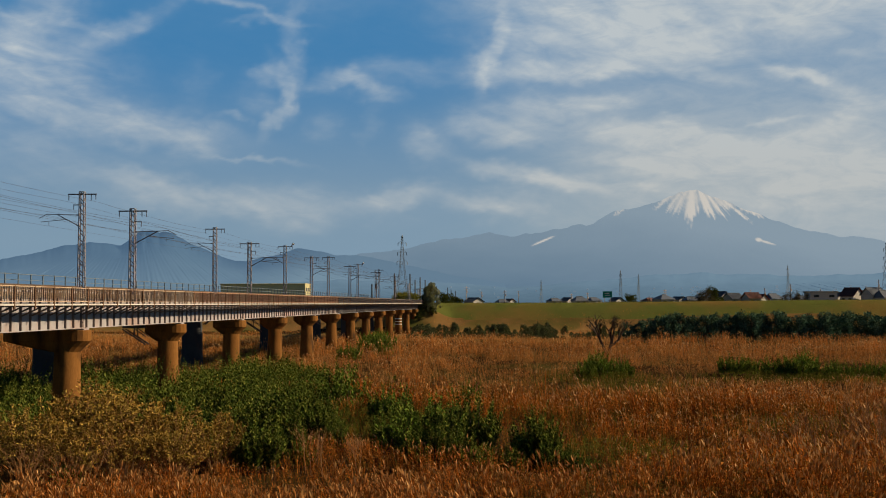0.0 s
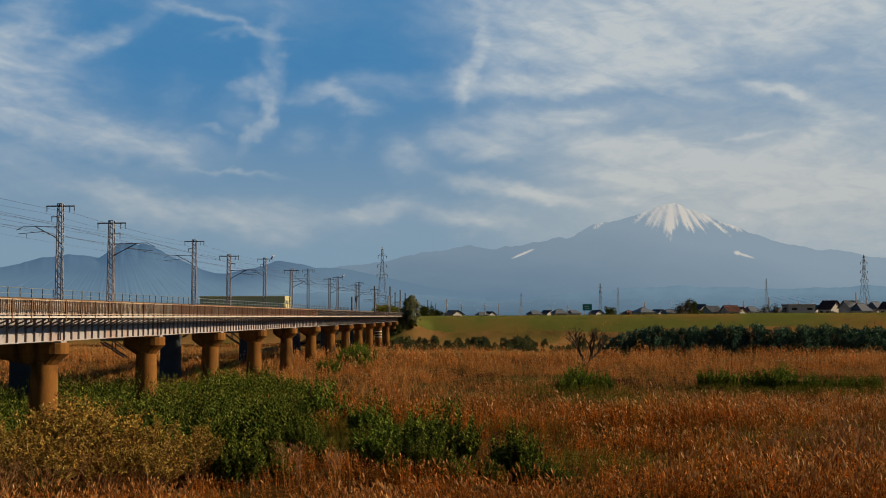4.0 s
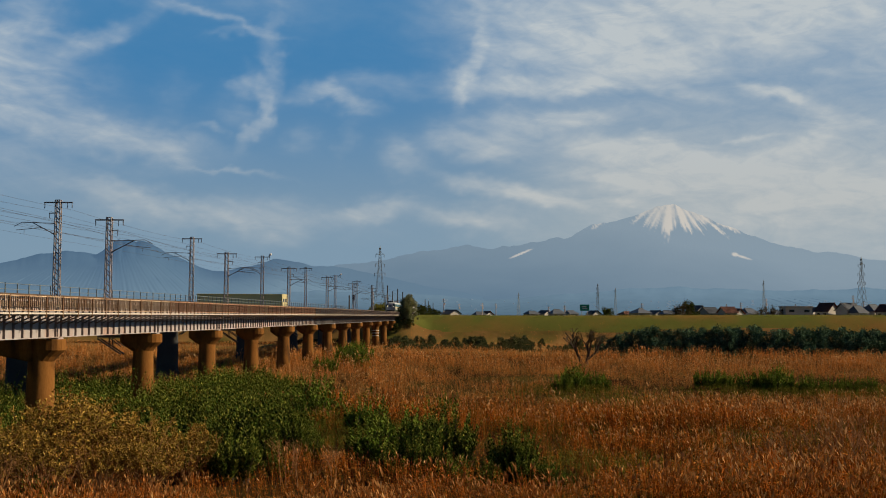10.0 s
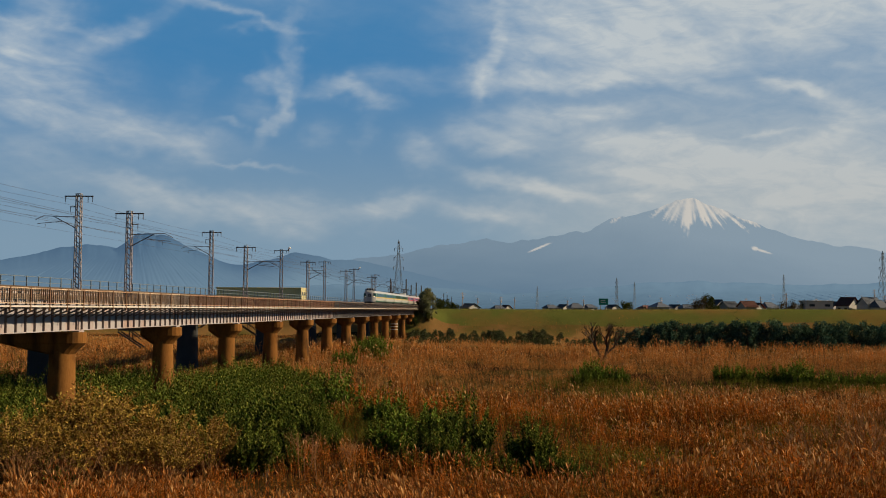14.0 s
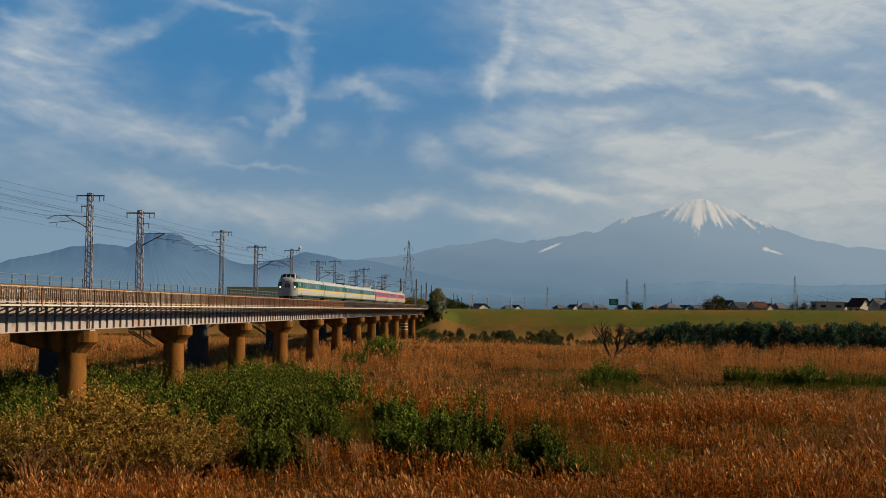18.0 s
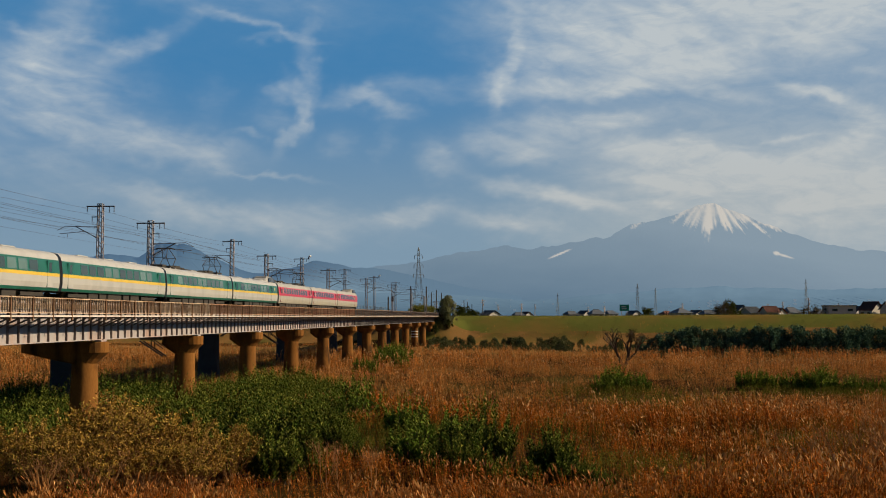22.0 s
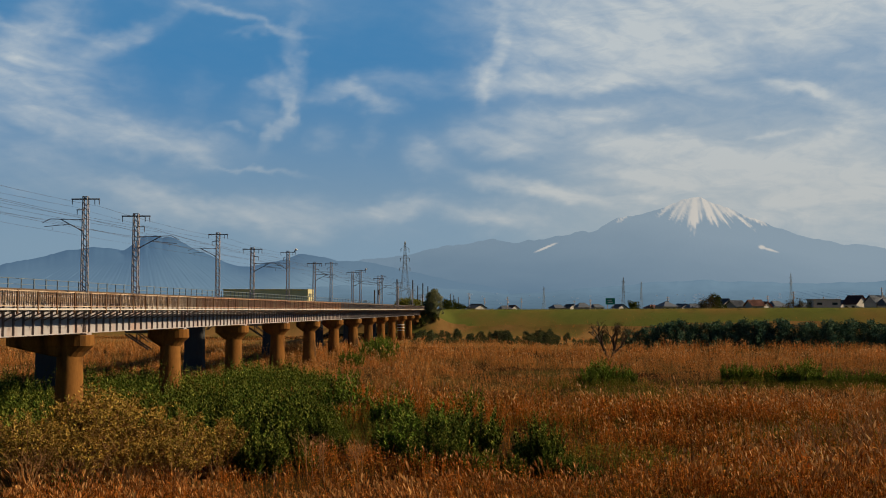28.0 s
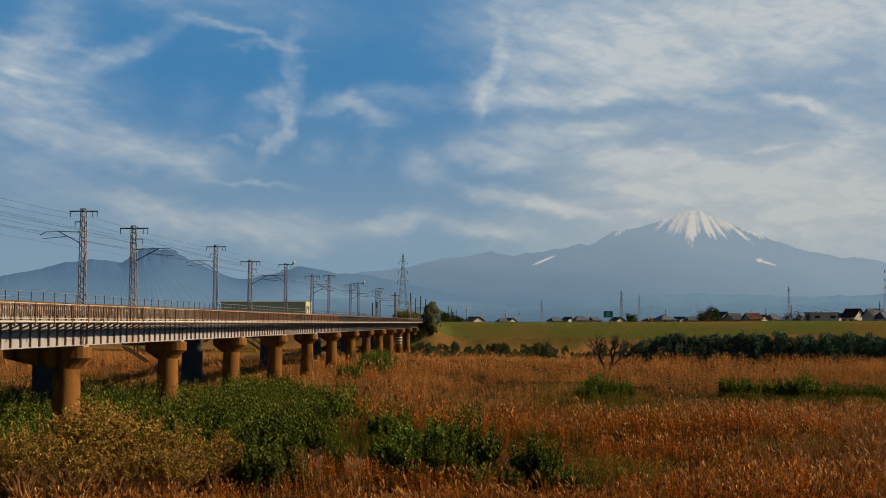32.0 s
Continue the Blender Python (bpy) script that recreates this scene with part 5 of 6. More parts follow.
def tall(x, y):
    """Reed height over the flat: stands and gaps as seen from the dike."""
    h = 2.1 + 0.30 * field_noise(x, y, 15, 1.0) + 0.30 * field_noise(x, y, 4.5, 8.0)
    # front strip, then a gap of weeds behind it for X < 8
    gap = smooth_step(47.5, 49, y) * (1 - smooth_step(76, 88, y)) * (1 - smooth_step(2, 9, x))
    h = h * (1 - gap) + gap * (1.15 + 0.3 * field_noise(x, y, 8, 2.0))
    # thin low band beyond the middle stand
    low = smooth_step(97, 103, y + 3 * field_noise(x, y, 25, 5.0)) * (1 - smooth_step(165, 190, y))
    h = h * (1 - low) + low * (1.05 + 0.25 * field_noise(x, y, 11, 3.0))
    left = smooth_step(-4, -14, x) * smooth_step(88, 96, y) * (1 - smooth_step(185, 200, y))
    h = h * (1 - 0.42 * smooth_step(0.25, 0.95, field_noise(x, y, 7.5, 11.0)))
    # long shallow troughs across the flat
    h = h * (1 - 0.32 * smooth_step(0.15, 0.7, field_noise(x * 0.3, y, 8.0, 12.0)) * smooth_step(50, 56, y))
    h = h * (1 - 0.6 * smooth_step(256, 270, y))
    return np.clip(h + 0.5 * left, 0.5, 2.9)


def sow(y0, y1, density, margin=1.05):
    """Random places in the viewer's wedge between two depths."""
    half = math.tan(radians(26.5)) * margin
    n = int(density * (y1 * y1 - y0 * y0) * half)
    y = np.sqrt(rng.uniform(y0 * y0, y1 * y1, n))
    x = y * rng.uniform(-half, half * 0.93, n) - 0.02 * y
    ok = clear_of_bridge(x, y)
    return x[ok], y[ok]


def reed_beds():
    fine = [reed_template(rng, 3, i % 6 != 0, True) for i in range(12)]
    plain = [reed_template(rng, 4, i % 4 != 0, True) for i in range(12)]
    mid = [reed_template(rng, 4, i % 2 == 0, False) for i in range(8)]
    far = [reed_template(rng, 2, i % 2 == 0, False) for i in range(6)]
    weeds = [reed_template(rng, 6, False, False) for i in range(6)]

    def bed(y0, y1, density, tmpl, label, widen=1.0, mats=None, name="reed_bed", east=False, clump=9, spread=0.28):
        """Reeds in tussocks: each has its own height and sway, with dark gaps between."""
        x, y = sow(y0, y1, density / clump)
        h = tall(x, y) * (1 + 0.16 * field_noise(x, y, 1.3, 9.0))
        patch = field_noise(x, y, 12, 4.0) + 0.6 * field_noise(x, y, 4.5, 6.0)
        tuft = field_noise(x, y, 1.8, 9.0)
        keep = ((in_green(x, y) < 0.15) | (field_noise(x, y, 3.2, 5.0) < -0.3)) & (rng.uniform(0, 1, len(x)) < 0.66 + 0.45 * patch + 0.5 * tuft)
        reedy = h > 1.5
        keep &= reedy | (rng.uniform(0, 1, len(x)) < 0.75)
        if east:
            keep &= rng.uniform(0, 1, len(x)) < smooth_step(-2, 30, x + 6 * field_noise(x, y, 10, 2.5))
        x, y, h = x[keep], y[keep], h[keep]
        h = h * rng.uniform(0.66, 1.16, len(h))
        sway = rng.normal(0, 0.10, (len(x), 2))
        k = rng.integers(max(1, clump // 2), clump + clump // 2 + 1, len(x))
        x, y, h, sway = np.repeat(x, k), np.repeat(y, k), np.repeat(h, k), np.repeat(sway, k, axis=0)
        far = spread * (1 + np.maximum(0, y - 100) / 90)
        dx, dy = rng.normal(0, 1, len(x)), rng.normal(0, 1, len(x))
        sway = sway + 0.10 * np.stack([dx, dy], -1)
        x, y = x + dx * far, y + dy * far
        h = h * rng.uniform(0.84, 1.10, len(h)) * (1 - 0.06 * np.minimum(4, dx * dx + dy * dy))
        k = clear_of_bridge(x, y)
        return scatter(name, x[k], y[k], h[k], tmpl, mats or (REED, PLUME), label, widen=widen, sway=sway[k])
    bed(36, 46.5, 44, plain, "dense dry orange-red reeds in front", 1.3, (FRONT_REED, FRONT_PLUME), clump=7, spread=0.2)
    bed(46.5, 50, 44, fine, "tall dry orange-brown reeds with pale plumes", 1.35, (FRONT_REED, FRONT_PLUME), clump=7, spread=0.2)
    bed(50, 100, 15.0, mid, "dry orange-brown reeds with pale plumes across the flat", 1.45)
    bed(100, 190, 4.0, far, "low dry reeds and weeds across the middle of the flat", 2.0, (REED_GOLD, PLUME_GOLD))
    bed(190, 262, 1.8, far, "far stand of dry golden-brown reeds", 2.6, (REED_GOLD, PLUME_GOLD), clump=5)
    bed(262, 363, 1.9, far, "thin brown grass before the far dike", 4.0, (REED_GOLD, PLUME_GOLD), clump=5)
    tufts = [reed_template(rng, 1, True, False) for i in range(6)]
    bed(50, 100, 6.5, tufts, "pale-plumed tall reeds", 1.2, (REED_GOLD, PLUME_GOLD), east=True, clump=4)
    bed(100, 200, 2.6, tufts, "pale-plumed reeds in the middle of the flat", 2.0, (REED_GOLD, PLUME_GOLD), east=True, clump=4)
    # brown weeds fill the low gaps
    for y0, y1, dens, wd in ((44, 100, 3.0, 2.6), (100, 190, 1.6, 3.4), (190, 350, 0.5, 4.5)):
        x, y = sow(y0, y1, dens)
        h = tall(x, y) * rng.uniform(0.4, 0.72, len(x))
        k = in_green(x, y) < 9
        ob = scatter("weed_cover", x[k], y[k], h[k], weeds, (WEED if y0 < 100 else STRAW, PLUME), "brown and olive weeds among the reeds" if y0 < 100 else "pale dry grass between the reed stands", wild=0.25, widen=wd)
        tagged(ob, category="weeds")
    for cx, cy, rx, ry, cnt in ((21, 76, 5, 6, 900), (26, 88, 8, 5, 700), (12, 112, 9, 8, 800), (36, 128, 12, 6, 900), (-8, 100, 6, 10, 500), (4, 84, 5, 8, 400), (15, 60, 5, 4, 500), (34, 134, 9, 3, 1200), (41, 133, 8, 3, 800), (10, 127, 6, 4, 700), (-9, 77, 5, 7, 900), (-13, 86, 4, 6, 500), (6, 66, 4, 4, 400)):
        x, y = cx + rx * rng.normal(0, 0.6, cnt), cy + ry * rng.normal(0, 0.6, cnt)
        ob = scatter("green_grass", x, y, rng.uniform(0.7, 1.3, cnt), weeds, (OLIVE_GRASS, PLUME), "olive-green grass in a gap of the reeds", wild=0.3, widen=2.6)
        tagged(ob, category="grass")
    # short grass on the far dike's face
    n = 26000
    x, y = rng.uniform(-60, 130, n) * 1.25, rng.uniform(DIKE_Y - 15, DIKE_Y + 5, n)
    k = clear_of_bridge(x, y)
    tuft = [reed_template(rng, 4, False, False) for i in range(4)]
    ob = scatter("dike_turf", x[k], y[k], rng.uniform(0.2, 0.4, k.sum()), tuft, (TURF, TURF), "rough yellow-green grass on the dike", wild=0.3, widen=6.5)
    tagged(ob, category="grass")


OLIVE_GRASS = leaf_mat("olive grass blade", (0.10, 0.105, 0.014), (0.14, 0.12, 0.016), (0.17, 0.15, 0.03), 0.25, 0.3)
TURF = leaf_mat("dike turf blade", (0.140, 0.172, 0.034), (0.180, 0.172, 0.045), (0.22, 0.20, 0.060), 0.3, 0.05, 0.3)


def leaf_cloud(n, size, shape, r, aspect=0.45, up=0.0):
    """Small folded leaves at places given by shape(n) -> (n, 3)."""
    c = shape(n)
    d = r.normal(size=(n, 3))
    d[:, 2] += up
    d /= np.linalg.norm(d, axis=1, keepdims=True)
    s = np.cross(d, r.normal(size=(n, 3)))
    s /= np.linalg.norm(s, axis=1, keepdims=True) + 1e-9
    k = size * r.uniform(0.6, 1.35, n)[:, None]
    v = np.stack([c, c + d * k * 0.5 - s * k * aspect * 0.5, c + d * k, c + d * k * 0.5 + s * k * aspect * 0.5], 1).reshape(-1, 3)
    f = np.arange(4 * n).reshape(-1, 4)
    return v, f


def lobes(r, n, w, h, base=0.25, squash=1.0):
    """Clump centres and sizes that give a crown an uneven outline with gaps."""
    out = []
    for i in range(n):
        a, u = r.uniform(0, 6.28), r.uniform(0, 1) ** 0.6
        z = base * h + (1 - base) * h * r.uniform(0.05, 0.95)
        taper = 1 - 0.65 * ((z / h - base) / (1 - base)) ** 1.5
        out.append((w * u * taper * math.cos(a), w * u * taper * math.sin(a) * squash, z, w * r.uniform(0.16, 0.32)))
    return out


def shrub_meshes(name, r, w, h, leaves, size, leaf, clumps=16, base=0.15, up=0.3, stems=7, sparse=0.0, aspect=0.45, conical=False, bark=None):
    L = lobes(r, clumps, w, h * 0.93, base)
    if conical:
        L = [(a * (1.15 - z / h), b * (1.15 - z / h), z, q * (1.2 - 0.7 * z / h)) for a, b, z, q in L]

    def shape(n):
        k = r.integers(0, len(L), n)
        q = np.array(L)[k]
        p = r.normal(size=(n, 3))
        p /= np.linalg.norm(p, axis=1, keepdims=True)
        p *= (r.uniform(0.35, 1.0, n) ** 0.6)[:, None] * q[:, 3:4]
        p[:, 2] *= 1.35
        return np.maximum(q[:, :3] + p, [[-1e9, -1e9, 0.03]])
    v, f = leaf_cloud(leaves, size, shape, r, aspect, up)
    crown = array_mesh("crown", v, f, leaf)
    g = Geo()
    for i in range(stems):
        x, y, z, q = L[i % len(L)]
        p0 = Vector((r.uniform(-0.15, 0.15) * w, r.uniform(-0.15, 0.15) * w, -0.15))
        p1 = Vector((x * 0.45, y * 0.45, z * 0.55))
        p2 = Vector((x, y, z + q * 0.4))
        rad = 0.012 * h + 0.01
        g.tube(p0, p1, rad, rad * 0.65, 5, False).tube(p1, p2, rad * 0.65, rad * 0.2, 5, False)
        for j in range(3):
            e = p1.lerp(p2, r.uniform(0.2, 0.9))
            g.tube(e, e + Vector((r.normal() * q, r.normal() * q, abs(r.normal()) * q)), rad * 0.3, rad * 0.1, 4, False)
    return crown, g.mesh("limb_frame", bark or BARK)


def plant(name, meshes, m, label, category, group):
    t = thing(name, m, label, category, group)
    part("crown", meshes[0], None, t)
    part("limb_frame", meshes[1], None, t)
    return t


def at_ground(x, y, s=1.0, turn=0.0, dz=0.0):
    z = float(ground_z(np.array([float(x)]), np.array([float(y)]))[0])
    return pose(x, y, z + dz, 0, 0, turn) @ Matrix.Diagonal((s, s, s, 1))


def spires(r, x, y, z, h, m, reach, leaf, lx, ly):
    """Upright leafy stems: m leaves round each, long below and short at the tip, rising outwards."""
    n = len(x)
    u = (np.arange(m)[None] + r.uniform(0, 1, (n, m))) / m
    u = 0.08 + 0.92 * u ** 0.8
    a = np.arange(m)[None] * 2.4 + r.uniform(0, 6.28, (n, 1)) + r.normal(0, 0.3, (n, m))
    L = reach * (1.15 - 0.85 * u ** 1.5) * r.uniform(0.7, 1.3, (n, m))
    bend = u ** 1.5 * h[:, None]
    c = np.stack([x[:, None] + lx[:, None] * bend, y[:, None] + ly[:, None] * bend, z[:, None] + h[:, None] * u], -1)
    d = np.stack([np.cos(a), np.sin(a), r.uniform(0.5, 2.2, a.shape)], -1)
    d /= np.linalg.norm(d, axis=-1, keepdims=True)
    s = np.stack([-np.sin(a), np.cos(a), r.uniform(-0.5, 0.5, a.shape)], -1)
    w = leaf * (L / reach)[..., None]
    L = L[..., None]
    drop = np.array([0, 0, 0.12]) * L
    q = [c, c + d * L * 0.5 - s * w, c + d * L - drop, c + d * L * 0.5 + s * w]
    v = np.stack(q, 2).reshape(-1, 3)
    return v, np.arange(len(v)).reshape(-1, 4)


def weeds_green():
    """Tall leafy green weeds beside the bridge, in clumps of spires."""
    n = 4600
    x, y = rng.uniform(-56, -12, n), rng.uniform(50, 128, n)
    d = in_green(x, y)
    k = (d > 0.10) & clear_of_bridge(x, y) & (field_noise(x, y, 3.2, 5.0) > -0.12 + 0.2 * rng.uniform(-1, 1, n))
    x, y = x[k], y[k]
    h = np.clip(8.9 - 0.049 * y, 1.4, 4.2) * (0.36 + 0.66 * rng.uniform(0, 1, len(x)) ** 1.4) * np.clip(1 + 0.4 * field_noise(x, y, 5.5, 15.0), 0.5, 1.2) * np.clip(0.5 + 1.1 * in_green(x, y), 0.5, 1.0)
    sway = rng.normal(0, 0.16, (len(x), 2))
    k = rng.integers(3, 9, len(x))
    x, y, h, sway = np.repeat(x, k), np.repeat(y, k), np.repeat(h, k), np.repeat(sway, k, axis=0)
    dx, dy = rng.normal(0, 0.26, len(x)), rng.normal(0, 0.26, len(x))
    h = h * rng.uniform(0.7, 1.08, len(h))
    x, y = x + dx, y + dy
    v, f = spires(rng, x, y, ground_z(x, y), h, 30, 0.46, 0.072, sway[:, 0] + 0.25 * dx, sway[:, 1] + 0.25 * dy)
    tagged(new("green_weeds", array_mesh("green_weeds", v, f, GREEN)), "dense tall green leafy weeds beside the bridge piers", "weeds", kind="stuff")


def spire_shrub(r, w, h, count, m, reach, leaf, material, bark=None):
    """A shrub of many leafy shoots that fan out from its foot, uneven in height; returns crown and stems."""
    a, q = r.uniform(0, 6.28, count), np.sqrt(r.uniform(0, 1, count)) * w
    x, y = q * np.cos(a), q * np.sin(a)
    top = h * (1.02 - 0.45 * (q / w) ** 1.6) * r.uniform(0.55, 1.06, count)
    lx, ly = 0.22 * x / w + r.normal(0, 0.10, count), 0.22 * y / w + r.normal(0, 0.10, count)
    v, f = spires(r, x * 0.8, y * 0.8, np.zeros(count), top, m, reach, leaf, lx, ly)
    v[:, 2] = np.maximum(v[:, 2], 0.02)
    g = Geo()
    for i in range(0, count, 2):
        rad = 0.010 * h
        p = Vector((x[i] * 0.8, y[i] * 0.8, -0.12))
        tip = Vector((x[i] * 0.8 + lx[i] * top[i] * 0.6, y[i] * 0.8 + ly[i] * top[i] * 0.6, top[i] * 0.75))
        g.tube(p, tip, rad, rad * 0.3, 5, False)
    return array_mesh("crown", v, f, material), g.mesh("limb_frame", bark or BARK)


def willow_shrub(r, w, h, stems=34, twigs=9, leaves=13):
    """An airy willow: thin rods fan out from the foot, with side twigs and small narrow leaves along them."""
    g = Geo()
    V = []
    for i in range(stems):
        a, out = r.uniform(0, 6.28), w * math.sqrt(r.uniform(0.02, 1))
        top = h * (1.03 - 0.5 * (out / w) ** 2) * r.uniform(0.7, 1.05)
        p = [Vector((0.12 * out * math.cos(a), 0.12 * out * math.sin(a), -0.1)), Vector((0.42 * out * math.cos(a), 0.42 * out * math.sin(a), 0.42 * top)),
             Vector((out * math.cos(a), out * math.sin(a), top))]
        g.tube(p[0], p[1], 0.026, 0.018, 5, False).tube(p[1], p[2], 0.018, 0.005, 5, False)
        for k in range(twigs):
            u = r.uniform(0.25, 1.0)
            b = p[1].lerp(p[2], u)
            e = b + Vector((r.normal() * 0.24, r.normal() * 0.24, r.uniform(0.1, 0.5)))
            g.tube(b, e, 0.008, 0.004, 4, False)
            for _ in range(leaves):
                c = np.array(b.lerp(e, r.uniform(0.1, 1.05))) + r.normal(0, 0.035, 3)
                d = r.normal(size=3) + np.array([0, 0, 0.5])
                d /= np.linalg.norm(d)
                s = np.cross(d, r.normal(size=3))
                s /= np.linalg.norm(s) + 1e-9
                L = r.uniform(0.09, 0.19)
                V += [c, c + d * L * 0.5 - s * L * 0.2, c + d * L, c + d * L * 0.5 + s * L * 0.2]
    v = np.array(V)
    return array_mesh("crown", v, np.arange(len(v)).reshape(-1, 4), OLIVE), g.mesh("limb_frame", TWIG)


def shrubs():
    r = np.random.default_rng(11)
    big = [spire_shrub(r, 1.4, 3.6, 90, 50, 0.40, 0.085, GREEN) for _ in range(3)]
    dark = [spire_shrub(r, 1.3, 2.6, 76, 42, 0.36, 0.075, GREEN) for _ in range(2)]
    willow = [willow_shrub(r, 2.1, 3.3) for _ in range(3)]
    small = [spire_shrub(r, 1.4, 2.3, 44, 34, 0.36, 0.08, BUSH) for _ in range(3)]
    g1, g2, g3 = "shrubs on the flat", "willow shrubs", "small green bushes"
    for i, (x, y, s) in enumerate(((-3.9, 62.5, 0.98), (-2.4, 63, 1.22), (-5.3, 61, 0.72), (-0.9, 60.5, 0.66), (1.3, 61.5, 1.0), (0.1, 59.5, 0.6), (2.9, 60, 0.66), (3.9, 58.8, 0.5), (-3.2, 59.0, 0.82), (-1.8, 58.5, 0.74), (1.9, 60.0, 0.78))):
        plant("shrub", (big if s > 0.8 else dark)[i % 2], at_ground(x, y, s, 70 * i), "dense dark green leafy shrub among the reeds", "shrub", g1)
    for i, (x, y, s) in enumerate(((-10.5, 66, 0.6), (-12.5, 64, 0.9), (-14.2, 66, 1.2), (-15.5, 62, 1.05), (-8.2, 70, 0.5), (-11.2, 60, 0.6), (-13.4, 58.5, 0.9), (-16.6, 68, 1.2), (-11.8, 70, 0.8),
                                   (-33.5, 74, 1.1), (-35.5, 80, 1.15), (-37.5, 84, 1.1), (-34.5, 70, 0.95), (-38.5, 76, 1.2), (-40.5, 90, 1.1), (-30.5, 71, 0.9), (-32, 67, 0.95), (-36.5, 72, 1.1), (-42, 84, 1.1), (-29.5, 66, 0.85), (-31.5, 62, 0.95), (-34, 64, 1.0),
                                   (-26, 72, 0.8), (-22, 70, 0.9), (-19, 66, 0.8))):
        plant("shrub", (dark if i % 2 else big)[i % 2], at_ground(x, y, s, 50 * i + 20), "dark green leafy shrub at the edge of the weeds", "shrub", g1)
    for i, (x, y, s) in enumerate(((-25.5, 60, 1.0), (-22.6, 57, 1.4), (-20.0, 56, 1.3), (-17.8, 58, 1.15), (-23.4, 53, 1.1), (-20.6, 51.5, 1.05), (-16.6, 54, 0.95),
                                   (-27.4, 57, 0.95), (-15.4, 57.5, 0.95), (-18.2, 52.5, 0.9), (-24.8, 66, 1.15), (-21.5, 61, 1.3))):
        plant("willow_shrub", willow[i % 3], at_ground(x, y, s, 40 * i), "sparse willow shrub with yellowing olive leaves", "shrub", g2)
    for i, (x, y, s) in enumerate(((-6.6, 66, 1.1), (-5.0, 72, 1.2), (-8.4, 78, 1.1), (9.6, 128, 1.3), (11.0, 131, 1.1), (8.2, 126, 0.9), (12.6, 129, 1.0), (31.5, 136, 1.2), (33.6, 134, 1.4), (35.4, 137, 1.2),
                                   (27.0, 140, 1.1), (29.2, 141, 1.0), (37.4, 133, 1.0), (39.5, 132, 0.9), (-13.5, 88, 1.4), (-15.0, 98, 1.4), (-24, 165, 1.2), (-22, 190, 1.6), (-23.5, 205, 1.5), (-25, 198, 1.6), (-26.5, 215, 1.5),
                                   (-20.5, 180, 1.1), (-28, 240, 1.3), (42, 133, 0.9), (45, 135, 0.8), (-10.2, 96, 0.9), (-4, 92, 0.9))):
        plant("bush", small[i % 3], at_ground(x, y, 1.22 * s, 65 * i), "small bright green bush in the brown field", "bush", g3)
    # evergreen hedge of trees along the far side
    hedge = [shrub_meshes("tree", r, 2.3, 6.2, 2000, 0.42, DARK, 34, 0.02, 0.2, 6) for _ in range(4)]
    i = 0
    x = 25.5
    while x < 118:
        y = 252 + 0.12 * (x - 25) + r.uniform(-2, 2)
        s = r.uniform(0.98, 1.14) * (0.62 + 0.38 * min(1, (x - 23) / 14))
        plant("hedge_tree", hedge[i % 4], at_ground(x, y, s, 83 * i), "dark evergreen tree in a dense hedge row", "tree", "hedge row trees")
        i += 1
        x += r.uniform(1.1, 1.6)
    low = [shrub_meshes("tree", r, 3.0, 5.6, 1700, 0.5, THICKET, 24, 0.02, 0.2, 6) for _ in range(2)]
    # lower thicket at the foot of the far dike
    nests = [(r.uniform(-26, 28), r.uniform(290, 326)) for _ in range(11)]
    for k in range(182):
        if k >= 160:
            x, y, s = r.uniform(-30, -17), r.uniform(330, 356), r.uniform(0.2, 0.42)
        elif k < 95:
            x, y, s = r.uniform(-27, 29), 284 + r.uniform(-5, 5), r.uniform(0.15, 0.30)
        else:
            x, y = nests[k % 11]
            x, y, s = x + r.normal() * 1.8, y + r.normal() * 2.5, 0.24 + 0.42 * r.uniform(0, 1) ** 2
        plant("thicket_bush", low[k % 2], at_ground(x, y, s, 37 * k), "low dark olive thicket bush below the dike", "bush", "thicket bushes")


def saplings():
    """Bare saplings that stand up out of the reeds."""
    r = np.random.default_rng(31)
    shapes = []
    for _ in range(3):
        g = Geo()

        def grow(p, d, length, rad, depth):
            q = p + d * length
            g.tube(p, q, rad, rad * 0.6, 4, False)
            if depth:
                for k in range(3):
                    e = (d + Vector((r.normal() * 0.4, r.normal() * 0.4, abs(r.normal()) * 0.3))).normalized()
                    grow(p.lerp(q, r.uniform(0.55, 1.0)), e, length * r.uniform(0.5, 0.8), rad * 0.6, depth - 1)
        for i in range(3):
            grow(Vector((r.normal() * 0.2, r.normal() * 0.2, -0.1)), Vector((r.normal() * 0.3, r.normal() * 0.3, 1)).normalized(), 1.5, 0.028, 3)
        shapes.append(g.mesh("branch_frame", TWIG))
    for i, (x, y, s) in enumerate(((21.5, 72, 0.95), (19.2, 70, 0.8), (23.6, 74, 1.0), (17.2, 69, 0.75), (25.4, 72, 0.9), (15.4, 72, 0.7), (22.2, 66, 0.8), (24.6, 80, 0.9),
                                   (16.5, 60, 1.2), (18.8, 60, 1.3), (15.2, 62, 1.0), (17.6, 58, 1.05), (20.2, 63, 1.1), (-9.2, 56, 0.8), (-10.4, 57.5, 0.85), (-7.8, 57, 0.7), (-19.2, 48.8, 0.9), (-21.6, 49.2, 0.95), (13.0, 63, 0.6), (27.5, 78, 0.9))):
        t = thing("sapling", at_ground(x, y, s, 57 * i), "bare brown sapling standing in the reeds", "sapling", "bare saplings")
        part("branch_frame", shapes[i % 3], None, t)


weeds_green()
shrubs()
saplings()
reed_beds()


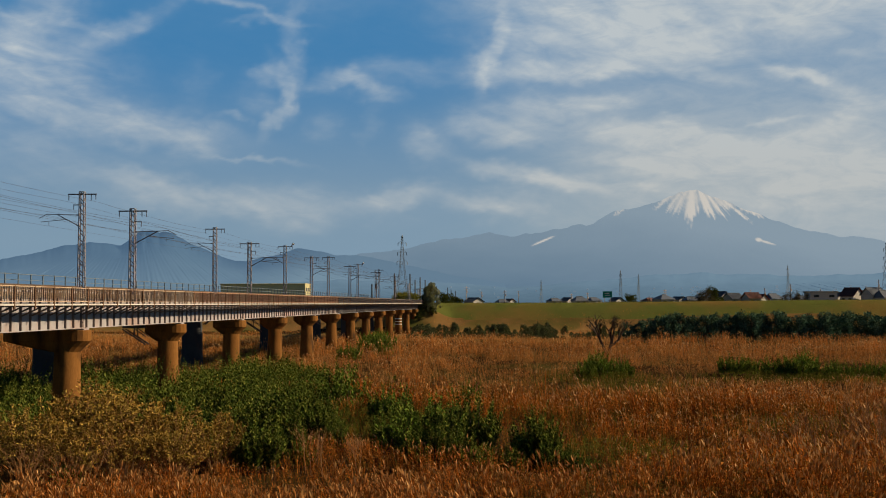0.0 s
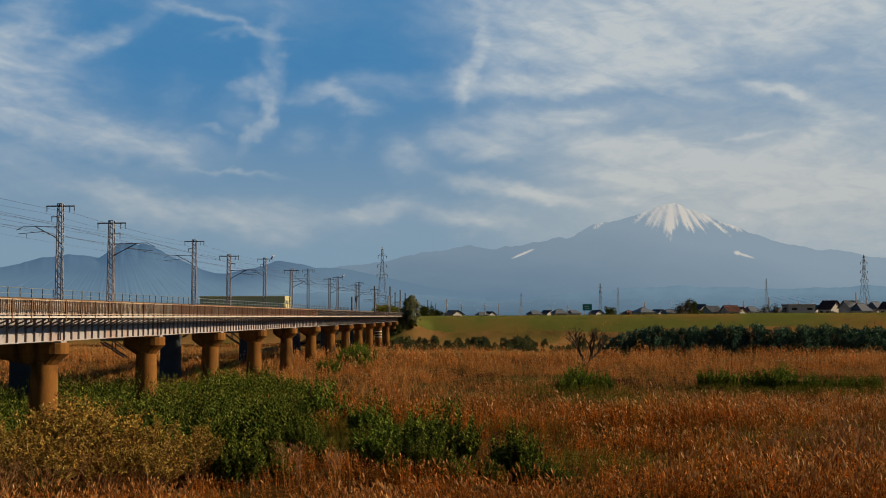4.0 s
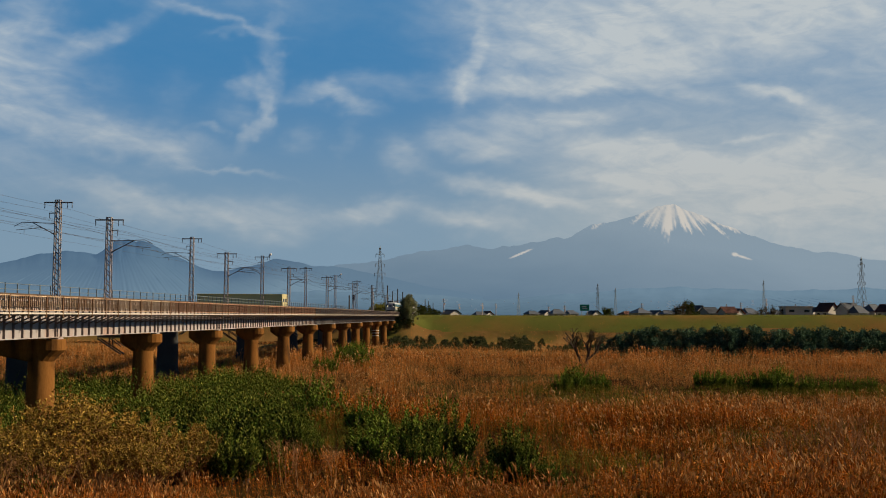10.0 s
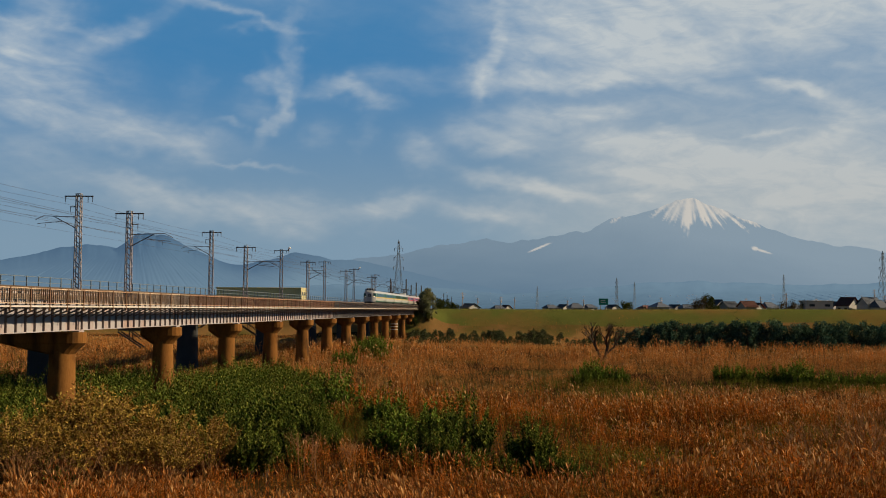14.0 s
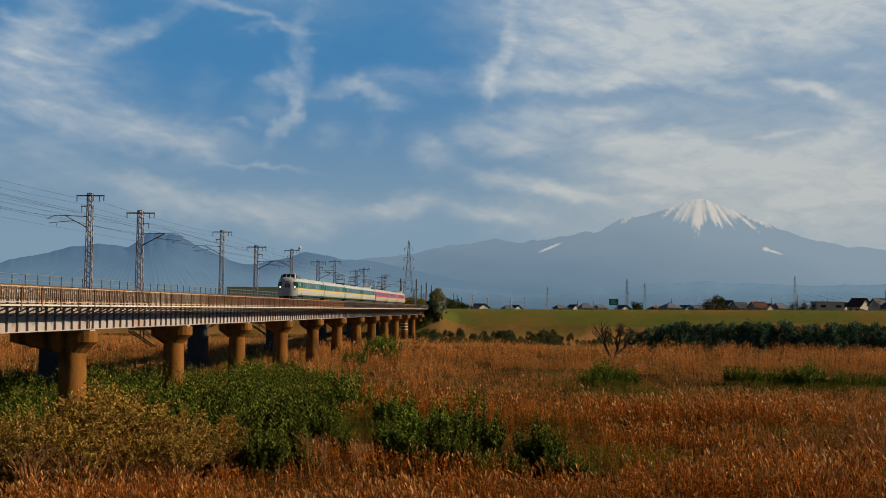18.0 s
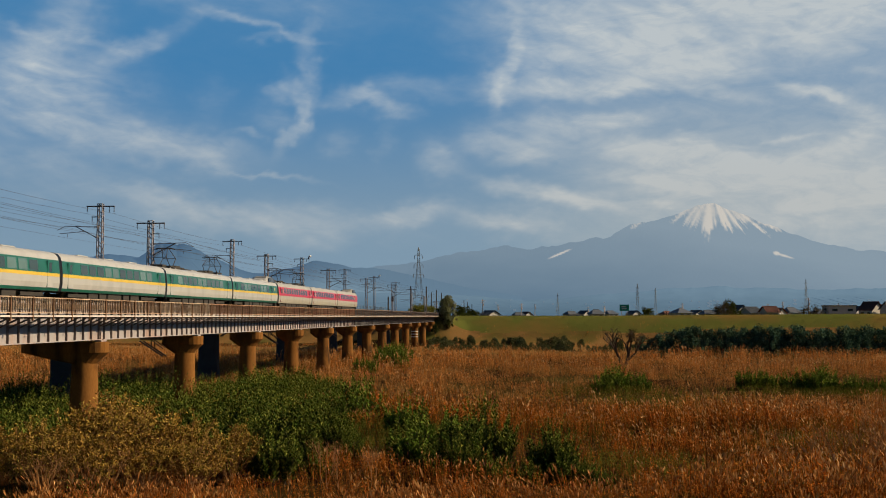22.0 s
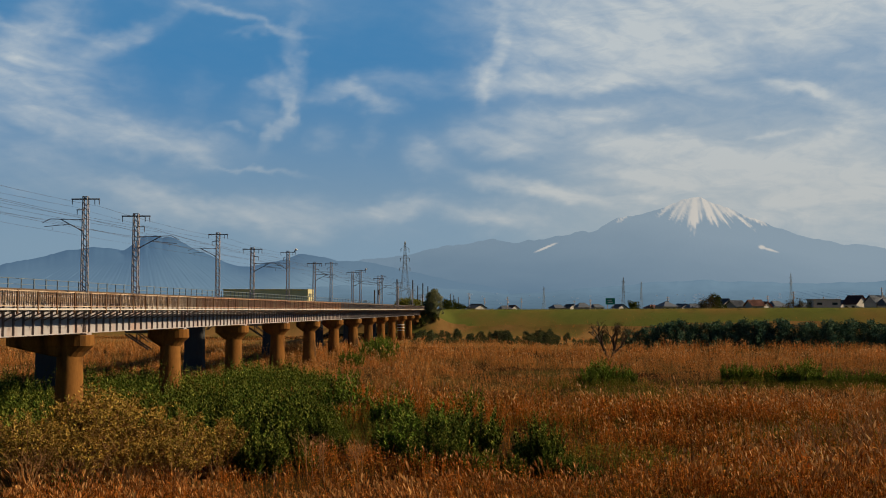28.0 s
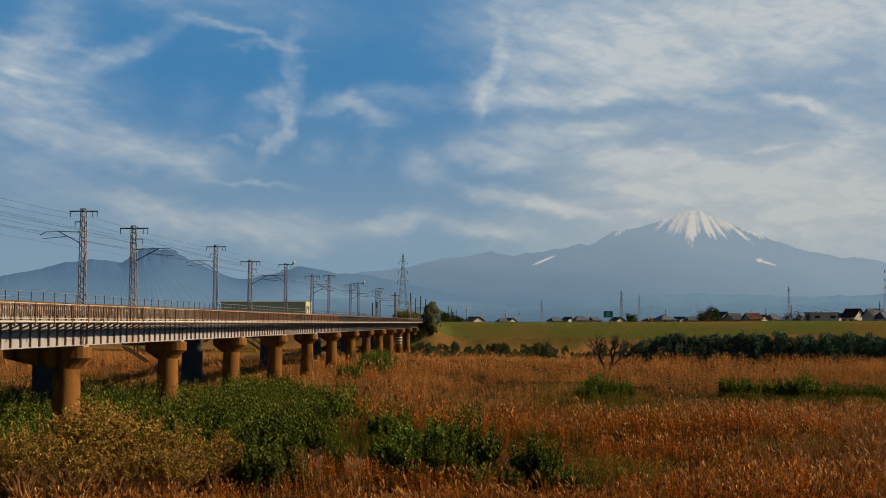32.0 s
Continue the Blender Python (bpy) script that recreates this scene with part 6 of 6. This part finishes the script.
# ---- beyond the far dike: pylons, poles, houses, a sign, trees ----
WALL_PALE = mat("pale house wall", (0.54, 0.51, 0.47), (0.44, 0.41, 0.38), 0.5, 0.9, bump=0.05, per_object=0.2)
TILE_DARK = mat("dark roof tiles", (0.12, 0.135, 0.16), (0.085, 0.095, 0.115), 1.0, 0.5, bump=0.2, per_object=0.25)
TILE_RED = mat("red-brown roof tiles", (0.24, 0.10, 0.07), (0.18, 0.075, 0.055), 1.0, 0.6, bump=0.2, per_object=0.2)
PANE = mat("dark far window", (0.03, 0.035, 0.045), (0.02, 0.025, 0.03), 1.0, 0.15, bump=0)
SIGN_GREEN = mat("green road sign", (0.015, 0.30, 0.20), (0.018, 0.26, 0.17), 1.0, 0.5, bump=0)
# distance haze is painted into both pylon steels, paler in the farther one
PYLON_FAINT = mat("haze-toned pale pylon steel", (0.42, 0.46, 0.50), (0.36, 0.40, 0.44), 0.5, 0.8, bump=0, spec=0.0)
PYLON_STEEL = mat("hazy galvanised pylon", (0.22, 0.25, 0.28), (0.18, 0.21, 0.24), 0.5, 0.7, bump=0)
YELLOW_WALL = mat("yellowish sheet cladding", (0.60, 0.53, 0.28), (0.52, 0.45, 0.24), 0.3, 0.7, bump=0.05)
OLIVE_WALL = mat("olive sheet cladding", (0.72, 0.65, 0.40), (0.64, 0.57, 0.35), 0.3, 0.8, bump=0.05)


def far_x(px, y):
    return (px - 905.0) / LENS * y


def pylon(px, row, y, base_half, label, steel=None):
    """A square lattice pylon with tapered legs, bracing and three cross-arms, its tip at a given height."""
    steel = steel or PYLON_STEEL
    top = EYE + (538 - row) / LENS * y
    x = far_x(px, y)
    z0 = float(ground_z(np.array([x]), np.array([float(y)]))[0]) - 0.2
    h = top - z0
    t = thing("pylon", pose(x, y, z0, 0, 0, 18), label, "pylon", "power pylons")

    def half(u):
        return base_half * (1 - u) ** 1.6 + 0.3
    n = 9
    us = [1 - (1 - i / n) ** 1.25 for i in range(n)] + [0.97]
    w = 0.05 + 0.008 * base_half + y * 0.00006
    for sx in (-1, 1):
        for sy in (-1, 1):
            rings = []
            for a in us:
                cx, cy = sx * half(a), sy * half(a)
                rings.append([(cx + ex * w / 2, cy + ey * w / 2, h * a) for ex, ey in ((-1, -1), (1, -1), (1, 1), (-1, 1))])
            g = Geo().loft(rings)
            part("leg", g, steel, t)
    for face in range(4):
        for a, b in zip(us, us[1:]):
            for q in (((-half(a), half(a), h * a), (half(b), half(b), h * b)), ((half(a), half(a), h * a), (-half(b), half(b), h * b))):
                q = list(q)
                for _ in range(face):
                    q = [(-py, px2, pz) for px2, py, pz in q]
                part("brace", Geo().beam(q[0], q[1], w * 0.55), steel, t)
    for k, u in enumerate((0.62, 0.75, 0.88)):
        r = half(u) + base_half * 0.55
        g = Geo().beam((-r, 0, h * u), (r, 0, h * u), w * 0.9)
        g.beam((-r, 0, h * u), (0, 0, h * (u + 0.045)), w * 0.6).beam((r, 0, h * u), (0, 0, h * (u + 0.045)), w * 0.6)
        part("cross_arm", g, steel, t)
        for s in (-1, 1):
            part("insulator", Geo().tube((s * r, 0, h * u), (s * r, 0, h * u - 1.4), 0.14, 0.1), steel, t)
    part("peak", Geo().tube((0, 0, h * 0.95), (0, 0, h), 0.4, 0.08, 5), steel, t)
    return t


def utility_pole(px, row, y, label="slim concrete utility pole with cross-arms"):
    x = far_x(px, y)
    top = EYE + (538 - row) / LENS * y
    z0 = float(ground_z(np.array([x]), np.array([float(y)]))[0]) - 0.3
    h = top - z0
    t = thing("utility_pole", pose(x, y, z0, 0, 0, 30), label, "utility pole", "utility poles")
    part("shaft", Geo().tube((0, 0, 0), (0, 0, h), 0.24, 0.15, 8), MAST_STEEL, t)
    for dz in (0.5, 1.3):
        part("cross_arm", Geo().box(-0.9, 0.9, -0.06, 0.06, h - dz - 0.06, h - dz + 0.06), MAST_STEEL, t)
    part("transformer", Geo().tube((0.35, 0.1, h - 2.8), (0.35, 0.1, h - 1.9), 0.3, n=8), MAST_STEEL, t)


def house(px, y, w, d, wall_top, ridge, roof, turn=0.0, hip=0.25, label=""):
    """A house behind the dike: walls, overhanging hipped or gabled roof, windows. Heights are rows of the skyline."""
    x = far_x(px, y)
    zr = EYE + (538 - ridge) / LENS * y
    zw = EYE + (538 - wall_top) / LENS * y
    z0 = float(ground_z(np.array([x]), np.array([float(y)]))[0]) - 0.3
    turn = -52 + (turn - 70) * 0.5 if turn >= 55 else 28 + turn * 0.6
    w, d = w * 0.85, d * 0.85
    t = thing("house", pose(x, y, z0, 0, 0, turn), label or ("house with pale walls and a " + ("red-brown" if roof is TILE_RED else "dark") + " tiled roof"), "house", "houses behind the dike")
    hw, hr = zw - z0, zr - z0
    part("wall", Geo().box(-w / 2, w / 2, -d / 2, d / 2, 0, hw), WALL_PALE, t)
    o = 0.6
    if hip < 0.1:
        part("gable", Geo().loft([[(xx, -d / 2 + 0.02, hw), (xx, d / 2 - 0.02, hw), (xx, 0, hr - 0.3)] for xx in (-w / 2 + 0.01, w / 2 - 0.01)]), WALL_PALE, t)
    a, b = w / 2 + o, d / 2 + o
    k = a if hip < 0.1 else w / 2 * (1 - hip)
    pts = [(-a, -b, hw - 0.15), (a, -b, hw - 0.15), (a, b, hw - 0.15), (-a, b, hw - 0.15), (-k, 0, hr), (k, 0, hr)]
    part("roof", Geo().add(pts, [(0, 1, 5, 4), (1, 2, 5), (2, 3, 4, 5), (3, 0, 4), (3, 2, 1, 0)] if hip >= 0.1 else [(0, 1, 5, 4), (2, 3, 4, 5), (4, 5, 1, 0), (5, 4, 3, 2)]), roof, t)
    part("ridge_cap", Geo().box(-k, k, -0.14, 0.14, hr - 0.06, hr + 0.12), roof, t)
    nwin = max(2, int(w / 3))
    for i in range(nwin):
        xx = -w / 2 + w * (i + 0.5) / nwin
        win = part("window", Geo().box(xx - 0.7, xx + 0.7, -d / 2 - 0.05, -d / 2 + 0.02, hw - 1.9, hw - 0.7), PANE, t, "dark window")
        part("frame", Geo().box(xx - 0.8, xx + 0.8, -d / 2 - 0.07, -d / 2 - 0.02, hw - 0.7, hw - 0.6), WALL_PALE, win)
    return t


def far_things():
    pylon(711, 415, 480, 2.6, "tall grey lattice power pylon beyond the bridge")
    pylon(1554, 431, 560, 2.6, "tall grey lattice power pylon behind the houses")
    pylon(1096, 480, 900, 1.3, "slim grey lattice mast behind the dike")
    pylon(1127, 487, 1500, 2.2, "faint distant power pylon", PYLON_FAINT)
    pylon(1385, 472, 1400, 2.6, "faint distant power pylon", PYLON_FAINT)
    pylon(957, 496, 1700, 2.4, "faint distant power pylon", PYLON_FAINT)
    for px, row, y in ((825, 508, 470), (893, 515, 520), (1173, 514, 450), (1320, 515, 470), (1345, 512, 480), (1389, 505, 430), (1440, 514, 460), (1539, 498, 440), (1557, 508, 450),
                       (1038, 519, 500), (852, 517, 600), (917, 516, 650), (1480, 516, 500), (1010, 521, 560), (1230, 519, 520)):
        utility_pole(px, row, y)
    for px, row, y in ((697, 485, 372), (725, 486, 386), (743, 492, 430), (734, 496, 462), (752, 497, 455), (762, 504, 500), (772, 508, 540), (792, 510, 620), (798, 513, 660), (657, 504, 340), (806, 516, 720)):
        x = far_x(px, y)
        top = EYE + (538 - row) / LENS * y
        z0 = float(ground_z(np.array([x]), np.array([float(y)]))[0]) - 0.3
        t = thing("line_pole", pose(x, y, z0), "dark slim pole beside the railway line", "pole", "poles along the railway")
        part("shaft", Geo().tube((0, 0, 0), (0, 0, top - z0), 0.24, 0.2, 8), UNDER, t)
        part("cap", Geo().tube((0, 0, top - z0), (0, 0, top - z0 + 0.12), 0.22, 0.12, 8), UNDER, t)
    # houses: column, depth, width, depth, eaves row, ridge row, roof
    for h in ((838, 470, 7, 7, 535, 528, TILE_DARK, 80, 0), (888, 640, 7, 6, 536, 531, TILE_DARK, 0, 0.3), (902, 650, 6, 6, 536, 530, TILE_RED, 70, 0), (980, 560, 7, 6, 534, 529, TILE_DARK, 10, 0.3),
              (1003, 580, 6, 6, 534, 528, TILE_DARK, 75, 0), (1024, 520, 7, 6, 533, 526, TILE_DARK, -10, 0.5), (1048, 540, 7, 6, 533, 528, TILE_DARK, 20, 0.3), (1089, 540, 6, 6, 534, 528, TILE_DARK, 65, 0),
              (1146, 520, 7, 6, 534, 529, TILE_RED, 15, 0.4), (1170, 430, 7, 7, 531, 523, TILE_DARK, 0, 0.85), (1197, 520, 7, 6, 533, 527, TILE_DARK, 60, 0), (1217, 450, 6, 6, 533, 527, TILE_DARK, -12, 0.3),
              (1236, 470, 6, 6, 534, 527, TILE_DARK, 80, 0), (1268, 460, 7, 7, 530, 518, TILE_DARK, 62, 0), (1290, 450, 7, 7, 531, 521, TILE_DARK, 10, 0), (1304, 455, 6, 6, 532, 525, TILE_DARK, 80, 0),
              (1322, 440, 6, 7, 530, 520, TILE_RED, -15, 0), (1336, 445, 5, 6, 532, 523, TILE_RED, 72, 0), (1358, 460, 7, 7, 531, 522, TILE_DARK, 8, 0.3), (1494, 445, 7, 8, 527, 512, TILE_RED, 68, 0),
              (1508, 450, 6, 7, 529, 517, TILE_RED, 5, 0.2), (1530, 440, 8, 7, 525, 512, TILE_DARK, 0, 0), (1546, 436, 6, 7, 529, 517, TILE_DARK, 5, 0.2), (1466, 470, 6, 6, 529, 520, TILE_DARK, 75, 0),
              (1572, 450, 8, 8, 526, 514, TILE_DARK, 12, 0.35), (1600, 440, 8, 8, 527, 514, TILE_RED, 70, 0), (1640, 450, 8, 8, 527, 514, TILE_DARK, 0, 0.3), (1405, 520, 7, 7, 532, 526, TILE_DARK, 0, 0.3)):
        house(*h)
    # flat-roofed pale building
    y, x = 430.0, far_x(1440, 430)
    z0 = float(ground_z(np.array([x]), np.array([y]))[0]) - 0.3
    t = thing("low_building", pose(x, y, z0, 0, 0, 3), "low pale flat-roofed building with two dark windows", "building")
    top = EYE + (538 - 518) / LENS * y - z0
    part("wall", Geo().box(-5.0, 5.0, -4, 4, 0, top - 0.5), WALL_PALE, t)
    part("flat_roof", Geo().box(-5.3, 5.3, -4.3, 4.3, top - 0.5, top, 0.05), WALL_PALE, t)
    for xx in (-2.8, 2.9):
        part("window", Geo().box(xx - 1.0, xx + 1.0, -4.06, -3.98, top - 2.3, top - 1.4), PANE, t, "dark window")
    # greenhouse arch, white
    y = 440.0
    x = far_x(1358, y)
    arc = [(1.9 * math.cos(a), 0, 2.3 * math.sin(a)) for a in [math.pi * i / 12 for i in range(13)]]
    g = Geo()
    for a, b in zip(arc, arc[1:]):
        g.beam((a[0], -2, a[2]), (b[0], -2, b[2]), 0.25)
    solid("greenhouse_arch", g, WHITE, "white arched greenhouse frame behind the dike", "greenhouse", m=pose(x, y, EYE - 0.6))
    # green road sign on two posts
    y = 400.0
    x = far_x(1073, y)
    t = thing("road_sign", pose(x, y, EYE - 1.0), "green road sign board on two grey posts", "road sign")
    part("board", Geo().box(-1.65, 1.65, -0.06, 0.06, 2.95, 5.2, 0.02), SIGN_GREEN, t)
    part("lettering_bar", Geo().box(-1.0, 0.6, -0.075, -0.062, 4.3, 4.6), WHITE, t, "pale bar of unreadable lettering")
    part("lettering_bar", Geo().box(-0.9, 0.9, -0.075, -0.062, 3.6, 3.85), WHITE, t, "pale bar of unreadable lettering")
    for xx in (-1.0, 1.0):
        part("post", Geo().tube((xx, 0.12, -0.5), (xx, 0.12, 4.9), 0.09, n=8), MAST_STEEL, t)
    # long yellowish shed beyond the bridge
    y = 420.0
    x0, x1 = far_x(384, y), far_x(536, y)
    zt = EYE + (538 - 501.5) / LENS * y
    t = thing("long_shed", pose(0, 0, 0), "long olive shed with a pale yellow end wall", "shed")
    part("long_wall", Geo().box(x0, x1 - 0.02, y, y + 12.5, 0, zt - 0.4), OLIVE_WALL, t)
    part("end_wall", Geo().box(x1 - 0.01, x1 + 0.25, y - 0.1, y + 12.6, 0, zt), YELLOW_WALL, t, "pale yellow end wall")
    part("roof", Geo().box(x0 - 0.3, x1 - 0.02, y - 0.4, y + 12.9, zt - 0.395, zt - 0.05, 0.05), OLIVE_WALL, t)
    for k in range(3):
        part("end_window", Geo().box(x1 + 0.25, x1 + 0.31, y + 1.6 + k * 3.6, y + 3.6 + k * 3.6, zt - 3.0, zt - 1.7), PANE, t)
    # signal post by the track
    t = thing("signal_post", pose(-36.4, 300, DECK), "dark railway signal on a post", "signal")
    part("post", Geo().tube((0, 0, -0.4), (0, 0, 4.6), 0.09, n=8), MAST_STEEL, t)
    part("signal_head", Geo().box(-0.32, 0.32, -0.15, 0.15, 3.9, 5.3, 0.05), UNDER, t)


def far_trees():
    r = np.random.default_rng(23)
    end_tree = shrub_meshes("tree", r, 2.3, 9.0, 5200, 0.36, GREY_GREEN, 34, 0.02, 0.3, 6)
    yellow_tree = shrub_meshes("tree", r, 3.0, 6.5, 3600, 0.34, LIME, 26, 0.05, 0.3, 6)
    round_tree = shrub_meshes("tree", r, 3.0, 6.5, 3600, 0.34, FAR_GREEN, 26, 0.05, 0.3, 6)
    bare = shrub_meshes("tree", r, 3.2, 6.0, 1500, 0.26, BROWN_LEAF, 26, 0.12, 0.5, 20)
    for x, y, s, k in ((-25.8, 361, 0.98, 0), (-26.8, 360, 0.85, 0), (-24.5, 361, 0.84, 0), (-27.4, 361, 0.8, 0), (-25.6, 359, 0.7, 0), (-28.6, 362, 0.55, 1), (-25.4, 358, 0.5, 1), (-29.5, 356, 0.5, 1)):
        plant("tree", (end_tree, round_tree)[k], at_ground(x, y, s, 31 * x), "dense grey-green tree at the end of the bridge", "tree", "trees by the bridge end")
    for px, y, row, m in ((783, 405, 517, 1), (794, 408, 519, 1), (804, 410, 523, 1), (788, 400, 522, 1), (812, 410, 526, 1), (705, 400, 515, 3), (716, 405, 514, 3), (726, 400, 516, 3), (697, 410, 522, 3), (736, 404, 518, 3), (710, 400, 518, 3),
                          (1110, 470, 520, 1), (1116, 475, 522, 1), (1243, 440, 504, 2), (1255, 445, 507, 1), (1234, 445, 510, 2), (1380, 420, 514, 2), (1398, 425, 511, 2), (1418, 430, 513, 2), (1148, 480, 524, 2),
                          (640, 420, 518, 2), (655, 420, 521, 2)):
        x = far_x(px, y)
        z0 = float(ground_z(np.array([x]), np.array([float(y)]))[0])
        top = EYE + (538 - row) / LENS * y
        s = max(0.35, (top - z0) / 6.4)
        plant("tree", round_tree if m == 1 else yellow_tree if m == 3 else bare, at_ground(x, y, s, 47 * px), "rounded green tree behind the dike" if m == 1 else "yellow-green bushy tree behind the bridge" if m == 3 else "half-bare brownish tree behind the dike", "tree", "trees behind the dike")


def bare_tree():
    """The leaning, nearly leafless tree on the flat."""
    r = np.random.default_rng(5)
    t = thing("bare_tree", at_ground(16.6, 196, 1.1), "leaning nearly bare small tree in the reeds", "tree")
    g = Geo()
    twigs = []

    def grow(p, d, length, rad, depth):
        q = p + d * length
        g.tube(p, q, rad, rad * 0.65, 5, False)
        if depth == 0:
            twigs.append(q)
            return
        for k in range(3 if depth > 1 else 4):
            e = (d + Vector((r.normal() * 0.55, r.normal() * 0.55, abs(r.normal()) * 0.25))).normalized()
            grow(q, e, length * r.uniform(0.55, 0.8), rad * 0.58, depth - 1)
    grow(Vector((0, 0, -0.3)), Vector((0.25, 0, 1)).normalized(), 2.7, 0.34, 4)
    grow(Vector((-0.1, 0, 0)), Vector((-0.45, 0.1, 1)).normalized(), 2.6, 0.27, 3)
    grow(Vector((0.3, 0, 1.2)), Vector((0.9, 0, 0.8)).normalized(), 1.9, 0.20, 3)
    part("limb_frame", g, BARK, t)
    P = np.array([list(q) for q in twigs])

    def shape(n):
        return P[r.integers(0, len(P), n)] + r.normal(0, 0.28, (n, 3))
    v, f = leaf_cloud(2400, 0.13, shape, r)
    part("crown", array_mesh("crown", v, f, BROWN_LEAF), None, t, "thin brown twigs and remnant leaves")


LIME = leaf_mat("yellow-green leaf", (0.17, 0.18, 0.03), (0.22, 0.21, 0.04), (0.28, 0.26, 0.06), 0.35, 0.2, 0.4)
GREY_GREEN = leaf_mat("grey-green leaf", (0.22, 0.25, 0.12), (0.27, 0.27, 0.13), (0.33, 0.33, 0.18), 0.5, 0.2, 0.4)
FAR_GREEN = leaf_mat("tree leaf", (0.035, 0.055, 0.014), (0.055, 0.07, 0.018), (0.085, 0.09, 0.025), 0.25, 0.2, 0.4)
BROWN_LEAF = leaf_mat("withered leaf", (0.085, 0.06, 0.03), (0.065, 0.055, 0.025), (0.10, 0.08, 0.04), 0.25, 0.2, 0.3)
far_things()
far_trees()
bare_tree()


# ---- what moves ----
def motions():
    # the train runs towards the viewer at about 93 km/h
    way = ((0.0, 618.3), (10.0, 360.3), (13.0, 282.6), (17.0, 179.0), (19.0, 126.8), (21.0, 75.2), (23.0, 23.9), (25.0, -27.5), (32.0, -207.5))
    def place(t):
        k = max(i for i, (s, _) in enumerate(way[:-1]) if s <= t)
        (t0, y0), (t1, y1) = way[k], way[k + 1]
        return y0 + (y1 - y0) * (t - t0) / (t1 - t0)

    def down(y):
        return -TRACK_FALL * max(0.0, y - TRACK_BEND)
    for i, car in enumerate(TRAIN):
        rows = []
        for k in range(65):
            y = place(k / 2) + i * CAR
            z0, z1 = down(y + 3.5), down(y + 17.7)
            tilt = math.atan2(z1 - z0, 14.2)
            rows.append((k / 2, pose(NEAR_X, y, DECK + 0.80 + z0 - 3.5 * math.tan(tilt), math.degrees(tilt))))
        walk(car, rows)
    # the thin clouds drift slowly to the left and down
    walk(cloud_sheet, [(0.0, pose(0, 0, EYE)), (32.0, pose(0, 0, EYE, -0.32, 0.0, 0.18))])


motions()
